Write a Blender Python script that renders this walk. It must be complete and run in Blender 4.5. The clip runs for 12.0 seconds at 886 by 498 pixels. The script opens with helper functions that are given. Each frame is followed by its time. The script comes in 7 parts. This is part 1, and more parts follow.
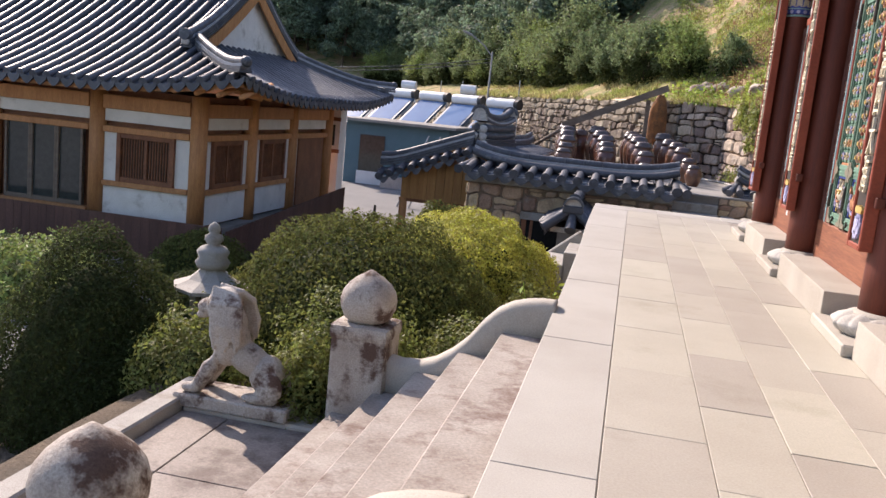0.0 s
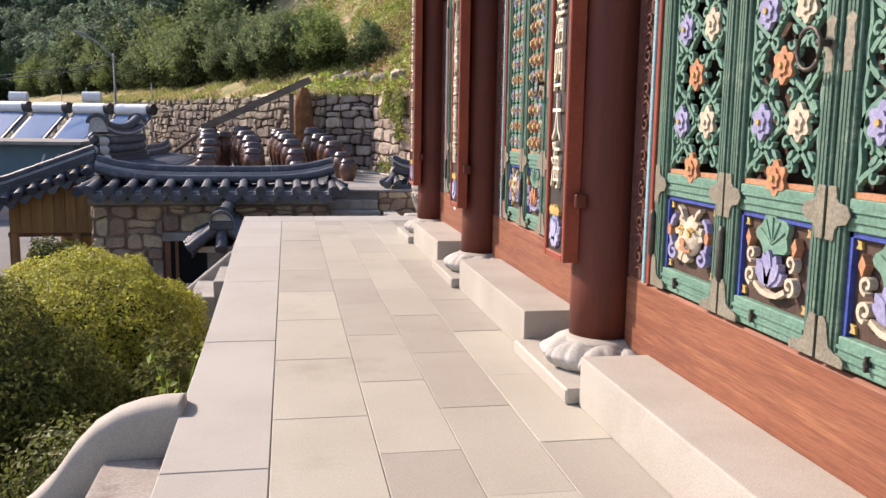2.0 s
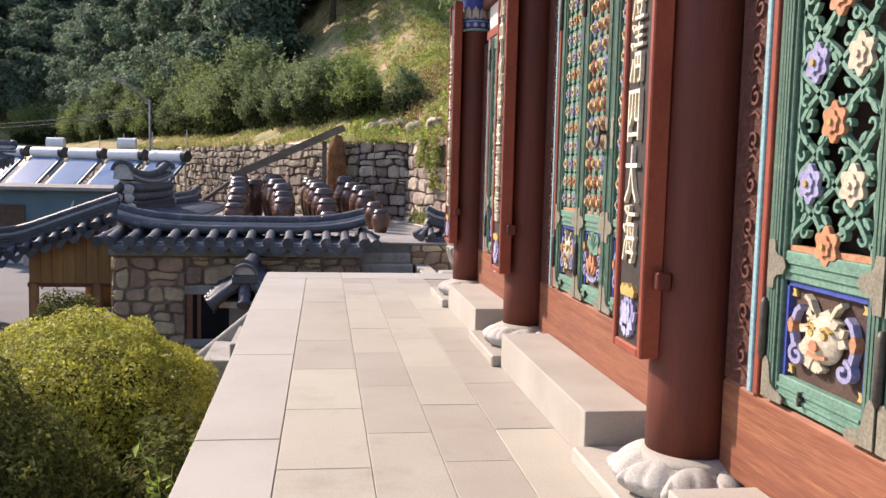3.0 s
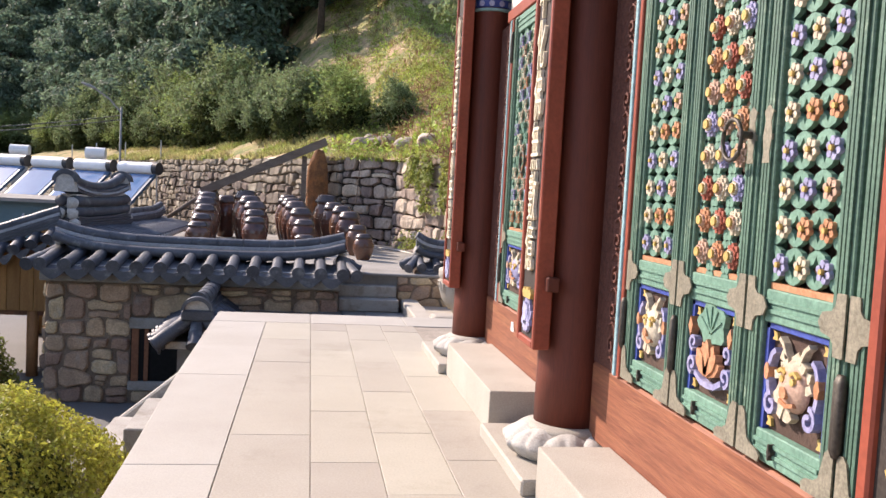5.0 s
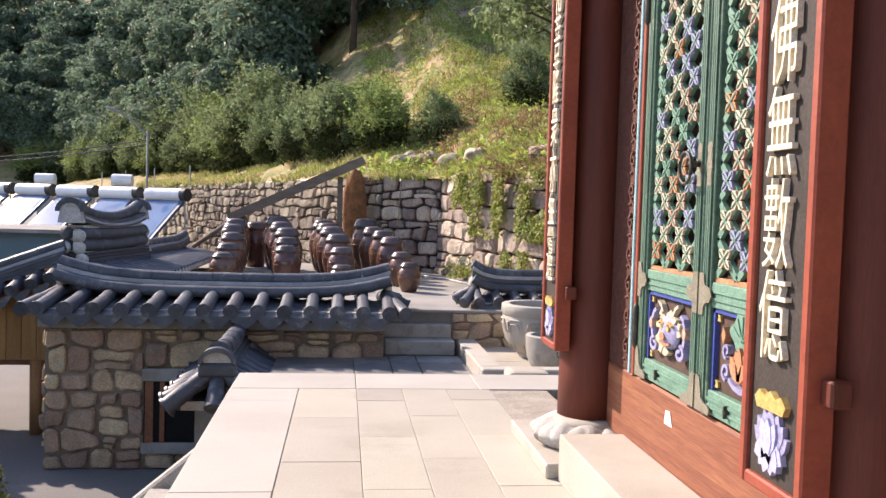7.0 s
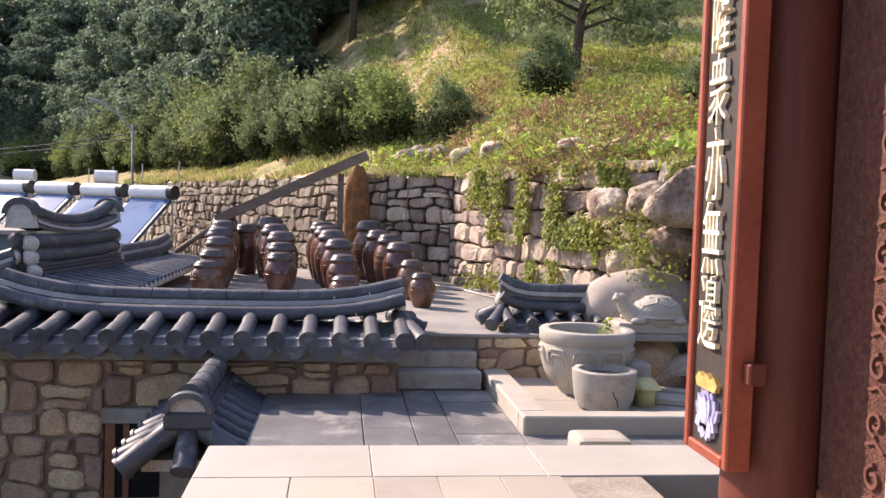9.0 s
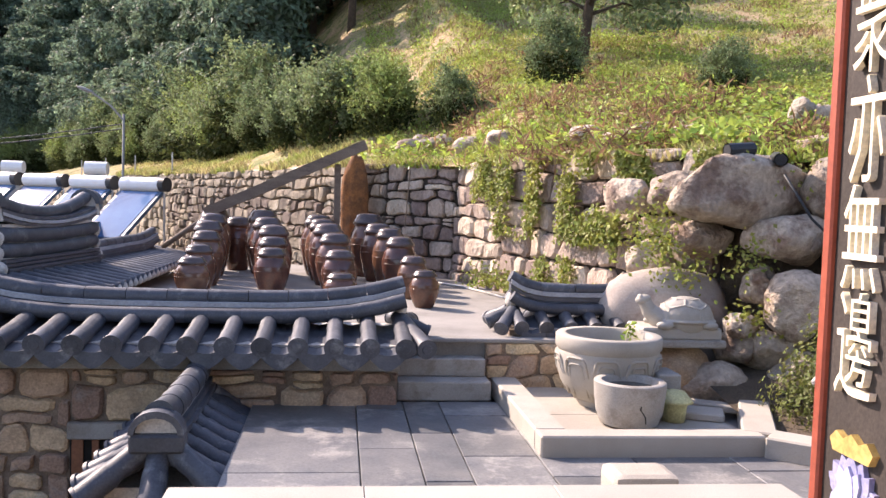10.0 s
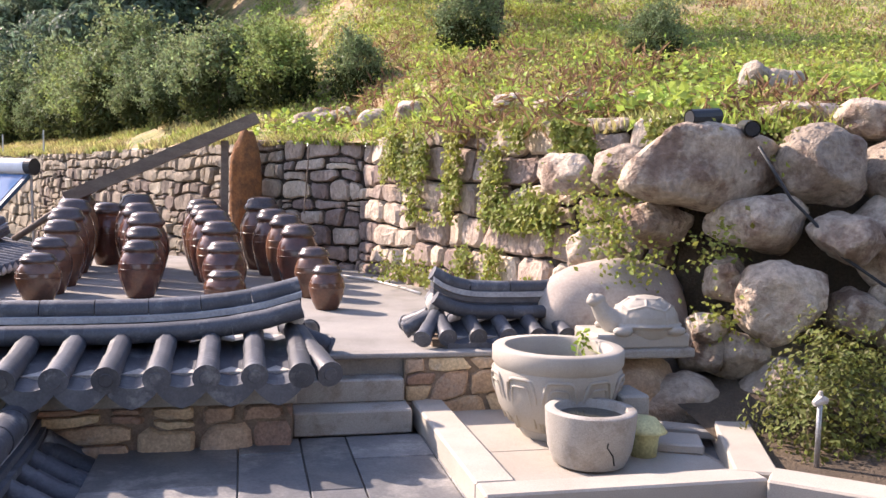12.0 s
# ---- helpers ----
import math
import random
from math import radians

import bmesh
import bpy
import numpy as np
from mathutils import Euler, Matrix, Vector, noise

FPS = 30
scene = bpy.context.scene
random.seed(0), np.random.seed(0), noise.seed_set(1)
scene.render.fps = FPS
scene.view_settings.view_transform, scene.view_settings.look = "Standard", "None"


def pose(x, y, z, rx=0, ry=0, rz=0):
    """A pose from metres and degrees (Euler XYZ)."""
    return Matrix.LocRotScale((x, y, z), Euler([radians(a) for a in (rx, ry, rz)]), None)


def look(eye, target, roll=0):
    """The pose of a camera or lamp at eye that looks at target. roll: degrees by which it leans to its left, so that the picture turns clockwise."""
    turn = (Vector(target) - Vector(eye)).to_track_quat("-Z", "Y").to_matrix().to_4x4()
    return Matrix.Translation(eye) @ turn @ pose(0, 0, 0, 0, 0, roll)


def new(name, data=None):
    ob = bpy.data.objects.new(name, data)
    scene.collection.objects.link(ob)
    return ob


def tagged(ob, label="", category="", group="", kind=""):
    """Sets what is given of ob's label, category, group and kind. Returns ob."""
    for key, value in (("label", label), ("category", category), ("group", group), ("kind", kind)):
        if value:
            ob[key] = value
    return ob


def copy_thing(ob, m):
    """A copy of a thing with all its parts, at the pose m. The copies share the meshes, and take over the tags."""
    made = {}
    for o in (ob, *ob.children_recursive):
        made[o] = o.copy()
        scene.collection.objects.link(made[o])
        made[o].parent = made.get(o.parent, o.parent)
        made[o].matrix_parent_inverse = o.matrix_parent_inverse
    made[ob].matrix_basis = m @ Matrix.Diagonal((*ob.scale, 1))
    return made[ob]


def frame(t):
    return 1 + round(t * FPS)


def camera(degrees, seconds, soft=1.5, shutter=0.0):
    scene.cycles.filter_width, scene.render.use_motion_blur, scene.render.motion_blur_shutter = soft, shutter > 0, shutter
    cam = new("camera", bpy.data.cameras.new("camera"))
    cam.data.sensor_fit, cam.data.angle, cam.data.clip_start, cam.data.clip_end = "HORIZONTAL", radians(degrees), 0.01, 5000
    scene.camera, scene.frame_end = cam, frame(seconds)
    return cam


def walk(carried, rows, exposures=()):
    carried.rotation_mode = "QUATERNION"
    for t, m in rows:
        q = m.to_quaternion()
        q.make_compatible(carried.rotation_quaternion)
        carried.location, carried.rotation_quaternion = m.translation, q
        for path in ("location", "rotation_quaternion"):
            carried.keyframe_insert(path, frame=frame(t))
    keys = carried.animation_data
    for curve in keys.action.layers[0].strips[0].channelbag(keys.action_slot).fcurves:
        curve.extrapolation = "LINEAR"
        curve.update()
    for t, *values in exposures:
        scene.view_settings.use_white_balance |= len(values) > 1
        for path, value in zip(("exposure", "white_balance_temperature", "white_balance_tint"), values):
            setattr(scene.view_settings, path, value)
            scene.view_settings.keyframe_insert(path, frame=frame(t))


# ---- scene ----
cam = camera(54.4, 12.0)
PATH = [
    (0, (-0.03, 0.736, 1.28), (-0.43, 2.668, 0.954), 5.7),
    (0.5, (-0.046, 1.159, 1.283), (-0.333, 3.111, 0.953), 5.2),
    (1, (-0.02, 1.604, 1.278), (-0.104, 3.574, 0.945), 3.9),
    (1.5, (0.029, 2.06, 1.322), (0.216, 4.026, 1.008), 1.2),
    (2, (0.079, 2.521, 1.326), (0.432, 4.468, 1.035), 0.9),
    (2.5, (0.143, 2.973, 1.357), (0.411, 4.94, 1.118), 0.9),
    (3, (0.199, 3.437, 1.361), (0.474, 5.409, 1.178), 1.4),
    (3.2, (0.219, 3.607, 1.365), (0.504, 5.579, 1.191), 1.6),
    (4.8, (0.37, 5.33, 1.344), (0.682, 7.301, 1.214), 3.2),
    (5, (0.374, 5.535, 1.357), (0.683, 7.506, 1.225), 3.1),
    (5.5, (0.349, 5.994, 1.351), (0.652, 7.967, 1.218), 2.7),
    (6, (0.344, 6.51, 1.38), (0.624, 8.487, 1.26), 2.2),
    (6.5, (0.318, 7.013, 1.363), (0.57, 8.995, 1.275), 1.8),
    (7, (0.308, 7.524, 1.37), (0.537, 9.509, 1.28), 1.7),
    (7.2, (0.282, 7.711, 1.386), (0.506, 9.696, 1.296), 1.8),
    (9, (0.228, 9.519, 1.438), (0.464, 11.503, 1.341), 1.8),
    (9.5, (0.25, 9.982, 1.434), (0.489, 11.965, 1.34), 2.0),
    (10, (0.28, 10.443, 1.414), (0.517, 12.426, 1.303), 1.9),
    (10.5, (0.349, 10.916, 1.433), (0.586, 12.898, 1.314), 1.7),
    (11, (0.387, 11.365, 1.438), (0.635, 13.346, 1.317), 1.7),
    (11.5, (0.445, 11.797, 1.421), (0.772, 13.766, 1.297), 1.3),
    (12, (0.486, 12.212, 1.41), (0.939, 14.154, 1.261), 1.4),
]
walk(cam, [(t, look(eye, target, roll)) for t, eye, target, roll in PATH], [(t, e, k, 20 if t < 8 else 24) for t, e, k in ((0, 0.88, 6550), (1.5, 0.76, 6550), (2.5, 0.78, 6600), (3.2, 0.86, 6600), (5.5, 1.05, 6550), (7, 1.12, 6650), (9, 1.14, 6850), (9.5, 1.34, 6750), (12, 1.42, 6650))])

# ---- light ----
SUN_EL, SUN_AZ = 36.0, 42.0          # height; turn of the sun from the -x side towards +y
world = bpy.data.worlds.new("sky")
scene.world = world
world.use_nodes = True
wn = world.node_tree
sky = wn.nodes.new("ShaderNodeTexSky")
sky.sky_type = 'NISHITA'
sky.sun_disc = False
sky.sun_elevation = radians(SUN_EL)
sd = Vector((-math.cos(radians(SUN_AZ)) * math.cos(radians(SUN_EL)), math.sin(radians(SUN_AZ)) * math.cos(radians(SUN_EL)), math.sin(radians(SUN_EL))))
sky.sun_rotation = math.atan2(sd.x, sd.y)
wn.links.new(sky.outputs[0], wn.nodes["Background"].inputs[0])
wn.nodes["Background"].inputs[1].default_value = 0.15
sun = new("sun", bpy.data.lights.new("sun", 'SUN'))
sun.data.energy = 4.2
sun.data.angle = radians(0.6)
sun.data.color = (1.0, 0.88, 0.73)
sun.matrix_world = look(sd * 60, (0, 0, 0))


# ---- materials ----
def mat(name, a, b=None, scale=3.0, fine=40.0, rough=0.8, metal=0.0, bump=0.3, dist=0.01, rnd=0.0, hue=0.0, spots=None, contrast=0.25, stretch=None, leaf=False, spec=0.35, grime=None):
    m = bpy.data.materials.new(name)
    m.use_nodes = True
    nt = m.node_tree
    N, L = nt.nodes, nt.links
    bs = N["Principled BSDF"]
    b = b or tuple(c * 0.75 for c in a)

    def node(kind, **kw):
        n = N.new(kind)
        for k, v in kw.items():
            n.inputs[k].default_value = v
        return n
    geo = N.new("ShaderNodeNewGeometry")
    vec = geo.outputs["Position"]
    if stretch:
        mp = node("ShaderNodeMapping", Scale=stretch)
        L.new(vec, mp.inputs["Vector"])
        vec = mp.outputs[0]
    n1 = node("ShaderNodeTexNoise", Scale=scale, Detail=4.0, Roughness=0.6)
    n2 = node("ShaderNodeTexNoise", Scale=fine, Detail=3.0, Roughness=0.65)
    L.new(vec, n1.inputs["Vector"])
    L.new(vec, n2.inputs["Vector"])
    rp = N.new("ShaderNodeValToRGB")
    rp.color_ramp.elements[0].position, rp.color_ramp.elements[1].position = 0.34, 0.66
    rp.color_ramp.elements[0].color, rp.color_ramp.elements[1].color = (*a, 1), (*b, 1)
    L.new(n1.outputs[0], rp.inputs[0])
    col = rp.outputs[0]
    mr = node("ShaderNodeMapRange")
    mr.inputs[1].default_value, mr.inputs[2].default_value = 0.3, 0.7
    mr.inputs[3].default_value, mr.inputs[4].default_value = 1 - contrast, 1 + contrast
    L.new(n2.outputs[0], mr.inputs[0])
    val = mr.outputs[0]
    if rnd or hue:
        oi = N.new("ShaderNodeObjectInfo")
        r2 = N.new("ShaderNodeMapRange")
        r2.inputs[3].default_value, r2.inputs[4].default_value = 1 - rnd, 1 + rnd
        if leaf:
            L.new(geo.outputs["Random Per Island"], r2.inputs[0])
        else:
            L.new(oi.outputs["Random"], r2.inputs[0])
        mu = N.new("ShaderNodeMath")
        mu.operation = 'MULTIPLY'
        L.new(val, mu.inputs[0])
        L.new(r2.outputs[0], mu.inputs[1])
        val = mu.outputs[0]
    if spots:
        sc, smin, smax, scol = spots
        n3 = node("ShaderNodeTexNoise", Scale=sc, Detail=5.0, Roughness=0.7)
        L.new(vec, n3.inputs["Vector"])
        r3 = N.new("ShaderNodeMapRange")
        r3.inputs[1].default_value, r3.inputs[2].default_value = smin, smax
        L.new(n3.outputs[0], r3.inputs[0])
        mx = N.new("ShaderNodeMix")
        mx.data_type = 'RGBA'
        L.new(r3.outputs[0], mx.inputs[0])
        L.new(col, mx.inputs[6])
        mx.inputs[7].default_value = (*scol, 1)
        col = mx.outputs[2]
    hs = N.new("ShaderNodeHueSaturation")
    L.new(col, hs.inputs["Color"])
    L.new(val, hs.inputs["Value"])
    if hue:
        r4 = N.new("ShaderNodeMapRange")
        r4.inputs[3].default_value, r4.inputs[4].default_value = 0.5 - hue, 0.5 + hue
        L.new(geo.outputs["Random Per Island"] if leaf else oi.outputs["Random"], r4.inputs[0])
        L.new(r4.outputs[0], hs.inputs["Hue"])
    L.new(hs.outputs[0], bs.inputs["Base Color"])
    bs.inputs["Roughness"].default_value = rough
    bs.inputs["Metallic"].default_value = metal
    bs.inputs["Specular IOR Level"].default_value = spec
    if bump:
        bp = node("ShaderNodeBump", Strength=bump, Distance=dist)
        ad = N.new("ShaderNodeMath")
        L.new(n1.outputs[0], ad.inputs[0])
        L.new(n2.outputs[0], ad.inputs[1])
        L.new(ad.outputs[0], bp.inputs["Height"])
        L.new(bp.outputs[0], bs.inputs["Normal"])
    if leaf:
        tr = N.new("ShaderNodeBsdfTranslucent")
        mxs = N.new("ShaderNodeMixShader")
        mxs.inputs[0].default_value = 0.46
        L.new(hs.outputs[0], tr.inputs[0])
        L.new(bs.outputs[0], mxs.inputs[1])
        L.new(tr.outputs[0], mxs.inputs[2])
        L.new(mxs.outputs[0], N["Material Output"].inputs["Surface"])
    return m


M = {}
M["granite"] = mat("granite", (0.42, 0.388, 0.337), (0.345, 0.313, 0.262), 1.5, 160, 0.75, bump=0.25, dist=0.004, contrast=0.18, rnd=0.05, spots=(0.9, 0.55, 0.75, (0.4, 0.36, 0.3)))
M["granite_worn"] = mat("granite_worn", (0.46, 0.42, 0.37), (0.33, 0.28, 0.235), 3, 90, 0.85, bump=0.5, dist=0.008, contrast=0.25, spots=(3.2, 0.5, 0.6, (0.1, 0.06, 0.045)))
M["granite_pale"] = mat("granite_pale", (0.47, 0.45, 0.41), (0.36, 0.335, 0.3), 4, 120, 0.8, bump=0.4, dist=0.005, contrast=0.2, spots=(5, 0.55, 0.7, (0.25, 0.21, 0.18)))
M["granite_step"] = mat("granite_step", (0.345, 0.31, 0.272), (0.26, 0.222, 0.188), 3, 60, 0.8, bump=0.4, dist=0.006, contrast=0.2, rnd=0.08, spots=(2.6, 0.52, 0.66, (0.16, 0.11, 0.09)))
# stained brownish paving, darkened further for the shadow that lies on the landing
M["landing_stone_shaded"] = mat("landing_stone_shaded", (0.29, 0.25, 0.215), (0.2, 0.165, 0.142), 2.2, 60, 0.7, bump=0.4, dist=0.006, contrast=0.22, rnd=0.08, spots=(2.2, 0.5, 0.64, (0.12, 0.09, 0.075)))
M["granite_cool"] = mat("granite_cool", (0.37, 0.35, 0.315), (0.29, 0.27, 0.24), 2, 130, 0.8, bump=0.35, dist=0.005, contrast=0.25, rnd=0.05, spots=(3.5, 0.53, 0.7, (0.22, 0.19, 0.155)))
M["floor_tile"] = mat("floor_tile", (0.39, 0.36, 0.302), (0.352, 0.32, 0.265), 1.3, 90, 0.62, bump=0.15, dist=0.003, rnd=0.11, hue=0.012, contrast=0.1, spots=(1.1, 0.55, 0.8, (0.27, 0.24, 0.185)))
M["edge_stone"] = mat("edge_stone", (0.4, 0.38, 0.34), (0.352, 0.328, 0.288), 1.2, 120, 0.7, bump=0.15, dist=0.003, rnd=0.03, contrast=0.1)
M["joint"] = mat("joint", (0.34, 0.3, 0.25), None, 5, 60, 0.95)
M["slate"] = mat("slate", (0.115, 0.12, 0.128), (0.19, 0.187, 0.182), 2.2, 50, 0.4, bump=0.2, dist=0.005, rnd=0.22, hue=0.01, contrast=0.22, spots=(2.3, 0.53, 0.66, (0.29, 0.28, 0.262)))
M["concrete"] = mat("concrete", (0.3, 0.285, 0.26), (0.22, 0.21, 0.195), 1.2, 60, 0.9, bump=0.3, dist=0.006, contrast=0.15, spots=(0.8, 0.5, 0.75, (0.16, 0.15, 0.13)))
M["red_wood"] = mat("red_wood", (0.135, 0.032, 0.018), (0.095, 0.023, 0.014), 2, 30, 0.6, bump=0.25, dist=0.004, contrast=0.15, stretch=(6, 6, 0.5), spots=(2.5, 0.62, 0.74, (0.07, 0.02, 0.012)))
M["sill_wood"] = mat("sill_wood", (0.26, 0.1, 0.052), (0.18, 0.062, 0.034), 4, 22, 0.6, bump=0.4, dist=0.004, contrast=0.24, stretch=(5, 0.35, 7), spots=(1.1, 0.56, 0.72, (0.36, 0.16, 0.075)))
M["red_frame"] = mat("red_frame", (0.3, 0.068, 0.036), (0.23, 0.05, 0.028), 3, 40, 0.55, bump=0.2, dist=0.003, contrast=0.15)
M["carved_line"] = mat("carved_line", (0.15, 0.06, 0.043), (0.1, 0.036, 0.026), 20, 80, 0.75, bump=0.3, dist=0.003)
M["carved"] = mat("carved", (0.075, 0.024, 0.017), (0.13, 0.052, 0.036), 38, 90, 0.8, bump=1.0, dist=0.012, contrast=0.35)
M["green"] = mat("green", (0.088, 0.162, 0.118), (0.062, 0.12, 0.088), 6, 70, 0.6, bump=0.3, dist=0.003, contrast=0.25, spots=(7, 0.58, 0.72, (0.22, 0.3, 0.22)))
M["green_light"] = mat("green_light", (0.15, 0.275, 0.205), (0.11, 0.215, 0.16), 8, 60, 0.65, bump=0.25, dist=0.003, contrast=0.25)
M["cream"] = mat("cream", (0.52, 0.46, 0.35), (0.43, 0.37, 0.27), 14, 70, 0.7, bump=0.3, dist=0.003)
M["orange"] = mat("orange", (0.47, 0.24, 0.13), (0.39, 0.175, 0.085), 14, 70, 0.7, bump=0.3, dist=0.003)
M["violet"] = mat("violet", (0.22, 0.215, 0.36), (0.3, 0.295, 0.44), 14, 70, 0.7, bump=0.3, dist=0.003)
M["lilac"] = mat("lilac", (0.34, 0.34, 0.52), (0.42, 0.42, 0.58), 14, 70, 0.7, bump=0.3, dist=0.003)
M["red_petal"] = mat("red_petal", (0.34, 0.1, 0.065), (0.27, 0.08, 0.05), 14, 70, 0.7, bump=0.3, dist=0.003)
M["pink"] = mat("pink", (0.46, 0.31, 0.23), (0.4, 0.26, 0.19), 14, 70, 0.7, bump=0.3, dist=0.003)
M["yellow"] = mat("yellow", (0.5, 0.36, 0.12), (0.4, 0.27, 0.08), 14, 70, 0.7, bump=0.3, dist=0.003)
M["blue"] = mat("blue", (0.05, 0.085, 0.33), (0.04, 0.06, 0.25), 8, 60, 0.6, bump=0.2, dist=0.003)
M["pale_blue"] = mat("pale_blue", (0.26, 0.42, 0.45), (0.2, 0.34, 0.37), 8, 60, 0.6, bump=0.2, dist=0.003)
M["panel_dark"] = mat("panel_dark", (0.09, 0.055, 0.04), (0.06, 0.035, 0.026), 6, 60, 0.8)
M["black_board"] = mat("black_board", (0.045, 0.036, 0.03), (0.03, 0.024, 0.02), 6, 80, 0.75, bump=0.3, dist=0.003, contrast=0.3)
M["ivory"] = mat("ivory", (0.78, 0.72, 0.56), (0.68, 0.6, 0.44), 10, 80, 0.65, bump=0.2, dist=0.003)
M["iron"] = mat("iron", (0.1, 0.09, 0.075), (0.06, 0.052, 0.045), 12, 80, 0.55, 0.5, bump=0.4, dist=0.003)
M["old_brass"] = mat("old_brass", (0.27, 0.25, 0.19), (0.2, 0.185, 0.14), 14, 80, 0.6, 0.35, bump=0.4, dist=0.003, contrast=0.3)
M["dark_in"] = mat("dark_in", (0.012, 0.011, 0.01), None, 3, 20, 0.95, bump=0)
M["roof_tile"] = mat("roof_tile", (0.085, 0.09, 0.104), (0.05, 0.054, 0.065), 4, 55, 0.5, bump=0.3, dist=0.005, rnd=0.2, contrast=0.22, spots=(5, 0.56, 0.72, (0.19, 0.195, 0.2)), spec=0.45)
M["roof_light"] = mat("roof_light", (0.38, 0.39, 0.41), (0.27, 0.28, 0.3), 4, 45, 0.55, bump=0.3, dist=0.005, contrast=0.2)
M["plaster"] = mat("plaster", (0.74, 0.71, 0.65), (0.64, 0.61, 0.55), 2.5, 50, 0.9, bump=0.2, dist=0.004, contrast=0.1, spots=(2.4, 0.57, 0.75, (0.42, 0.38, 0.32)))
M["lime"] = mat("lime", (0.55, 0.52, 0.47), (0.4, 0.37, 0.33), 6, 50, 0.9, bump=0.5, dist=0.008)
M["rubble"] = mat("rubble", (0.5, 0.36, 0.235), (0.34, 0.24, 0.16), 4, 45, 0.9, bump=0.6, dist=0.012, rnd=0.36, hue=0.022, contrast=0.28, spots=(3, 0.55, 0.7, (0.36, 0.31, 0.25)))
M["mortar"] = mat("mortar", (0.26, 0.2, 0.145), (0.17, 0.13, 0.1), 6, 60, 0.95, bump=0.5, dist=0.01)
M["wall_stone"] = mat("wall_stone", (0.47, 0.375, 0.3), (0.3, 0.23, 0.185), 3, 24, 0.9, bump=1.0, dist=0.025, rnd=0.42, hue=0.02, contrast=0.32, stretch=(1, 1, 0.55), spots=(2.2, 0.55, 0.7, (0.44, 0.37, 0.31)))
# wall_stone in darker tones: shade on the far left runs put into colour
M["wall_shaded"] = mat("wall_shaded", (0.28, 0.225, 0.17), (0.17, 0.135, 0.102), 3, 24, 0.9, bump=1.0, dist=0.025, rnd=0.42, hue=0.02, contrast=0.32, stretch=(1, 1, 0.55), spots=(2.2, 0.56, 0.7, (0.36, 0.32, 0.27)))
M["wall_gap"] = mat("wall_gap", (0.075, 0.058, 0.045), (0.05, 0.04, 0.03), 5, 40, 0.95)
M["boulder"] = mat("boulder", (0.47, 0.395, 0.31), (0.32, 0.26, 0.2), 1.8, 17, 0.9, bump=1.0, dist=0.04, rnd=0.25, contrast=0.28, spots=(2.1, 0.5, 0.62, (0.2, 0.14, 0.105)))
M["stone_smooth"] = mat("stone_smooth", (0.42, 0.37, 0.32), (0.34, 0.29, 0.25), 2.2, 40, 0.8, bump=0.25, dist=0.01, contrast=0.12, spots=(3.0, 0.55, 0.7, (0.28, 0.22, 0.19)))
M["soil"] = mat("soil", (0.12, 0.09, 0.06), (0.07, 0.055, 0.04), 3, 40, 0.95, bump=0.8, dist=0.03)
M["slope"] = mat("slope", (0.25, 0.24, 0.085), (0.42, 0.29, 0.18), 0.8, 9, 0.95, bump=1.0, dist=0.06, contrast=0.4, spots=(1.3, 0.5, 0.62, (0.13, 0.16, 0.05)))
M["yard"] = mat("yard", (0.19, 0.185, 0.18), (0.15, 0.148, 0.145), 0.5, 30, 0.92, bump=0.3, dist=0.01, contrast=0.12)
M["jar"] = mat("jar", (0.16, 0.072, 0.043), (0.085, 0.044, 0.031), 5, 40, 0.2, bump=0.12, dist=0.004, rnd=0.25, hue=0.012, contrast=0.2, spec=0.6, spots=(3.5, 0.55, 0.7, (0.16, 0.07, 0.035)))
M["jar_lid"] = mat("jar_lid", (0.1, 0.068, 0.058), (0.065, 0.048, 0.043), 6, 40, 0.26, bump=0.15, dist=0.004, rnd=0.2, contrast=0.2, spec=0.6)
M["house_wood"] = mat("house_wood", (0.52, 0.25, 0.1), (0.4, 0.18, 0.07), 3, 26, 0.6, bump=0.25, dist=0.004, contrast=0.2, stretch=(4, 4, 0.6), rnd=0.1)
M["house_dark"] = mat("house_dark", (0.25, 0.105, 0.05), (0.17, 0.07, 0.036), 3, 26, 0.65, bump=0.25, dist=0.004, contrast=0.2)
M["plank"] = mat("plank", (0.43, 0.225, 0.075), (0.33, 0.155, 0.05), 2, 30, 0.65, bump=0.25, dist=0.004, rnd=0.12, contrast=0.2, stretch=(5, 5, 0.5))
M["fence"] = mat("fence", (0.13, 0.062, 0.044), (0.095, 0.046, 0.034), 3, 30, 0.7, rnd=0.15, stretch=(4, 4, 0.6))
M["grey_wood"] = mat("grey_wood", (0.2, 0.155, 0.115), (0.14, 0.105, 0.08), 3, 30, 0.85, bump=0.4, dist=0.006, contrast=0.25, stretch=(1, 4, 4))
M["bark"] = mat("bark", (0.1, 0.075, 0.055), (0.06, 0.045, 0.035), 8, 40, 0.95, bump=1.0, dist=0.02)
M["log"] = mat("log", (0.3, 0.13, 0.045), (0.12, 0.06, 0.03), 5, 30, 0.9, bump=0.8, dist=0.02)
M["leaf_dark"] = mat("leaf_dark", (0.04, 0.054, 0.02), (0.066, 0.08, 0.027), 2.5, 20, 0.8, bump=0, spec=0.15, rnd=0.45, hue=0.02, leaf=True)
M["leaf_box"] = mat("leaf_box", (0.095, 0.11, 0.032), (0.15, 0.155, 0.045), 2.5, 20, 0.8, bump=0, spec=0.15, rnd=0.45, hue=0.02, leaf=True)
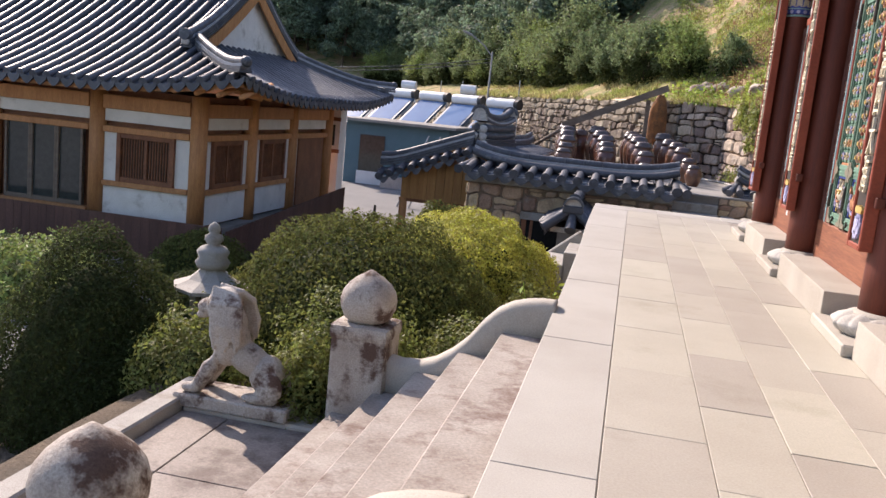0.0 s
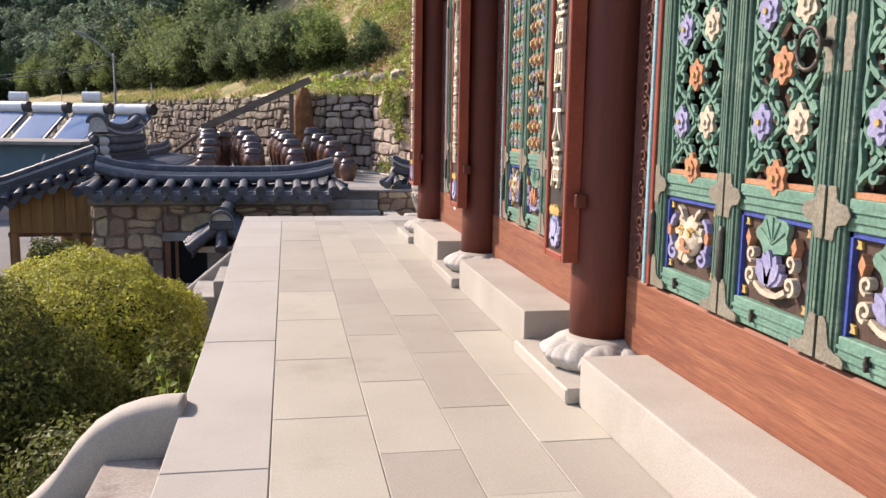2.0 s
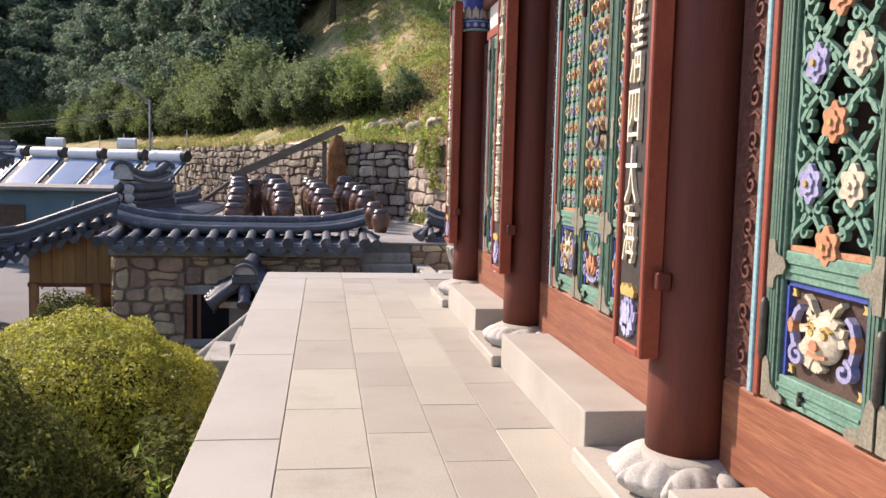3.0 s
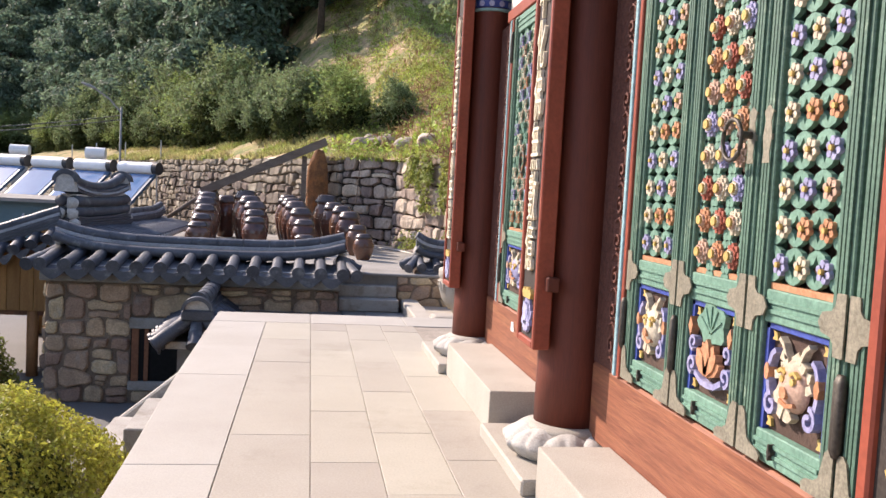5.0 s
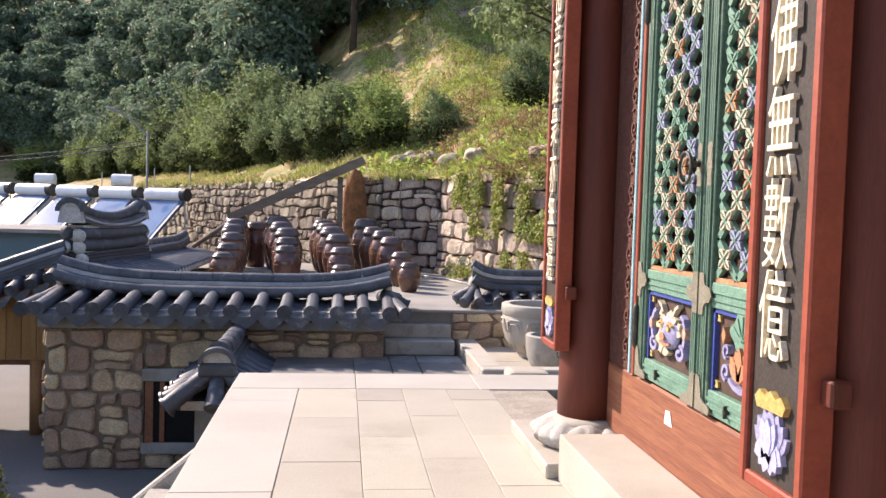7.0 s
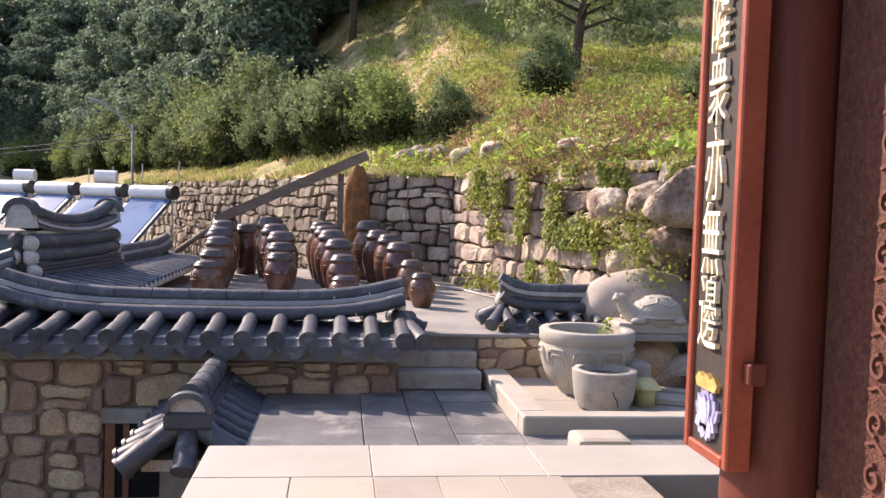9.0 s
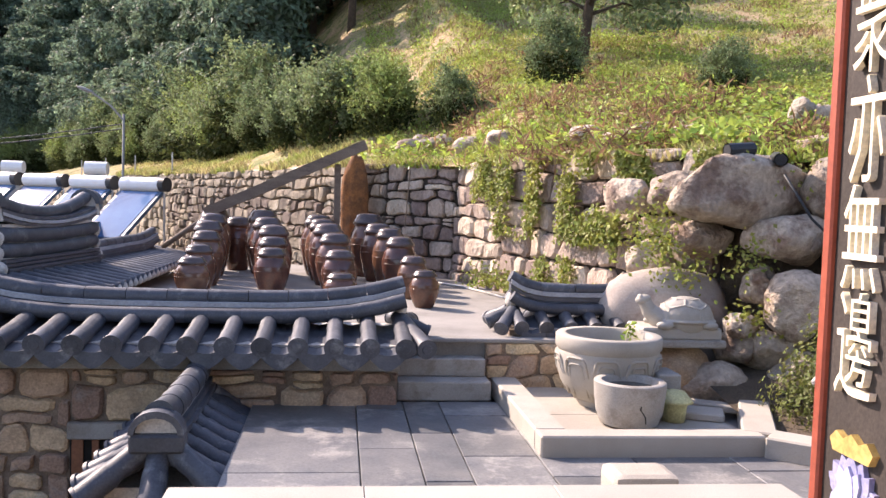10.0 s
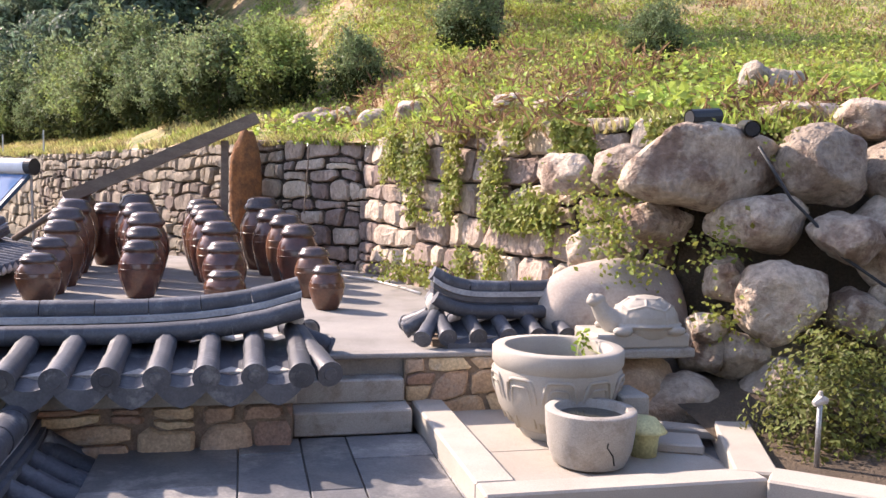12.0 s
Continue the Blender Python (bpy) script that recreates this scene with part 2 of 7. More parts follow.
M["leaf_azalea"] = mat("leaf_azalea", (0.21, 0.225, 0.055), (0.13, 0.15, 0.045), 1.5, 10, 0.55, bump=0, rnd=0.45, hue=0.025, leaf=True)
M["leaf_yellow"] = mat("leaf_yellow", (0.47, 0.45, 0.075), (0.33, 0.335, 0.06), 1.4, 20, 0.5, bump=0, rnd=0.4, hue=0.018, leaf=True)
M["leaf_mid"] = mat("leaf_mid", (0.26, 0.315, 0.09), (0.17, 0.225, 0.08), 0.5, 12, 0.55, bump=0, rnd=0.45, hue=0.025, leaf=True)
M["leaf_bush"] = mat("leaf_bush", (0.18, 0.23, 0.1), (0.12, 0.165, 0.08), 0.5, 12, 0.5, bump=0, rnd=0.5, hue=0.025, leaf=True)
M["leaf_tree"] = mat("leaf_tree", (0.22, 0.27, 0.12), (0.145, 0.19, 0.09), 0.3, 8, 0.6, bump=0, rnd=0.45, hue=0.03, leaf=True)
M["leaf_forest"] = mat("leaf_forest", (0.17, 0.225, 0.14), (0.11, 0.165, 0.11), 0.2, 6, 0.6, bump=0, rnd=0.5, hue=0.03, leaf=True)
M["grass"] = mat("grass", (0.28, 0.32, 0.085), (0.46, 0.37, 0.19), 0.5, 6, 0.6, bump=0, rnd=0.45, hue=0.03, leaf=True)
M["weed"] = mat("weed", (0.27, 0.37, 0.065), (0.38, 0.44, 0.09), 0.9, 8, 0.55, bump=0, rnd=0.4, hue=0.02, leaf=True)
M["ivy"] = mat("ivy", (0.34, 0.35, 0.075), (0.22, 0.26, 0.06), 1.5, 10, 0.55, bump=0, rnd=0.4, hue=0.025, leaf=True)
M["dry"] = mat("dry", (0.3, 0.19, 0.11), (0.22, 0.13, 0.075), 2, 20, 0.8, bump=0, rnd=0.4, hue=0.02, leaf=True)
M["pole_grey"] = mat("pole_grey", (0.22, 0.225, 0.22), (0.17, 0.175, 0.17), 5, 40, 0.7, bump=0.1)
M["white_paint"] = mat("white_paint", (0.75, 0.75, 0.74), (0.68, 0.68, 0.67), 3, 40, 0.45, bump=0.05, contrast=0.05)
M["metal"] = mat("metal", (0.45, 0.46, 0.47), (0.36, 0.37, 0.38), 5, 50, 0.4, 0.7, bump=0.1)
M["plastic_dark"] = mat("plastic_dark", (0.03, 0.033, 0.037), None, 5, 50, 0.45, bump=0.1)
M["blue_frame"] = mat("blue_frame", (0.045, 0.1, 0.17), None, 5, 50, 0.5, bump=0.1)
M["teal_wall"] = mat("teal_wall", (0.1, 0.17, 0.2), (0.085, 0.15, 0.175), 2, 40, 0.7, bump=0.1)
M["collector"] = mat("collector", (0.09, 0.18, 0.34), (0.08, 0.16, 0.31), 2, 30, 0.08, 0.0, bump=0, contrast=0.05, spec=0.3)
M["water"] = mat("water", (0.04, 0.045, 0.04), None, 2, 20, 0.05, bump=0.05, dist=0.004, spec=0.7)
M["glass_dark"] = mat("glass_dark", (0.035, 0.042, 0.04), (0.05, 0.055, 0.05), 1, 10, 0.1, bump=0, spec=0.6)
M["dipper"] = mat("dipper", (0.62, 0.6, 0.3), None, 8, 50, 0.4, bump=0.1)


# ---- building helpers ----
def part(name, bm, material, parent=None, label="", smooth=False):
    me = bpy.data.meshes.new(name)
    bmesh.ops.recalc_face_normals(bm, faces=bm.faces)
    bm.to_mesh(me)
    bm.free()
    me.materials.append(material)
    if smooth:
        me.shade_smooth()
    ob = new(name, me)
    ob.parent = parent
    return tagged(ob, label)


def mesh_ob(name, verts, faces, material, parent=None, label="", smooth=False):
    me = bpy.data.meshes.new(name)
    me.from_pydata(verts, [], faces)
    me.materials.append(material)
    if smooth:
        me.shade_smooth()
    ob = new(name, me)
    ob.parent = parent
    return tagged(ob, label)


def piece(name, me, parent, m=None):
    ob = new(name, me)
    ob.parent = parent
    if m is not None:
        ob.matrix_local = m
    return ob


def thing(name, m, label, category, group="", kind=""):
    ob = new(name)
    ob.empty_display_size = 0.1
    ob.matrix_world = m
    return tagged(ob, label, category, group, kind)


def box(bm, x0, x1, y0, y1, z0, z1, bevel=0.0, seg=1):
    g = bmesh.ops.create_cube(bm, size=1.0)
    for v in g["verts"]:
        v.co = Vector((x0 + (v.co.x + 0.5) * (x1 - x0), y0 + (v.co.y + 0.5) * (y1 - y0), z0 + (v.co.z + 0.5) * (z1 - z0)))
    if bevel:
        ed = list({e for v in g["verts"] for e in v.link_edges})
        bmesh.ops.bevel(bm, geom=ed, offset=bevel, segments=seg, profile=0.6, affect='EDGES')
    return bm


def BM():
    return bmesh.new()


def bx(x0, x1, y0, y1, z0, z1, bevel=0.0, seg=1):
    return box(BM(), x0, x1, y0, y1, z0, z1, bevel, seg)


def frame_of(d):
    d = Vector(d).normalized()
    u = d.orthogonal().normalized()
    if abs(d.z) < 0.9:
        u = d.cross(Vector((0, 0, 1))).normalized()
    return d, u, u.cross(d).normalized()


def tube(bm, pts, r, n=8, cap=True, half=False):
    """A round bar along pts; r: one radius or one for each point. half: only the upper half."""
    pts = [Vector(p) for p in pts]
    rs = r if isinstance(r, (list, tuple)) else [r] * len(pts)
    rings = []
    for i, p in enumerate(pts):
        d = pts[min(i + 1, len(pts) - 1)] - pts[max(i - 1, 0)]
        d, u, w = frame_of(d)
        ring = []
        for k in range(n):
            a = math.pi * k / (n - 1) if half else 2 * math.pi * k / n
            ring.append(bm.verts.new(p + rs[i] * (u * math.cos(a) + w * math.sin(a))))
        rings.append(ring)
    m = n - 1 if half else n
    for a, b in zip(rings, rings[1:]):
        for k in range(m):
            bm.faces.new((a[k], a[(k + 1) % n], b[(k + 1) % n], b[k]))
    if cap:
        bm.faces.new(rings[0])
        bm.faces.new(rings[-1][::-1])
    return bm


def lathe(bm, prof, n=24, c=(0, 0, 0), wave=None):
    rings = []
    for r, z in prof:
        ring = []
        for k in range(n):
            a = 2 * math.pi * k / n
            q = r if wave is None else wave(r, z, a)
            ring.append(bm.verts.new((c[0] + q * math.cos(a), c[1] + q * math.sin(a), c[2] + z)))
        rings.append(ring)
    for a, b in zip(rings, rings[1:]):
        for k in range(n):
            bm.faces.new((a[k], a[(k + 1) % n], b[(k + 1) % n], b[k]))
    bm.faces.new(rings[0][::-1])
    bm.faces.new(rings[-1])
    return bm


def prism(bm, outline, depth, to):
    """An outline of (u, v) pushed through depth (w0, w1); to(u, v, w) gives the place."""
    lo = [bm.verts.new(to(u, v, depth[0])) for u, v in outline]
    hi = [bm.verts.new(to(u, v, depth[1])) for u, v in outline]
    n = len(outline)
    bm.faces.new(lo[::-1])
    bm.faces.new(hi)
    for k in range(n):
        bm.faces.new((lo[k], lo[(k + 1) % n], hi[(k + 1) % n], hi[k]))
    return bm


def rock(bm, c, s, seed, sub=3, rough=0.16, flat=0.0):
    g = bmesh.ops.create_icosphere(bm, subdivisions=sub, radius=1.0)
    o = Vector((seed * 3.7, seed * 1.3, seed * 7.1))
    cg = random.Random(seed)
    cuts = [Vector((cg.gauss(0, 1), cg.gauss(0, 1), cg.gauss(0, 1))).normalized() for _ in range(9)]
    for v in g["verts"]:
        p = v.co.copy()
        k = 1 + rough * 1.6 * noise.noise(p * 1.1 + o) + rough * noise.noise(p * 2.6 + o) + rough * 0.35 * noise.noise(p * 6 + o)
        q = p.copy()
        for n_ in cuts:
            e = q.dot(n_) - flat
            if flat and e > 0:
                q -= n_ * e * 0.85
        v.co = Vector((c[0] + q.x * s[0] * k, c[1] + q.y * s[1] * k, c[2] + q.z * s[2] * k))
    return bm


def cells(w, h, su, sv, seed):
    """Rough coursed masonry over w by h, as outlines: wavy courses, stones of uneven width, some of them split or two courses high."""
    rg = random.Random(seed)
    ys, y = [0.0], 0.0
    while y < h - sv * 0.6:
        y += sv * rg.uniform(0.72, 1.3)
        ys.append(y)
    ys[-1] = h

    def line(j, u):
        if j == 0 or j == len(ys) - 1:
            return ys[j]
        return ys[j] + sv * 0.42 * noise.noise(Vector((u / su * 0.55, j * 5.3, seed * 1.7))) + sv * 0.16 * noise.noise(Vector((u / su * 1.9, j * 2.1, seed)))
    out, used = [], {}
    for j in range(len(ys) - 1):
        u = -rg.uniform(0, su * 0.5)
        lean0 = rg.uniform(-0.12, 0.12) * su
        while u < w:
            wd = su * rg.choice((0.55, 0.75, 0.9, 1.0, 1.15, 1.35, 1.6)) * rg.uniform(0.9, 1.1)
            lean1 = rg.uniform(-0.14, 0.14) * su
            a, b = max(0.0, u), min(w, u + wd)
            if b - a > 0.05:
                al, bl = (lean0 if u > 0 else 0), (lean1 if u + wd < w else 0)
                top, bot = [], []
                for q in (0, 0.33, 0.67, 1):
                    ut, ub = a + al + (b + bl - a - al) * q, a - al + (b - bl - a + al) * q
                    top.append((ut, line(j + 1, ut)))
                    bot.append((ub, line(j, ub)))
                poly = bot + top[::-1]
                r = rg.random()
                if r < 0.12:
                    m = 0.35 + 0.3 * rg.random()
                    mid = [(p[0] + (q[0] - p[0]) * m, p[1] + (q[1] - p[1]) * m + rg.uniform(-0.01, 0.01)) for p, q in zip(bot, top)]
                    out += [bot + mid[::-1], mid + top[::-1]]
                else:
                    out.append(poly)
            lean0 = lean1
            u += wd
    return out


def stone_mesh(poly, gap, depth, to, rg, round_=0.12):
    cx, cy = sum(p[0] for p in poly) / len(poly), sum(p[1] for p in poly) / len(poly)
    sh = []
    for a, b, c in zip(poly[-1:] + poly[:-1], poly, poly[1:] + poly[:1]):
        d1, d2 = math.hypot(b[0] - a[0], b[1] - a[1]), math.hypot(c[0] - b[0], c[1] - b[1])
        dot = ((b[0] - a[0]) * (c[0] - b[0]) + (b[1] - a[1]) * (c[1] - b[1])) / max(1e-6, d1 * d2)
        if dot < 0.6:
            k = rg.uniform(0.15, 0.4) * (round_ / 0.12)
            sh += [(b[0] + (a[0] - b[0]) * min(0.45, k), b[1] + (a[1] - b[1]) * min(0.2, k)), (b[0] + (c[0] - b[0]) * min(0.45, k * 0.6), b[1] + (c[1] - b[1]) * min(0.2, k * 0.6))]
        else:
            sh.append(b)
    rad = max(0.03, min(math.hypot(p[0] - cx, p[1] - cy) for p in sh))
    k0 = max(0.6, 1 - gap / rad)
    n = len(sh)
    tu, tv = rg.uniform(-0.15, 0.15), rg.uniform(-0.15, 0.15)
    vs, fs = [], []
    for k, d in ((k0, -0.04), (k0, depth * 0.55), (k0 * 0.84, depth)):
        for p in sh:
            u, v = cx + (p[0] - cx) * k * rg.uniform(0.96, 1.03), cy + (p[1] - cy) * k * rg.uniform(0.96, 1.03)
            vs.append(to(u, v, d + ((u - cx) * tu + (v - cy) * tv + rg.uniform(-0.1, 0.1) * depth if d > 0 else 0)))
    vs.append(to(cx, cy, depth * rg.uniform(0.95, 1.2)))
    for r in (0, n):
        for k in range(n):
            fs.append((r + k, r + (k + 1) % n, r + n + (k + 1) % n, r + n + k))
    for k in range(n):
        fs.append((2 * n + k, 2 * n + (k + 1) % n, 3 * n))
    return vs, fs


def stone_face(parent, material, w, h, su, sv, seed, to, gap=0.012, depth=0.05, top=None, limit=300, round_=0.12):
    """Stones laid over a face; to(u, v, w) gives the place. top(u): height of the wall's top."""
    rg = random.Random(seed + 1)
    rest_v, rest_f, count = [], [], 0
    for poly in cells(w, h, su, sv, seed):
        if top is not None:
            cu = sum(p[0] for p in poly) / len(poly)
            cv = sum(p[1] for p in poly) / len(poly)
            if cv > top(cu):
                continue
        vs, fs = stone_mesh(poly, gap, depth * rg.uniform(0.7, 1.3), to, rg, round_)
        if count < limit:
            mesh_ob("stone", vs, fs, material, parent)
            count += 1
        else:
            k = len(rest_v)
            rest_v += vs
            rest_f += [tuple(i + k for i in f) for f in fs]
    if rest_v:
        tagged(mesh_ob("far_stones", rest_v, rest_f, material, parent), kind="stuff")


def leaves(pts, nrm, size, seed, droop=0.2, ratio=0.55):
    """Folded leaves at the points pts, turned about the directions nrm."""
    rg = np.random.default_rng(seed)
    n = len(pts)
    nrm = nrm + rg.normal(0, 0.55, (n, 3))
    nrm /= np.linalg.norm(nrm, axis=1)[:, None] + 1e-9
    t = rg.normal(0, 1, (n, 3))
    t -= (t * nrm).sum(1)[:, None] * nrm
    t /= np.linalg.norm(t, axis=1)[:, None] + 1e-9
    b = np.cross(nrm, t)
    s = (size * rg.uniform(0.6, 1.4, n))[:, None]
    tip = pts + t * s - nrm * s * droop
    v = np.stack([pts, pts + t * s * 0.5 + b * s * ratio * 0.5, tip, pts + t * s * 0.5 - b * s * ratio * 0.5], 1).reshape(-1, 3)
    i = np.arange(n)[:, None] * 4
    f = np.concatenate([i + np.array([[0, 1, 2]]), i + np.array([[0, 2, 3]])], 0)
    return v, f


def leaf_ob(name, pts, nrm, size, material, parent=None, seed=0, label="", droop=0.2, ratio=0.55):
    v, f = leaves(np.asarray(pts, float), np.asarray(nrm, float), size, seed, droop, ratio)
    return mesh_ob(name, v.tolist(), f.tolist(), material, parent, label)


# ---- ground and hillside ----
ZT, ZU, ZY, ZG = -0.55, 0.0, -2.0, -1.25     # terrace, jar terrace, yard, garden bed
WALL = [(-20.0, 68.2), (-5.6, 41.0), (0.45, 27.4), (1.1, 26.9), (2.35, 26.1), (2.85, 24.0), (3.75, 21.0), (4.6, 19.9), (7.5, 18.6), (14.0, 16.0)]


def wall_line(x):
    """y of the retaining wall's foot over x."""
    for (xa, ya), (xb, yb) in zip(WALL, WALL[1:]):
        if xa <= x <= xb:
            return ya + (yb - ya) * (x - xa) / (xb - xa)
    return WALL[0][1] + 4 if x < WALL[0][0] else WALL[-1][1]


def hill(x, y):
    """Height of the hillside behind the wall."""
    d = max(0.0, y - wall_line(x)) if x < 14 else max(0.0, y - 16 + (x - 14) * 0.6)
    d *= 1.0 - 0.2 * min(1.0, max(0.0, (x - 2.5) / 2.5))
    side = min(1.0, max(0.0, (x + 5.0) / 9.0))
    side = side * side * (3 - 2 * side)
    left = 0.13 * min(d, 7) + max(0.0, d - 7) * 0.4
    right = 0.2 * d + 0.0085 * d * d if d < 22 else 8.5 + (d - 22) * 0.57
    z = 2.02 + left * (1 - side) + right * side
    return z + 0.25 * noise.noise(Vector((x * 0.25, y * 0.25, 3.1))) * min(1, d / 3) + 0.07 * noise.noise(Vector((x, y, 9.1)))


bm = BM()
box(bm, -400, 400, -300, 500, ZY - 1.0, ZY)
tagged(part("ground", bm, M["yard"]), "grey concrete yard of the temple", "ground", kind="structure")

vs, fs, idx = [], [], {}
xs = [-70 + 1.6 * i for i in range(34)] + [-15 + 0.5 * i for i in range(70)] + [20 + 2.0 * i for i in range(26)]
ds = [0.12, 0.35, 0.7, 1.1] + [1.6 + 0.6 * i for i in range(26)] + [17.6 + 2.2 * i for i in range(36)]
for i, x in enumerate(xs):
    y0 = wall_line(x) if x < 14 else 16 - (x - 14) * 0.6
    for j, d in enumerate(ds):
        idx[i, j] = len(vs)
        vs.append((x, y0 + d, hill(x, y0 + d)))
for i in range(len(xs) - 1):
    for j in range(len(ds) - 1):
        fs.append((idx[i, j], idx[i + 1, j], idx[i + 1, j + 1], idx[i, j + 1]))
tagged(mesh_ob("hillside", vs, fs, M["slope"], smooth=True), "grassy hillside rising behind the stone wall", "hillside", kind="structure")

# garden bed beside the platform
bm = BM()
rows = []
for i in range(26):
    x = -6.2 + i * (5.75 / 25)
    row = []
    for j in range(34):
        y = -2.0 + j * (18.9 / 33)
        e = min(1, max(0, (x + 4.6) / 0.9)) * min(1, max(0, (16.9 - y) / 3.0))
        row.append(bm.verts.new((x, y, ZY + 0.02 + (ZG - ZY) * e + 0.05 * noise.noise(Vector((x * 2, y * 2, 0))))))
    rows.append(row)
for a, b in zip(rows, rows[1:]):
    for k in range(33):
        bm.faces.new((a[k], b[k], b[k + 1], a[k + 1]))
tagged(part("garden_bed", bm, M["soil"], smooth=True), "dark soil of the planted bed", "soil", kind="structure")

# ---- the platform ----
PX, PY0, PY1 = -0.49, -4.62, 14.62
bm = BM()
box(bm, -0.36, 1.9, PY0 + 0.03, PY1 - 0.03, ZY, -0.008)
platform = tagged(part("platform", bm, M["joint"]), "raised stone platform in front of the hall", "platform", kind="structure")


def slab_mesh(name, lx, ly, h, material, bev=0.006):
    b = bx(0.001, lx - 0.001, 0.001, ly - 0.001, -h, 0, bev)
    me = bpy.data.meshes.new(name)
    bmesh.ops.recalc_face_normals(b, faces=b.faces)
    b.to_mesh(me)
    b.free()
    me.materials.append(material)
    return me


rg = random.Random(4)
gap = 0.001
def edge_x(y):
    """The platform's outer edge, which is not quite straight."""
    line = ((-5.0, -0.4), (4.3, -0.405), (9.0, -0.428), (11.4, -0.488), (14.7, -0.515))
    for (ya, xa), (yb, xb) in zip(line, line[1:]):
        if y <= yb:
            return xa + (xb - xa) * (y - ya) / (yb - ya)
    return line[-1][1]


y = 5.74 - 1.97 * 5
while y < 14.0:
    y2 = min(y + 1.97, 14.03)
    b = BM()
    prism(b, [(edge_x(y), y + gap), (-gap, y + gap), (-gap, y2 - gap), (edge_x(y2), y2 - gap)], (-0.16, rg.uniform(-0.001, 0.002)), lambda u, v, w: (u, v, w))
    bmesh.ops.bevel(b, geom=b.edges[:], offset=0.005, segments=1, affect='EDGES')
    part("edge_stone", b, M["edge_stone"], platform)
    y += 1.97
for x0, x1 in ((PX - 0.02, 0.43), (0.43, 1.38), (1.38, 2.6)):
    me = slab_mesh("edge_stone", x1 - x0 - gap, 0.6, 0.16, M["edge_stone"], 0.005)
    piece("edge_stone", me, platform, pose(x0, 14.03, 0.001))
for x0, x1, off in ((0, 0.43, 12.14), (0.43, 0.77, 10.70), (0.77, 1.11, 10.25), (1.11, 1.45, 10.74)):
    me = slab_mesh("floor_tile", x1 - x0 - gap, 0.975 - gap, 0.05, M["floor_tile"], 0.0025)
    y = off - 0.975 * 16
    while y < 14.0:
        if y + 0.975 <= 14.04 and y > -4.7:
            piece("floor_tile", me, platform, pose(x0 + gap, y + gap, rg.uniform(-0.0015, 0.0015)))
        last = y
        y += 0.975
    if 14.03 - last > 0.08 and last + 0.975 > 14.04:
        me2 = slab_mesh("floor_tile", x1 - x0 - gap, 14.03 - last - 2 * gap, 0.05, M["floor_tile"], 0.0025)
        piece("floor_tile", me2, platform, pose(x0 + gap, last + gap, 0))
# facing stones of the platform, towards the garden and the far end
for k in range(4):
    h0 = ZY + k * 0.46
    me = slab_mesh("facing_stone", 0.05, 1.3, 0.45, M["granite_worn"], 0.01)
    for j in range(15):
        piece("facing_stone", me, platform, pose(-0.4, PY0 + j * 1.3 - (0.6 if k % 2 else 0) + 0.5, h0 + 0.45))

# granite strip under the hall's front, kerb blocks and column bases
COLS = [-2.25, 0.32, 3.25, 6.75, 9.68, 12.25]
CX, CR = 1.72, 0.165
bm = BM()
box(bm, 1.47, 8.4, COLS[0] - 0.5, COLS[-1] + 0.5, -0.03, 0.05, 0.01)
hall_base = tagged(part("hall_base", bm, M["granite"]), "low granite footing along the hall", "footing", kind="structure")
BLOCKS = [(3.82, 6.29), (7.28, 9.22), (10.27, 11.8), (0.85, 2.75), (-1.75, -0.2)]
for y0, y1 in BLOCKS:
    bm = bx(1.43, 1.768, y0, y1, 0.0, 0.243, 0.009, 2)
    tagged(part("step_block", bm, M["granite"]), "long pale granite step block below the doors", "stone step", "step blocks along the hall")


for y in COLS:
    bs_ = thing("column_base", pose(CX, y, 0), "carved granite lotus base under a red column", "column base", "column bases of the hall")
    part("square_plinth", bx(-0.35, 0.4, -0.44, 0.525, 0.0, 0.078, 0.01), M["granite"], bs_)
    bm = BM()
    lathe(bm, [(0.24, 0.075), (0.29, 0.09), (0.3, 0.135), (0.27, 0.175), (0.225, 0.2), (0.205, 0.215), (0.19, 0.232)], 40)
    part("core", bm, M["granite"], bs_, smooth=True)
    for k in range(9):
        a = 2 * math.pi * (k + 0.3) / 9
        bm = BM()
        g_ = bmesh.ops.create_icosphere(bm, subdivisions=4, radius=1.0)
        for v in g_["verts"]:
            p_ = v.co
            u_, w_, z_ = p_.x * 0.075, p_.y * 0.135, p_.z * 0.078
            r_ = 0.285 + u_ - 0.7 * max(0, z_) - 0.3 * max(0, -z_) - 0.045 * p_.y * abs(p_.y) - 0.03
            groove = 0.016 * max(0.0, math.cos(p_.y * 9.0 + p_.z * 2.0)) ** 4
            t_ = w_ * (1.0 - 0.25 * p_.z)
            v.co = Vector(((r_ - groove) * math.cos(a) - t_ * math.sin(a), (r_ - groove) * math.sin(a) + t_ * math.cos(a), 0.145 + z_))
        part("petal", bm, M["granite_pale"], bs_, smooth=True)
    bm = BM()
    lathe(bm, [(0.2, 0.19), (0.218, 0.2), (0.218, 0.213), (0.2, 0.228), (0.17, 0.234)], 32)
    part("collar", bm, M["granite"], bs_, smooth=True)

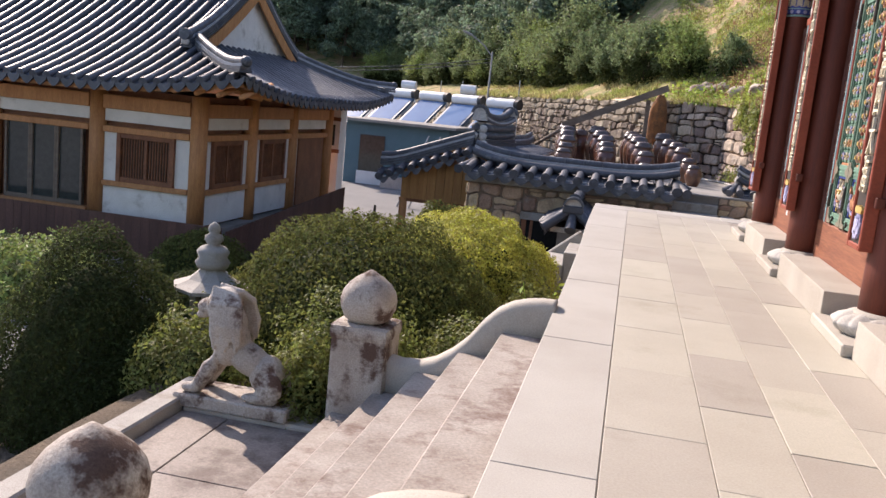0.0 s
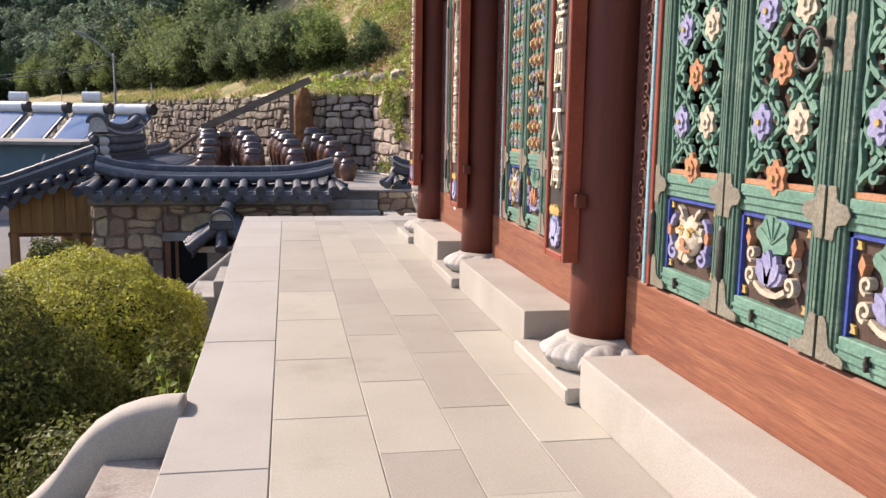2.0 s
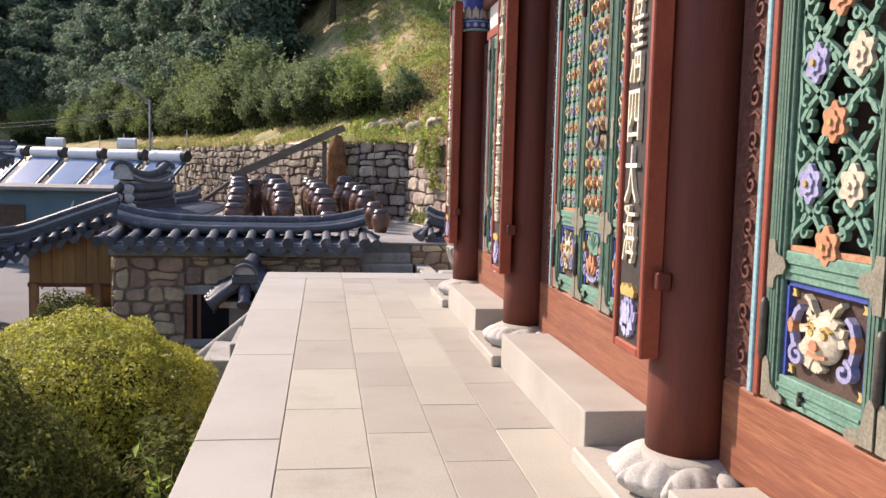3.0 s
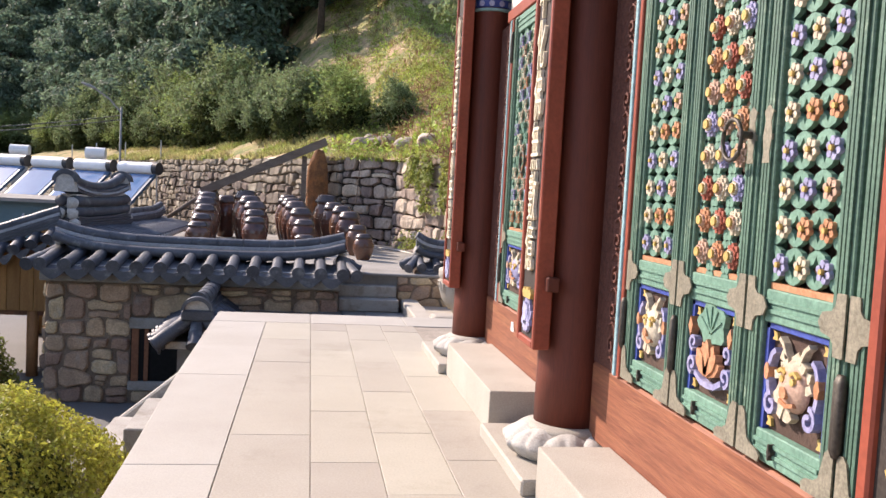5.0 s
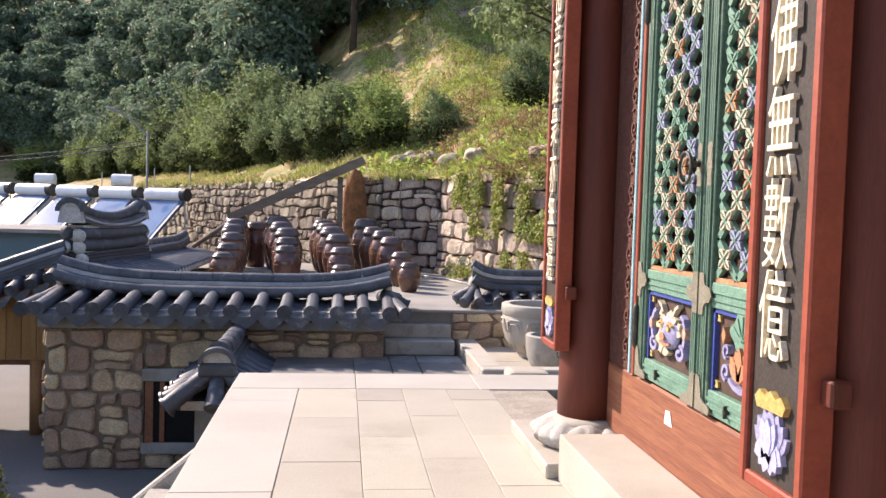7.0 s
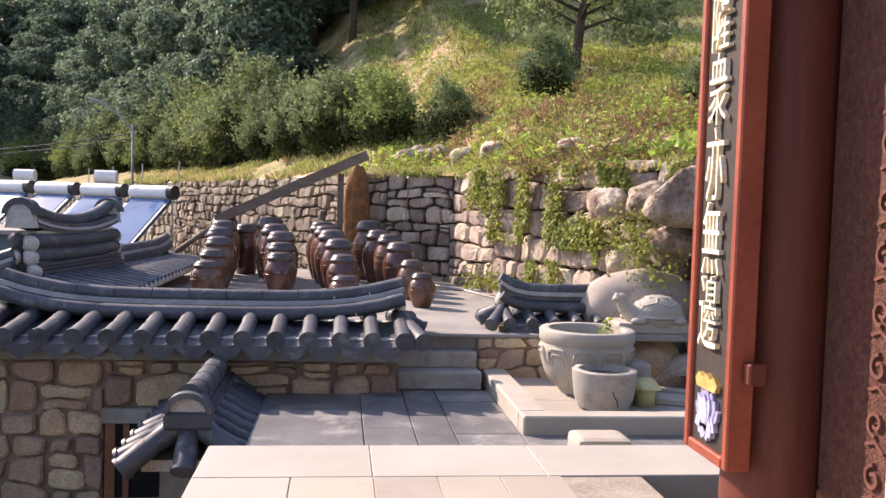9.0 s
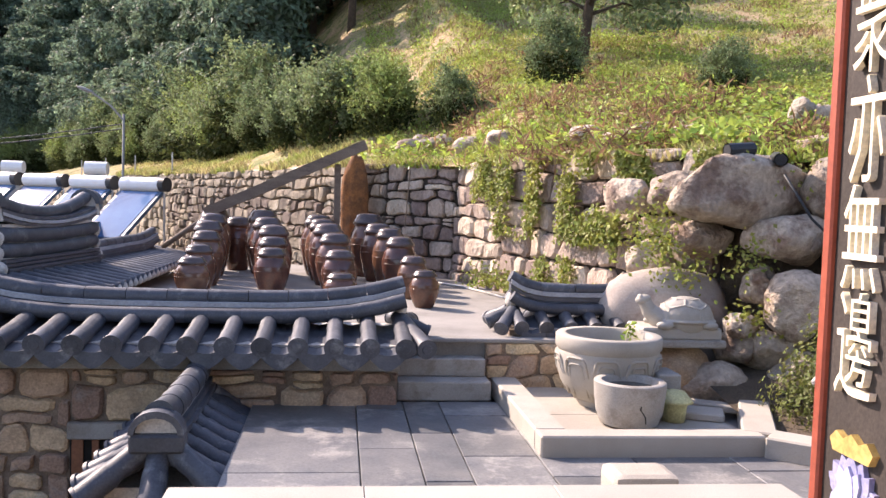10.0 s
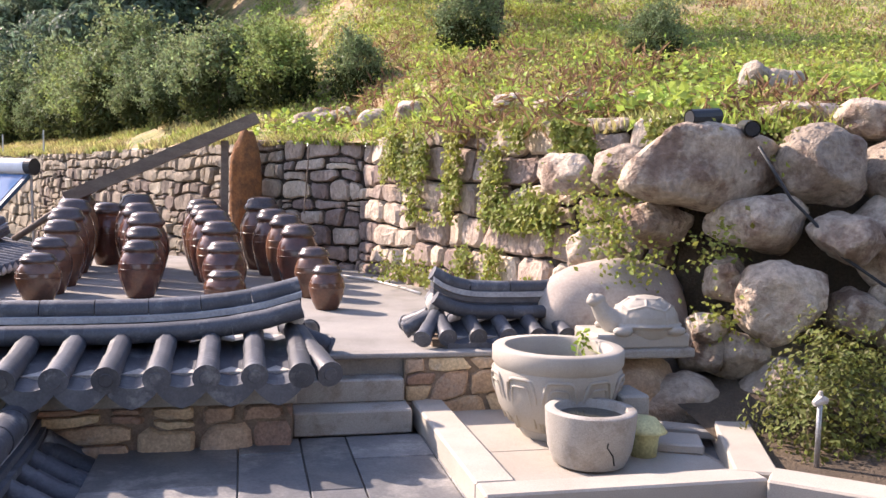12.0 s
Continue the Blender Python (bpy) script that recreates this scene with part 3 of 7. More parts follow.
def petal_ring(bm, c, n, r0, r1, w, to, depth, a0=0.0):
    for k in range(n):
        a = a0 + 2 * math.pi * k / n
        ca, sa = math.cos(a), math.sin(a)
        pts = []
        for t, s in ((r0, -w * 0.25), (r0 + (r1 - r0) * 0.55, -w * 0.5), (r1 * 0.95, -w * 0.22), (r1 * 1.02, 0), (r1 * 0.95, w * 0.22), (r0 + (r1 - r0) * 0.55, w * 0.5), (r0, w * 0.25)):
            pts.append((c[0] + t * ca - s * sa, c[1] + t * sa + s * ca))
        prism(bm, pts, depth, to)
    return bm


def disc(bm, c, r, to, depth, n=10):
    return prism(bm, [(c[0] + r * math.cos(2 * math.pi * k / n), c[1] + r * math.sin(2 * math.pi * k / n)) for k in range(n)], depth, to)


def band(bm, pts, w, to, depth):
    """A flat strip along pts (u, v), of width w."""
    L_, R_ = [], []
    for i, p in enumerate(pts):
        a, b = pts[max(0, i - 1)], pts[min(len(pts) - 1, i + 1)]
        dx, dy = b[0] - a[0], b[1] - a[1]
        n = math.hypot(dx, dy) or 1
        L_.append((p[0] - dy / n * w / 2, p[1] + dx / n * w / 2))
        R_.append((p[0] + dy / n * w / 2, p[1] - dx / n * w / 2))
    for i in range(len(pts) - 1):
        prism(bm, [R_[i], R_[i + 1], L_[i + 1], L_[i]], depth, to)
    return bm


def curl(c, r, turns, a0, s=1, n=14):
    return [(c[0] + r * (1 - 0.75 * t / n) * math.cos(a0 + s * 2 * math.pi * turns * t / n), c[1] + r * (1 - 0.75 * t / n) * math.sin(a0 + s * 2 * math.pi * turns * t / n)) for t in range(n + 1)]


# ---- the hall ----
SX = 1.77           # face of the sill beam
DX = 1.80           # plane of the doors
HT = 3.7
BANDZ = 2.76        # foot of the painted band
for i, y in enumerate(COLS):
    bm = BM()
    lathe(bm, [(CR + 0.012, 0.225), (CR + 0.01, 0.5), (CR + 0.004, 1.4), (CR - 0.008, 2.6), (CR - 0.015, HT)], 32, (CX, y + 0.03, 0))
    tagged(part("column", bm, M["red_wood"], smooth=True), "round dark red painted wooden column of the hall", "column", "columns of the hall")
pb = thing("painted_band", pose(CX, COLS[-1] + 0.03, BANDZ), "dark blue painted band with white dots and a pale scalloped edge", "painted band")
b = BM()
lathe(b, [(CR + 0.004, 0.03), (CR + 0.008, 0.04), (CR + 0.006, 0.6), (CR, 0.62)], 32)
part("ground", b, M["blue"], pb, smooth=True)
for z0, z1 in ((0.0, 0.022), (0.085, 0.1)):
    b = BM()
    lathe(b, [(CR + 0.006, z0), (CR + 0.012, z0 + 0.004), (CR + 0.012, z1 - 0.004), (CR + 0.006, z1)], 32)
    part("pale_line", b, M["pale_blue"], pb, smooth=True)
for k in range(14):
    a = 2 * math.pi * k / 14
    b = BM()
    disc(b, (0, 0), 0.022, lambda u, v, w: (w, u, v), (0.0, 0.004), 12)
    o = part("dot", b, M["lilac"], pb)
    o.matrix_local = pose((CR + 0.008) * math.cos(a), (CR + 0.008) * math.sin(a), 0.055, 0, 0, math.degrees(a))
    b = BM()
    petal_flat = [(-0.035, 0.11), (0.0, 0.13), (0.035, 0.11), (0.03, 0.19), (0.0, 0.24), (-0.03, 0.19)]
    prism(b, petal_flat, (0.0, 0.004), lambda u, v, w: (w, u, v))
    o = part("motif", b, M["cream"], pb)
    o.matrix_local = pose((CR + 0.006) * math.cos(a), (CR + 0.006) * math.sin(a), 0.0, 0, 0, math.degrees(a))
bm = BM()
box(bm, 1.98, 2.1, COLS[0] - 0.1, COLS[-1] + 0.1, 0.2, HT)
box(bm, 2.1, 8.3, COLS[-1] - 0.15, COLS[-1] + 0.02, 0.05, HT)
box(bm, 2.1, 8.3, COLS[0] - 0.02, COLS[0] + 0.15, 0.05, HT)
box(bm, 8.2, 8.3, COLS[0] + 0.15, COLS[-1] - 0.15, 0.05, HT)
tagged(part("wall_hall", bm, M["panel_dark"]), "dark inner wall of the hall behind the doors", "wall", kind="structure")
# unseen slab added over the hall; its overhang sets where the doors are shaded
bm = BM()
box(bm, 0.55, 9.4, COLS[0] - 1.3, COLS[-1] + 1.0, HT + 0.35, HT + 0.55)
box(bm, 1.5, 8.5, COLS[0] - 0.3, COLS[-1] + 0.3, HT, HT + 0.35)
tagged(part("eaves", bm, M["red_wood"]), "plain unseen slab added as eaves to close and shade the hall", "eaves", kind="structure")
for a, b in zip(COLS, COLS[1:]):
    tagged(part("sill_beam", bx(SX, 1.98, a + CR - 0.02, b - CR + 0.02, 0.2, 0.575, 0.012), M["sill_wood"]), "thick red-brown timber sill with visible grain below the doors", "beam", "sill beams of the hall")
    tagged(part("lintel_beam", bx(SX - 0.02, 1.98, a + CR - 0.02, b - CR + 0.02, 2.95, 3.35, 0.012), M["red_wood"]), "red timber beam over the doors", "beam", "lintel beams of the hall")


FLOWERS = {}


def flower_mesh(kind, c, p):
    """One carved flower, centred at the origin, coming out along -x."""
    key = (kind, c, p)
    if key in FLOWERS:
        return FLOWERS[key]

    def to(u, v, o):
        return (-o, u, v)
    sets = []
    b = BM()
    if kind == "vine":
        petal_ring(b, (0, 0), 6, 0.01, 0.066, 0.05, to, (0.018, 0.034), 0.52)
        petal_ring(b, (0, 0), 6, 0.008, 0.036, 0.028, to, (0.034, 0.042), 0.8)
        e = BM()
        disc(e, (0, 0), 0.011, to, (0.04, 0.05), 8)
        sets = [(b, M[c]), (e, M["yellow" if c != "cream" else "cream"])]
    elif kind == "diag":
        e = BM()
        al = math.atan2(0.069, p)
        for a_ in (al, math.pi - al, math.pi + al, -al):
            petal_ring(b, (0, 0), 1, 0.004, 0.5 * math.hypot(p, 0.069), 0.036, to, (0.018, 0.03), a_)
            band(e, [(0, 0), (0.05 * math.cos(a_), 0.05 * math.sin(a_))], 0.006, to, (0.03, 0.034))
        sets = [(b, M[c]), (e, M["green_light"])]
    elif kind == "star":
        e = BM()
        for a_ in (0.75, math.pi - 0.75, math.pi + 0.75, -0.75):
            petal_ring(e, (0, 0), 1, 0.004, p * 0.69, 0.036, to, (0.0, 0.018), a_)
        petal_ring(b, (0, 0), 6, 0.004, p * 0.3, 0.028, to, (0.018, 0.032), 0.3)
        g = BM()
        disc(g, (0, 0), 0.009, to, (0.032, 0.042), 7)
        sets = [(b, M[c]), (e, M["green_light"]), (g, M["yellow"])]
    else:
        petal_ring(b, (0, 0), 9, 0.008, p * 0.4, 0.03, to, (0.016, 0.03), 0.2)
        petal_ring(b, (0, 0), 9, 0.008, p * 0.31, 0.022, to, (0.03, 0.036), 0.55)
        e = BM()
        petal_ring(e, (0, 0), 7, 0.006, p * 0.21, 0.018, to, (0.036, 0.044), 0.5)
        g = BM()
        disc(g, (0, 0), 0.017, to, (0.044, 0.052), 9)
        h = BM()
        petal_ring(h, (-p / 2, -p * 0.56), 4, 0.004, p * 0.3, 0.03, to, (0.012, 0.022), math.pi / 4)
        sets = [(b, M[c]), (e, M["cream" if c in ("violet", "red_petal") else "pink"]), (g, M["yellow"]), (h, M["green_light"])]
    vs, fs, mi = [], [], []
    for k, (q, m) in enumerate(sets):
        bmesh.ops.recalc_face_normals(q, faces=q.faces)
        q.verts.index_update()
        o = len(vs)
        vs += [tuple(v.co) for v in q.verts]
        fs += [[v.index + o for v in f.verts] for f in q.faces]
        mi += [k] * len(q.faces)
        q.free()
    me = bpy.data.meshes.new("flower")
    me.from_pydata(vs, [], fs)
    for _, m in sets:
        me.materials.append(m)
    me.polygons.foreach_set("material_index", mi)
    FLOWERS[key] = me
    return me


def carved_mask(d, pc, flat, tint, wide):
    """A round carved head with a mane, horns and curling side scrolls, in relief."""
    c = (pc[0], pc[1] + 0.004)

    def to(u, v, o):
        return flat(c[0] + (u - c[0]) * wide, v, o)
    b = BM()
    for k in range(17):
        a = -math.pi * 0.12 - math.pi * 0.76 * k / 16 if k < 9 else math.pi * (0.05 + 0.9 * (k - 9) / 7)
        l = (0.112 if k % 2 else 0.1) * (1.0 if k < 9 else 0.9)
        s_ = 0.022 * (1 if k % 2 else -1)
        band(b, [(c[0] + 0.05 * math.cos(a), c[1] + 0.05 * math.sin(a)), (c[0] + 0.08 * math.cos(a + 0.12), c[1] + 0.08 * math.sin(a + 0.12)), (c[0] + l * math.cos(a) + s_ * 0.4, c[1] + l * math.sin(a))], 0.026, to, (0.004, 0.022 + 0.004 * (k % 3)))
    part("mane", b, M["cream"], d, "cream carved mane")
    b = BM()
    g_ = bmesh.ops.create_icosphere(b, subdivisions=3, radius=1.0)
    for v in g_["verts"]:
        p = v.co
        bump = 0.012 * max(0, 1 - ((p.x * 1.0) ** 2 + (p.y + 0.15) ** 2) / 0.09) - 0.008 * sum(max(0, 1 - ((p.x - e) ** 2 + (p.y - 0.28) ** 2) / 0.05) for e in (-0.42, 0.42))
        v.co = Vector(to(c[0] + p.x * 0.08, c[1] + p.y * 0.08, 0.012 + max(0, p.z) * 0.034 + (bump if p.z > 0.2 else 0)))
    part("face", b, M[tint], d, smooth=True)
    b = BM()
    disc(b, (c[0], c[1] - 0.018), 0.019, to, (0.04, 0.056), 10)
    band(b, [(c[0] - 0.04, c[1] - 0.048), (c[0], c[1] - 0.058), (c[0] + 0.04, c[1] - 0.048)], 0.012, to, (0.03, 0.044))
    part("nose", b, M["orange"], d)
    b = BM()
    for s_ in (-1, 1):
        disc(b, (c[0] + s_ * 0.028, c[1] + 0.018), 0.011, to, (0.034, 0.046), 9)
        band(b, [(c[0] + s_ * 0.012, c[1] + 0.036), (c[0] + s_ * 0.035, c[1] + 0.046), (c[0] + s_ * 0.055, c[1] + 0.034)], 0.01, to, (0.032, 0.046))
    part("brow", b, M["yellow"], d)
    for s_ in (-1, 1):
        b = BM()
        band(b, [(c[0] + s_ * 0.035, c[1] + 0.075), (c[0] + s_ * 0.06, c[1] + 0.115), (c[0] + s_ * 0.082, c[1] + 0.13)], 0.013, to, (0.006, 0.03))
        part("horn", b, M["cream"], d)
        b = BM()
        band(b, curl((c[0] + s_ * 0.105, c[1] - 0.075), 0.036, 1.1, math.pi / 2, -s_), 0.015, to, (0.004, 0.034))
        band(b, [(c[0] + s_ * 0.125, c[1] - 0.045), (c[0] + s_ * 0.142, c[1] + 0.02), (c[0] + s_ * 0.12, c[1] + 0.075), (c[0] + s_ * 0.1, c[1] + 0.09)], 0.017, to, (0.004, 0.03))
        part("scroll", b, M["violet"], d)
        b = BM()
        petal_ring(b, (c[0] + s_ * 0.138, c[1] - 0.005), 1, 0.0, 0.05, 0.03, to, (0.004, 0.034), math.pi / 2)
        part("tuft", b, M["orange" if tint != "violet" else "pink"], d)


def door_leaf(y0, y1, bay, style, lower, ring_side, rg):
    """A leaf from y0 to y1 (y1 the farther), in the plane DX. u runs along y, v is height, w comes out of the door."""
    w, H = y1 - y0, 2.62
    d = thing("door_leaf", pose(DX, y0, 0), LEAF_LABEL[style], "door", "doors of the hall")

    def to(u, v, o):
        return (-o, u, v)
    st = 0.082
    ZM0, ZM1 = 1.015, 1.115
    for n_, a in (("stile", 0.004), ("stile", w - st - 0.004)):
        b = bx(-0.035, 0.03, a, a + st, 0.585, H, 0.004)
        for q in (0.28, 0.5, 0.72):
            box(b, -0.043, -0.03, a + st * q - 0.006, a + st * q + 0.006, 0.6, H - 0.02)
        part(n_, b, M["green"], d)
    for z0, z1 in ((0.588, 0.685), (ZM0, ZM1), (H - 0.12, H)):
        b = bx(-0.03, 0.028, st + 0.004, w - st - 0.004, z0, z1, 0.004)
        for q in (0.3, 0.6):
            box(b, -0.037, -0.028, st + 0.006, w - st - 0.006, z0 + (z1 - z0) * q, z0 + (z1 - z0) * q + 0.012)
        part("rail", b, M["green_light"], d)
    # orange bead under the lattice
    part("bead", bx(-0.018, 0.01, st + 0.006, w - st - 0.006, ZM1 + 0.001, ZM1 + 0.02), M["orange"], d)
    # lower panel, with a blue bead round it and a carving
    u0, u1 = st + 0.006, w - st - 0.006
    panel = part("panel", bx(0.0, 0.025, u0, u1, 0.686, ZM0 - 0.001), M["panel_dark"], d)
    b = BM()
    box(b, -0.02, 0.0, u0, u0 + 0.018, 0.686, ZM0)
    box(b, -0.02, 0.0, u1 - 0.018, u1, 0.686, ZM0)
    box(b, -0.02, 0.0, u0, u1, ZM0 - 0.018, ZM0)
    part("bead", b, M["blue"], d)
    pc = ((u0 + u1) / 2, 0.845)
    if lower.startswith("mask"):
        carved_mask(panel, pc, to, lower[5:], min(1.45, max(0.95, (u1 - u0) / 0.37)))
    else:
        b = BM()
        out = [(pc[0] + 0.1 * math.cos(a) * (1 + 0.14 * math.cos(5 * a)), pc[1] + 0.1 + 0.075 * math.sin(a) * (1 + 0.14 * math.cos(5 * a))) for a in [2 * math.pi * k / 24 for k in range(24)]]
        prism(b, out, (0.004, 0.026), to)
        for k in range(5):
            a = math.pi * (0.15 + 0.175 * k)
            band(b, [(pc[0], pc[1] + 0.07), (pc[0] + 0.085 * math.cos(a), pc[1] + 0.08 + 0.085 * math.sin(a))], 0.005, to, (0.026, 0.031))
        part("carving", b, M["green_light"], panel, "green carved leaf")
        b = BM()
        for k in range(7):
            a = math.pi / 2 + (k - 3) * 0.36
            c_, s_ = math.cos(a), math.sin(a)
            L_ = 0.125 - 0.008 * abs(k - 3)
            q = [(0, -0.012), (0.5, -0.026), (0.85, -0.014), (1, 0), (0.85, 0.014), (0.5, 0.026), (0, 0.012)]
            prism(b, [(pc[0] + t * L_ * c_ - o * s_, pc[1] - 0.075 + t * L_ * s_ + o * c_) for t, o in q], (0.012, 0.034 + 0.006 * (k % 2)), to)
        part("carving", b, M[lower], panel, "carved lotus flower")
        for s in (-1, 1):
            b = BM()
            band(b, [(pc[0], pc[1] - 0.115), (pc[0] + s * 0.05, pc[1] - 0.11), (pc[0] + s * 0.1, pc[1] - 0.085)], 0.02, to, (0.004, 0.03))
            band(b, curl((pc[0] + s * 0.125, pc[1] - 0.06), 0.034, 1.1, -math.pi / 2, s), 0.014, to, (0.004, 0.032))
            band(b, curl((pc[0] + s * 0.125, pc[1] + 0.02), 0.03, 1.0, -math.pi / 2, s), 0.012, to, (0.004, 0.032))
            part("carving", b, M["violet" if lower == "orange" else "cream"], panel)
        for s in (-1, 1):
            b = BM()
            prism(b, [(pc[0] + s * 0.145, pc[1] + 0.04), (pc[0] + s * 0.165, pc[1] + 0.075), (pc[0] + s * 0.15, pc[1] + 0.11), (pc[0] + s * 0.13, pc[1] + 0.08)], (0.004, 0.034), to)
            part("carving", b, M["orange"], panel)
    for su in (u0 + 0.022, u1 - 0.052):
        for sv in (0.70, ZM0 - 0.052):
            b = BM()
            prism(b, [(su, sv), (su + 0.03, sv), (su + 0.02, sv + 0.014), (su + 0.028, sv + 0.03), (su + 0.006, sv + 0.024)], (0.002, 0.012), to)
            part("corner_ornament", b, M["yellow"], panel)
    # lattice
    v0, v1 = ZM1 + 0.022, H - 0.122
    W_ = u1 - u0
    bars = BM()

    def put(kind, c, cu, cv):
        o = new("flower", flower_mesh(kind, c, round(p_, 3)))
        o.parent = d
        o.matrix_local = pose(0, cu, cv)
    p_ = 0.1
    if style == "vine":
        p_v = 0.195
        for s in (-1, 1):
            for k in range(-14, 14):
                pts = []
                for j in range(60):
                    v = v0 + (v1 - v0) * j / 59
                    u = (u0 + u1) / 2 + s * ((v - v0 - 0.01) * W_ * 0.5 / p_v - k * W_ * 0.5) + 0.008 * math.sin(v * 60)
                    if u0 <= u <= u1:
                        pts.append((u, v))
                    elif len(pts) > 1:
                        band(bars, pts, 0.017, to, (0.0, 0.02))
                        pts = []
                if len(pts) > 1:
                    band(bars, pts, 0.02, to, (0.0, 0.02))
        v, r = v0 + 0.05, 0
        while v < v1 - 0.02:
            for k in range(4):
                cu = u0 + (k + 0.5 + 0.3 * (r % 2)) * W_ / 4.3
                s = 1 if (k + r) % 2 else -1
                band(bars, curl((cu, v), 0.026, 0.7, 1.1 * r + k, s, 8), 0.011, to, (0.004, 0.026))
                a_ = 0.8 * s + 1.57
                petal_ring(bars, (cu + 0.022 * s, v + 0.03), 1, 0.0, 0.045, 0.022, to, (0.006, 0.024), a_)
            v += 0.085
            r += 1
        for q in (u0 + 0.012, u1 - 0.012):
            band(bars, [(q + 0.006 * math.sin(v * 45), v) for v in np.arange(v0, v1, 0.03)], 0.016, to, (0.0, 0.02))
        v, r = v0 + 0.012, 0
        while v < v1:
            cs = ((0.5, "orange"),) if r % 2 == 0 else ((0.25, "cream"), (0.75, "violet"))
            for q, c in cs:
                put("vine", c, u0 + q * W_, v)
            v += p_v
            r += 1
    else:
        p = 0.098 if style == "diag" else 0.12
        n = max(2, round(W_ / p))
        if style == "diag" and n % 2:
            n += 1
        p = W_ / n
        p_ = p
        pv0 = 0.069 if style == "diag" else 0.112
        m_ = 2 * int((v1 - v0) / pv0 / 2)
        pv = (v1 - v0) / m_
        step = 2 if style == "diag" else 1
        for i in range(-m_, n + 1, step):
            for s in ((0, 1) if style != "star" else ()):
                pts = []
                for j in range(m_ + 1):
                    u = u0 + (i + j) * p if s == 0 else u0 + (n - i - j) * p
                    if u0 - 0.001 <= u <= u1 + 0.001:
                        pts.append((min(max(u, u0), u1), v0 + j * pv))
                if len(pts) > 1:
                    band(bars, pts, 0.032, to, (0.0, 0.018))
        for j in range(m_ + 1):
            for i in range(n + 1):
                cu, cv = u0 + i * p, v0 + j * pv
                if style == "diag":
                    if i in (0, n) or j in (0, m_) or (i + j) % 2:
                        continue
                    put("diag", rg.choice(["cream", "orange", "violet", "pink", "cream", "green_light", "violet"]), cu, cv)
                else:
                    if i == n or j == m_:
                        continue
                    if style == "star":
                        put("star", ("violet", "cream", "orange", "cream", "pink", "orange", "violet")[(i * 3 + j * 2 + (j // 3)) % 7], cu + p / 2, cv + pv / 2)
                        continue
                    put("rose", ("red_petal", "violet", "orange", "cream", "pink")[(i * 2 + j * 3) % 5], cu + p / 2, cv + pv / 2)
    part("lattice", bars, M["green_light"], d, "green wooden lattice")
    # metal plates at the joints of stiles and rails
    for a, s in ((0.004, 1), (w - 0.004, -1)):
        b = BM()
        q = [(0, -0.085), (0.04, -0.085), (0.045, -0.05), (0.06, -0.035), (0.1, -0.028), (0.118, 0), (0.1, 0.028), (0.06, 0.035), (0.045, 0.05), (0.04, 0.085), (0, 0.085)]
        prism(b, [(a + s * x, ZM0 + 0.048 + y) for x, y in q], (0.043, 0.049), to)
        part("metal_plate", b, M["old_brass"], d, "worn grey-brass fitting")
        b = BM()
        q = [(0, 0), (0.135, 0), (0.14, 0.02), (0.12, 0.035), (0.085, 0.04), (0.06, 0.055), (0.05, 0.09), (0.04, 0.13), (0.025, 0.145), (0, 0.14)]
        prism(b, [(a + s * x, 0.59 + y) for x, y in q], (0.043, 0.049), to)
        part("metal_plate", b, M["old_brass"], d, "worn grey-brass fitting")
    if ring_side:
        a = w - 0.045 if ring_side > 0 else 0.045
        b = BM()
        prism(b, [(a - 0.022, 1.5), (a + 0.022, 1.5), (a + 0.016, 1.53), (a + 0.026, 1.58), (a + 0.016, 1.63), (a + 0.026, 1.66), (a, 1.68), (a - 0.026, 1.66), (a - 0.016, 1.63), (a - 0.026, 1.58), (a - 0.016, 1.53)], (0.037, 0.045), to)
        lock = part("lock_plate", b, M["old_brass"], d)
    if ring_side < 0:
        b = BM()
        tube(b, [to(a, 1.59, 0.04), to(a, 1.59, 0.09)], 0.012, 8)
        cu = a - 0.05 if ring_side > 0 else a + 0.05
        pts = [to(cu + 0.062 * math.cos(t), 1.575 + 0.066 * math.sin(t), 0.085) for t in [2 * math.pi * k / 28 for k in range(29)]]
        tube(b, pts, 0.0075, 8, cap=False)
        part("ring_handle", b, M["iron"], lock, "dark iron ring handle", smooth=True)
    b = BM()
    disc(b, (w * 0.62, 0.635), 0.011, to, (0.03, 0.048), 8)
    box(b, -0.05, -0.03, w * 0.62 - 0.004, w * 0.62 + 0.004, 0.612, 0.66)
    part("latch", b, M["iron"], d)
    # barrel hinges
    a = 0.0 if ring_side > 0 else w
    for z in (0.72, 2.3):
        b = BM()
        tube(b, [to(a, z, 0.05), to(a, z + 0.02, 0.05), to(a, z + 0.2, 0.05), to(a, z + 0.22, 0.05)], [0.008, 0.016, 0.016, 0.008], 8)
        part("hinge", b, M["iron"], d, smooth=True)
    return d


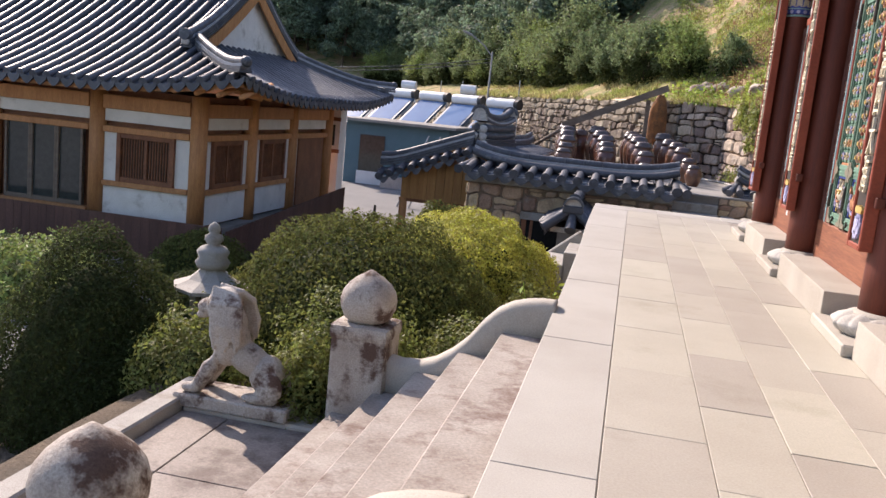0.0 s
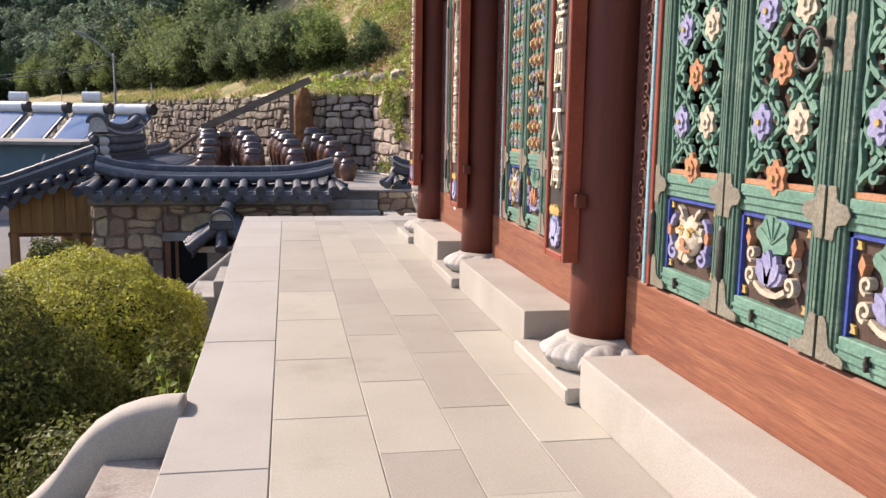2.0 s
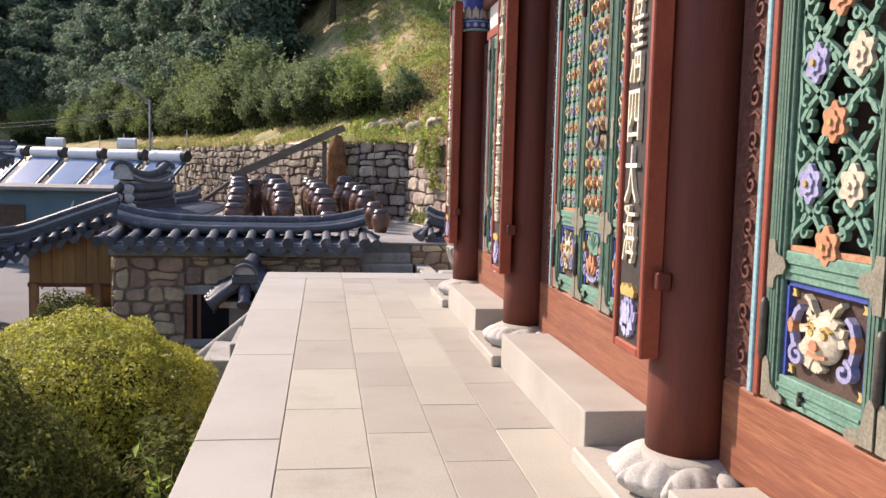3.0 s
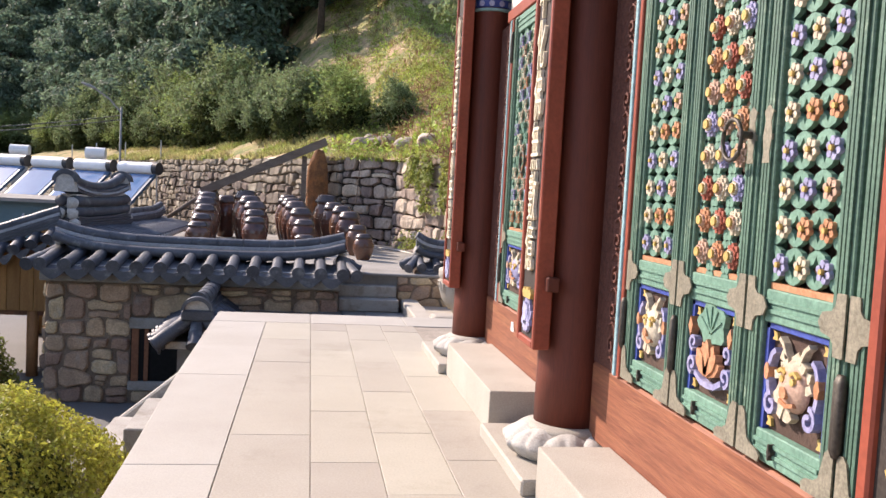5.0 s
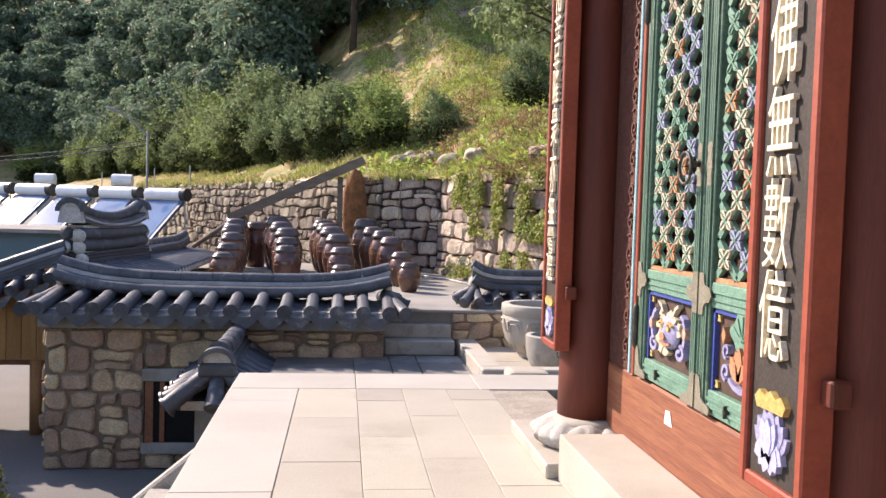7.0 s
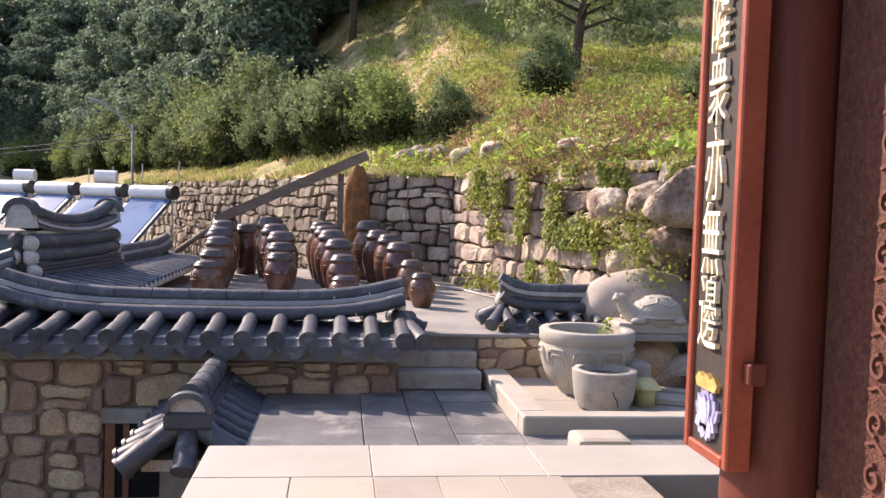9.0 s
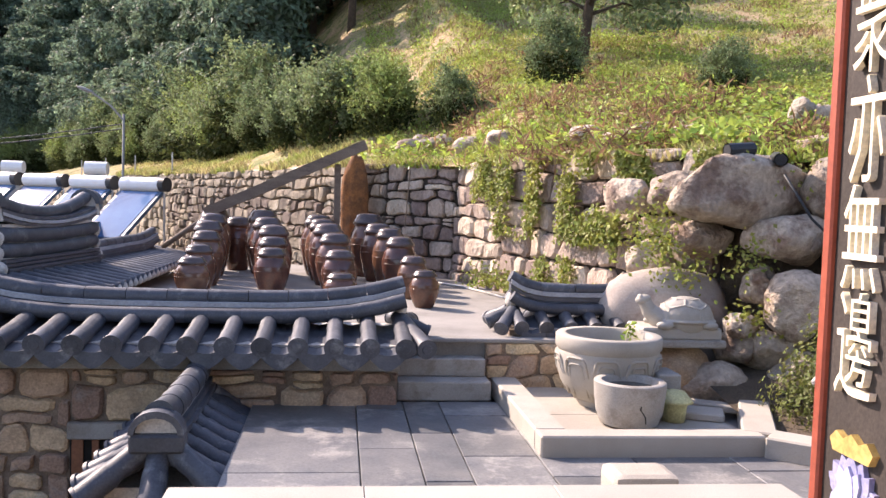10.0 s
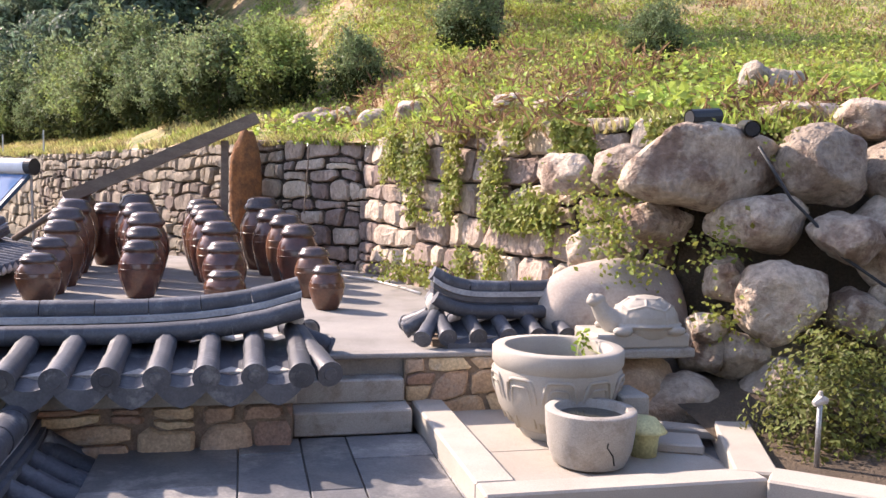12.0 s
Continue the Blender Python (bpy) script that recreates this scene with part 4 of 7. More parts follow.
LEAF_LABEL = {"vine": "green door leaf with vine lattice, blue, white and orange flowers", "diag": "green door leaf with diagonal lattice of coloured petals", "rose": "green door leaf with rows of carved rosettes in the lattice", "star": "green door leaf with star lattice and small coloured flowers"}
rg = random.Random(11)
BAYS = [((3.68, 6.28), ["vine", "vine", "vine", "vine"], ["mask_cream", "violet", "violet", "mask_cream"]),
        ((7.03, 9.12), ["rose", "star", "rose", "star"], ["orange", "mask_pink", "orange", "mask_cream"]),
        ((10.16, 11.63), ["diag", "diag"], ["orange", "mask_violet"])]
for (a, b), styles, lowers in BAYS:
    n = len(styles)
    lw = (b - a) / n
    for k in range(n):
        door_leaf(a + k * lw + 0.004, a + (k + 1) * lw - 0.004, a, styles[k], lowers[k], 1 if k == n // 2 - 1 else (-1 if k == n // 2 else (1 if k < n // 2 else -1)) if n == 2 or k in (n // 2 - 1, n // 2) else 0, rg)
    for c, s in ((min(COLS, key=lambda q: abs(q - a)), 1), (min(COLS, key=lambda q: abs(q - b)), -1)):
        e = a if s > 0 else b
        jb = thing("door_jamb", pose(1.80, e, 0.577), "carved red-brown jamb with blue and red edge strips", "door jamb", "door jambs of the hall")
        q = [abs(c + s * (CR - 0.01) - e)]
        def jbox(u0, u1, o0, o1, name, m):
            u0, u1 = -s * u0, -s * u1
            part(name, bx(-o1, -o0, min(u0, u1), max(u0, u1), 0, 2.04, 0.004), M[m], jb)
        jbox(0.0, 0.03, -0.03, 0.03, "strip", "green")
        jbox(0.03, 0.065, -0.03, 0.042, "strip", "red_frame")
        jbox(0.065, 0.095, -0.03, 0.05, "strip", "pale_blue")
        jbox(0.095, q[0], -0.05, 0.028, "carved_panel", "carved")
        for j in range(12):
            b_ = BM()
            cu = -s * (0.095 + min(0.075, (q[0] - 0.095) * 0.5))
            band(b_, curl((cu, 0.12 + 0.16 * j), 0.04, 1.15, 1.57 * (1 - 2 * (j % 2)), 1 if j % 2 else -1), 0.011, lambda u, v, w: (-w, u, v), (0.028, 0.04))
            band(b_, [(cu - 0.04, 0.04 + 0.16 * j), (cu, 0.065 + 0.16 * j), (cu + 0.045, 0.05 + 0.16 * j)], 0.01, lambda u, v, w: (-w, u, v), (0.028, 0.037))
            part("scroll", b_, M["carved_line"], jb)
for (a, b), _s, _l in BAYS:
    tagged(part("trim", bx(1.76, 1.9, a - 0.25, b + 0.25, 2.622, 2.71, 0.006), M["red_frame"]), "red painted frame over the doors", "door frame", kind="structure")
    tagged(part("wall_over_doors", bx(1.79, 1.9, a - 0.28, b + 0.28, 2.712, 2.948), M["plaster"]), "white plastered panel over the doors", "wall", kind="structure")
for a, b in ((-2.25, 0.32), (0.32, 3.25)):
    tagged(part("door_panel", bx(1.8, 1.9, a + CR, b - CR, 0.577, 2.95), M["green"]), "green painted doors of the hall", "door", kind="structure")

b = BM()
prism(b, [(-0.05, -0.03), (0.045, -0.033), (0.03, 0.03), (-0.02, 0.034)], (0.0, 0.002), lambda u, v, w: (SX - w, u, v))
o = tagged(part("paper_label", b, M["white_paint"]), "small torn white paper label stuck on the sill", "label")
o.matrix_world = pose(-0.002, 11.2, 0.47)

# ---- verse boards on the columns ----
VERSES = {6.90: "紺目澄淸四大海", 9.73: "光中化佛無數億", 12.29: "化菩薩衆亦無邊"}


def text_mesh(s, size, ext):
    cu = bpy.data.curves.new("writing", 'FONT')
    cu.body, cu.size, cu.align_x, cu.align_y, cu.extrude, cu.resolution_u = s, size, 'CENTER', 'CENTER', ext, 2
    cu.offset = -0.0015
    ob = new("writing", cu)
    me = bpy.data.meshes.new_from_object(ob.evaluated_get(bpy.context.evaluated_depsgraph_get()))
    bpy.data.objects.remove(ob)
    bpy.data.curves.remove(cu)
    return me


for y, verse in VERSES.items():
    z0, z1, yc = 0.615, 3.0, y
    bd = thing("verse_board", pose(1.47, yc, 0), "black board with ivory characters in a red frame", "sign board", "verse boards on the columns")
    board = part("board", bx(0.016, 0.05, -0.14, 0.14, z0 + 0.02, z1), M["black_board"], bd)
    for a, b in ((-0.172, -0.135), (0.135, 0.172)):
        part("frame_side", bx(0.0, 0.085, a, b, z0, z1 + 0.04, 0.006), M["red_frame"], bd)
    part("frame_end", bx(0.0, 0.085, -0.134, 0.134, z0, z0 + 0.038, 0.006), M["red_frame"], bd)
    part("bracket", bx(0.04, 0.1, -0.225, -0.173, z0 + 0.29, z0 + 0.36, 0.006), M["red_wood"], bd)
    for k, ch in enumerate(verse):
        me = text_mesh(ch, 0.225, 0.009)
        me.materials.append(M["ivory"])
        o = new("character", me)
        o.parent = board
        o.matrix_local = Matrix(((0, 0, -1, 0.006), (-1, 0, 0, 0.01), (0, 1, 0, 1.09 + (6 - k) * 0.25), (0, 0, 0, 1))) @ Matrix.Diagonal((0.68, 1.2, 1, 1))

    def tb(u, v, o):
        return (0.016 - o, u, v)
    def lotus_petal(ang, L_, wd, o, cz, c):
        b = BM()
        c_, s_ = math.cos(ang), math.sin(ang)
        sh = [(0, -0.3), (0.35, -0.5), (0.75, -0.36), (1, 0), (0.75, 0.36), (0.35, 0.5), (0, 0.3)]
        prism(b, [(t * L_ * c_ - q * wd * s_, cz + t * L_ * s_ + q * wd * c_) for t, q in sh], (0.0, o), tb)
        part("lotus_petal", b, M[c], board)
    for k in range(7):
        lotus_petal(math.pi / 2 + (k - 3) * 0.34, 0.13 - 0.008 * abs(k - 3), 0.062, 0.012 + 0.002 * (k % 2), z0 + 0.12, "violet")
    for k in range(6):
        lotus_petal(-math.pi / 2 + (k - 2.5) * 0.42, 0.085, 0.058, 0.016 + 0.002 * (k % 2), z0 + 0.145, "lilac")
    for k in range(3):
        lotus_petal(math.pi / 2 + (k - 1) * 0.4, 0.095, 0.05, 0.02 + 0.002 * (k % 2), z0 + 0.12, "lilac")
    b = BM()
    prism(b, [(-0.07, z0 + 0.235), (0.07, z0 + 0.235), (0.085, z0 + 0.262), (0.06, z0 + 0.285), (0.03, z0 + 0.272), (0.0, z0 + 0.29), (-0.03, z0 + 0.272), (-0.06, z0 + 0.285), (-0.085, z0 + 0.262)], (0.0, 0.018), tb)
    part("lotus_centre", b, M["yellow"], board)


# ---- stairs, landing and their carved stones ----
RISE, RUN, SY0, SY1 = 0.185, 0.285, 3.15, 6.38
stairs = thing("stone_stairs", pose(-0.44, SY0, 0), "worn granite stairs with dark stains leading up to the platform", "stairs", kind="structure")
for k in range(1, 6):
    b = bx(-RUN * k - 0.015, -RUN * (k - 1) + 0.09, 0, SY1 - SY0, -RISE * k - 0.19, -RISE * k, 0.012)
    part("step", b, M["granite_step"], stairs)
ZL = -1.11
landing = tagged(part("landing", bx(-3.2, -1.93, 2.0, 6.75, ZY, ZL - 0.04), M["joint"]), "paved stone landing at the foot of the stairs", "landing", kind="structure")
for x0, x1 in ((-3.02, -2.64), (-2.64, -1.82)):
    for y0, y1 in ((2.0, 3.6), (3.6, 5.3), (5.3, 6.3)):
        piece("paving_slab", slab_mesh("paving_slab", x1 - x0 - 0.006, y1 - y0 - 0.006, 0.05, M["landing_stone_shaded"], 0.004), landing, pose(x0, y0, ZL))
part("kerb", bx(-3.22, -3.03, 2.0, 6.75, ZL - 0.1, ZL + 0.1, 0.015), M["granite_cool"], landing)
part("kerb", bx(-3.02, -1.9, 6.3, 6.75, ZL - 0.1, ZL + 0.03, 0.015), M["granite"], landing)


def stair_post(y):
    p = thing("stair_post", pose(-1.72, y, ZL), "weathered granite stair post with a lotus bud top", "stone post", "posts of the stairs")
    part("post", bx(-0.2, 0.2, -0.2, 0.2, -0.3, 0.78, 0.025, 2), M["granite_worn"], p)
    part("neck", bx(-0.215, 0.215, -0.215, 0.215, 0.72, 0.83, 0.04, 2), M["granite_worn"], p)
    b = BM()
    lathe(b, [(0.13, 0.83), (0.165, 0.86), (0.195, 0.93), (0.2, 0.99), (0.185, 1.05), (0.15, 1.1), (0.1, 1.145), (0.05, 1.175), (0.012, 1.2)], 32,
          wave=lambda r, z, a: r * (1 + 0.05 * (abs(math.sin(2 * a)) ** 0.6 - 0.5)))
    part("bud", b, M["granite_worn"], p, smooth=True)


def stair_rail(y):
    b = BM()
    top = [(-1.55, -0.5), (-1.45, -0.52), (-1.32, -0.51), (-1.2, -0.465), (-1.08, -0.38), (-0.98, -0.28), (-0.88, -0.14), (-0.79, -0.045), (-0.7, 0.01), (-0.6, 0.042), (-0.5, 0.058), (-0.4, 0.06)]
    fine = []
    for i in range(len(top) - 1):
        for s in (0, 0.25, 0.5, 0.75):
            fine.append((top[i][0] + s * (top[i + 1][0] - top[i][0]), top[i][1] + s * (top[i + 1][1] - top[i][1])))
    fine.append(top[-1])
    rows = []
    for x, z in fine:
        zb = min(z - 0.3, -0.9 + (x + 1.55) * 0.5)
        rows.append([b.verts.new((x, y + o, q)) for o, q in ((-0.11, zb), (-0.11, z - 0.05), (-0.085, z - 0.012), (-0.03, z), (0.03, z), (0.085, z - 0.012), (0.11, z - 0.05), (0.11, zb))])
    for r, s in zip(rows, rows[1:]):
        for k in range(8):
            b.faces.new((r[k], s[k], s[(k + 1) % 8], r[(k + 1) % 8]))
    b.faces.new(rows[0])
    b.faces.new(rows[-1][::-1])
    tagged(part("stair_rail", b, M["granite"], smooth=True), "curved pale granite cheek rail beside the stairs", "stair rail", "rails of the stairs")


for y in (3.26, 6.5):
    stair_post(y)
    stair_rail(y)


def blob(bm, c, s, rz=0.0, ry=0.0):
    g = bmesh.ops.create_icosphere(bm, subdivisions=3, radius=1.0)
    m = pose(*c, 0, ry, rz) @ Matrix.Diagonal((*s, 1))
    for v in g["verts"]:
        v.co = m @ v.co


def remeshed(ob, size):
    md = ob.modifiers.new("merge", 'REMESH')
    md.mode, md.voxel_size, md.use_smooth_shade = 'VOXEL', size, True


# stone lion, looking away from the stairs
b = BM()
for c, s, ry in (((-0.1, 0, 0.66), (0.13, 0.13, 0.14), 0), ((-0.22, 0, 0.64), (0.085, 0.085, 0.065), 0), ((-0.26, 0, 0.58), (0.05, 0.07, 0.03), 0),
                 ((-0.06, 0, 0.5), (0.14, 0.15, 0.2), 0), ((-0.02, 0, 0.38), (0.13, 0.14, 0.17), 20), ((0.12, 0, 0.29), (0.2, 0.125, 0.115), 28), ((0.27, 0, 0.19), (0.13, 0.14, 0.15), 0),
                 ((0.33, 0.1, 0.12), (0.1, 0.06, 0.13), 0), ((0.33, -0.1, 0.12), (0.1, 0.06, 0.13), 0), ((0.24, 0.11, 0.035), (0.12, 0.05, 0.04), 0), ((0.24, -0.11, 0.035), (0.12, 0.05, 0.04), 0)):
    blob(b, c, s, 0, ry)
for s in (-1, 1):
    tube(b, [(-0.05, s * 0.085, 0.42), (-0.14, s * 0.09, 0.22), (-0.24, s * 0.09, 0.05)], [0.085, 0.062, 0.05], 10)
    blob(b, (-0.28, s * 0.09, 0.035), (0.085, 0.055, 0.04))
    for k in range(8):
        q = k / 7
        tube(b, [(-0.16 + 0.16 * q, s * 0.05, 0.81 - 0.03 * q), (-0.13 + 0.2 * q, s * (0.14 - 0.02 * q), 0.7), (-0.11 + 0.21 * q, s * 0.155, 0.55), (-0.1 + 0.2 * q, s * 0.15, 0.36 + 0.04 * (k % 3))], [0.02, 0.028, 0.028, 0.01], 6)
lion = part("lion_statue", b, M["granite_worn"])
lion.matrix_world = pose(-2.7, 6.45, ZL + 0.13)
remeshed(lion, 0.011)
tagged(lion, "weathered grey stone lion statue sitting on a slab", "statue")
tagged(part("statue_slab", bx(-3.1, -2.2, 6.28, 6.66, ZL + 0.03, ZL + 0.13, 0.015), M["granite_worn"]), "flat stone slab under the lion", "stone slab")

# stone lantern in the bed
lan = thing("stone_lantern", pose(-3.95, 8.5, -1.5) @ Matrix.Scale(1.15, 4), "small grey granite garden lantern among the shrubs", "stone lantern")
b = BM()
lathe(b, [(0.2, 0), (0.22, 0.06), (0.09, 0.1), (0.08, 0.36), (0.16, 0.4), (0.17, 0.44)], 8)
part("shaft", b, M["granite_cool"], lan)
b = BM()
for sx in (-1, 1):
    for sy in (-1, 1):
        box(b, sx * 0.1 - 0.03, sx * 0.1 + 0.03, sy * 0.1 - 0.03, sy * 0.1 + 0.03, 0.44, 0.66)
part("light_box", b, M["granite_cool"], lan)
b = BM()
lathe(b, [(0.12, 0.65), (0.32, 0.66), (0.325, 0.69), (0.2, 0.75), (0.12, 0.82), (0.08, 0.86)], 8, wave=lambda r, z, a: r * (1 + (0.1 * abs(math.cos(2 * a)) ** 4 if r > 0.25 else 0)))
part("roof", b, M["granite_cool"], lan)
b = BM()
lathe(b, [(0.13, 0.85), (0.15, 0.9), (0.12, 0.94), (0.14, 0.99), (0.11, 1.03), (0.05, 1.05), (0.08, 1.09), (0.075, 1.13), (0.04, 1.15), (0.055, 1.18), (0.045, 1.22), (0.005, 1.25)], 14)
part("finial", b, M["granite_cool"], lan, smooth=True)

# ---- terraces beyond the platform ----
terrace = tagged(part("terrace", bx(-0.5, 7.5, 14.6, 18.75, ZY, ZT - 0.03), M["joint"]), "paved terrace beyond the platform", "terrace", kind="structure")
for x0, x1, off in ((-0.5, 0.47, 15.3), (0.47, 0.92, 15.9), (0.92, 1.27, 15.1), (1.27, 1.86, 15.7), (1.86, 2.6, 15.2), (2.6, 3.4, 15.5), (3.4, 4.4, 15.3), (4.4, 5.6, 15.6), (5.6, 7.4, 15.2)):
    ys = [14.62] + [off + 1.25 * k for k in range(4) if off + 1.25 * k < 18.55] + [18.74]
    for y0, y1 in zip(ys, ys[1:]):
        piece("paving_slab", slab_mesh("paving_slab", x1 - x0 - 0.008, y1 - y0 - 0.008, 0.06, M["slate"], 0.005), terrace, pose(x0, y0, ZT + rg.uniform(-0.003, 0.003)))
upper = BM()
prism(upper, [(-3.4, 30.5), (-3.2, 19.9), (0.9, 19.9), (0.9, 19.22), (6.0, 19.22), (4.7, 20.2), (3.9, 21.2), (3.1, 24.2), (2.6, 26.3), (1.3, 27.1), (0.6, 27.6)], (ZT - 1.4, ZU), lambda u, v, w: (u, v, w))
tagged(part("jar_terrace", upper, M["concrete"]), "concrete terrace on which the jars stand", "terrace", kind="structure")
tagged(part("stone_step", bx(0.87, 1.80, 18.76, 19.2, ZT, ZT + 0.19, 0.012), M["granite_cool"]), "grey granite step up to the jar terrace", "stone step", "steps up to the jar terrace")
tagged(part("stone_step", bx(0.87, 1.78, 19.02, 19.24, ZT + 0.19, ZT + 0.375, 0.012), M["granite_cool"]), "grey granite step up to the jar terrace", "stone step", "steps up to the jar terrace")
face = tagged(part("terrace_face", bx(1.8, 3.6, 19.16, 19.22, ZT, -0.03), M["mortar"]), "rough stone face below the jar terrace", "wall", kind="structure")
stone_face(face, M["rubble"], 1.8, 0.5, 0.4, 0.17, 5, lambda u, v, w: (1.8 + u, 19.16 - w, ZT + 0.02 + v), 0.008, 0.03)
tagged(part("terrace_face_cap", bx(0.9, 3.6, 19.13, 19.3, -0.03, 0.012, 0.01), M["concrete"]), "concrete edge of the jar terrace", "kerb", kind="structure")

KZ = -0.385
basin_floor = tagged(part("basin_floor", bx(2.13, 3.8, 17.1, 19.15, ZT - 0.05, -0.5), M["joint"]), "paved floor round the stone basins", "paving", kind="structure")
for x0, x1 in ((2.14, 2.75), (2.75, 3.75)):
    for y0, y1 in ((17.16, 18.0), (18.0, 19.14)):
        piece("paving_slab", slab_mesh("paving_slab", x1 - x0 - 0.006, y1 - y0 - 0.006, 0.04, M["granite"], 0.004), basin_floor, pose(x0, y0, -0.485))
KERB = "pale granite kerb round the basin paving"
tagged(part("kerb_stone", bx(1.87, 2.13, 17.13, 19.2, ZT - 0.05, KZ, 0.014), M["granite"]), KERB, "kerb", "kerbs round the basins")
tagged(part("kerb_stone", bx(1.87, 3.72, 16.9, 17.127, ZT - 0.05, KZ + 0.002, 0.014), M["granite"]), KERB, "kerb", "kerbs round the basins")
b = bx(0, 1.35, -0.14, 0.14, ZT - 0.05, KZ + 0.004, 0.014)
kb = tagged(part("kerb_stone", b, M["granite"]), KERB, "kerb", "kerbs round the basins")
kb.matrix_world = pose(3.72, 17.02, 0, 0, 0, 66)
b = bx(0, 2.6, -0.15, 0.15, ZT - 0.05, KZ + 0.006, 0.014)
kb = tagged(part("kerb_stone", b, M["granite"]), KERB, "kerb", "kerbs round the basins")
kb.matrix_world = pose(3.78, 16.98, 0, 0, 0, -40)
tagged(part("stone_block", bx(1.74, 2.1, 14.72, 15.02, ZT, 0.005, 0.05, 2), M["granite"]), "pale granite block standing at the platform's end", "stone block")

# soil beside the kerb, below the boulders
b = BM()
rows = []
for i in range(16):
    row = []
    for j in range(12):
        x, y = 3.95 + i * 0.35, 16.0 + j * 0.28 - i * 0.06
        row.append(b.verts.new((x + max(0, 17.3 - y) * 0.9, y, ZT + 0.06 + 0.02 * i + max(0, y - 17.6) * 0.18 + 0.05 * noise.noise(Vector((x * 3, y * 3, 1))))))
    rows.append(row)
for r, s in zip(rows, rows[1:]):
    for k in range(11):
        b.faces.new((r[k], s[k], s[k + 1], r[k + 1]))
tagged(part("bank_soil", b, M["soil"], smooth=True), "dark soil with dry leaves below the boulders", "soil", kind="structure")


# ---- tiled roofs ----
def tile_row(parent, pts, r, name="round_tile", end=True):
    b = BM()
    pts = [Vector(p) for p in pts]
    seq, rad = [], []
    L_ = sum((q - p).length for p, q in zip(pts, pts[1:]))
    n = max(len(pts), int(L_ / 0.36))
    acc, out = 0.0, []
    for i in range(n + 1):
        t = i / n * (len(pts) - 1)
        k = min(int(t), len(pts) - 2)
        out.append(pts[k].lerp(pts[k + 1], t - k))
    for i, p in enumerate(out):
        if 0 < i < n:
            d = (out[i + 1] - out[i - 1]).normalized()
            seq += [p - d * 0.006, p + d * 0.006]
            rad += [r * 1.0, r * 0.9]
        else:
            seq.append(p)
            rad.append(r)
    tube(b, seq, rad, 10)
    if end:
        d = (pts[0] - pts[1]).normalized()
        tube(b, [pts[0], pts[0] + d * 0.03], [r * 1.14, r * 1.14], 18)
        tube(b, [pts[0] + d * 0.03, pts[0] + d * 0.036], [r * 0.6, r * 0.55], 10)
    return creased(part(name, b, M["roof_tile"], parent, smooth=True))


def creased(ob):
    ob.data.set_sharp_from_angle(angle=0.8)
    return ob


def drip_tile(parent, p, u, r):
    """The pointed tile between two row ends, at p, along u."""
    u = Vector(u).normalized()
    b = BM()
    o = Vector((u.y, -u.x, 0))
    out = []
    w = r
    for k in range(9):
        t = -1 + k / 4
        out.append((t * w, -0.06 - 0.035 * (1 - abs(t)) - 0.075 * (1 - t * t)))
    top = [(t * w, 0.03 - 0.055 * (1 - t * t)) for t in (1, 0.6, 0.2, -0.2, -0.6, -1)]
    prism(b, out + top, (0.0, 0.025), lambda a, c, d: Vector(p) + u * a + Vector((0, 0, c)) + o * d)
    return part("drip_tile", b, M["roof_tile"], parent)


def ridge(parent, pts, w, layers=3, r=0.07, name="ridge", light=True, seg=0.4, taper=0.25, foot=False):
    """A stacked ridge along pts (its foot), with round tiles on top."""
    pts = [Vector(p) for p in pts]
    z = 0.0
    if foot:
        for s in (-1, 1):
            for i in range(0, len(pts) - 2, 2):
                b = BM()
                tube(b, [pts[j] + Vector((0, s * w * 0.36, 0.03)) for j in (i, i + 1, i + 2)], [r * 0.95, r * 0.94, r * 0.92], 16)
                creased(part("foot_tile", b, M["roof_tile"], parent, smooth=True))
    for k in range(layers):
        h, ww = (0.048, w * (1.0 - taper * k / max(1, layers - 1)))
        if foot:
            ww = w * (0.5 if k == layers - 1 else 0.38)
        b = BM()
        rows = []
        for i, p in enumerate(pts):
            d = pts[min(i + 1, len(pts) - 1)] - pts[max(0, i - 1)]
            s = Vector((d.y, -d.x, 0)).normalized() * ww / 2
            rows.append([b.verts.new(q) for q in (p - s + Vector((0, 0, z)), p + s + Vector((0, 0, z)), p + s + Vector((0, 0, z + h)), p - s + Vector((0, 0, z + h)))])
        for a, c in zip(rows, rows[1:]):
            for m in range(4):
                b.faces.new((a[m], c[m], c[(m + 1) % 4], a[(m + 1) % 4]))
        b.faces.new(rows[0])
        b.faces.new(rows[-1][::-1])
        part("ridge_course", b, M["roof_light"] if (light and k == layers - 1) else M["roof_tile"], parent)
        z += h + 0.006
    up = [p + Vector((0, 0, z + r * 0.35)) for p in pts]
    cum = [0.0]
    for p, q in zip(up, up[1:]):
        cum.append(cum[-1] + (q - p).length)

    def at(s):
        for i in range(len(up) - 1):
            if s <= cum[i + 1] + 1e-6:
                return up[i].lerp(up[i + 1], (s - cum[i]) / max(1e-6, cum[i + 1] - cum[i]))
        return up[-1]
    n = max(1, round(cum[-1] / seg))
    for k in range(n):
        a, c = cum[-1] * k / n, cum[-1] * (k + 1) / n
        b = BM()
        tube(b, [at(a), at(a + (c - a) * 0.5), at(c - 0.008)], [r, r * 0.985, r * 0.95], 18)
        creased(part("ridge_tile", b, M["roof_tile"], parent, smooth=True))
    return up[0], up[-1]


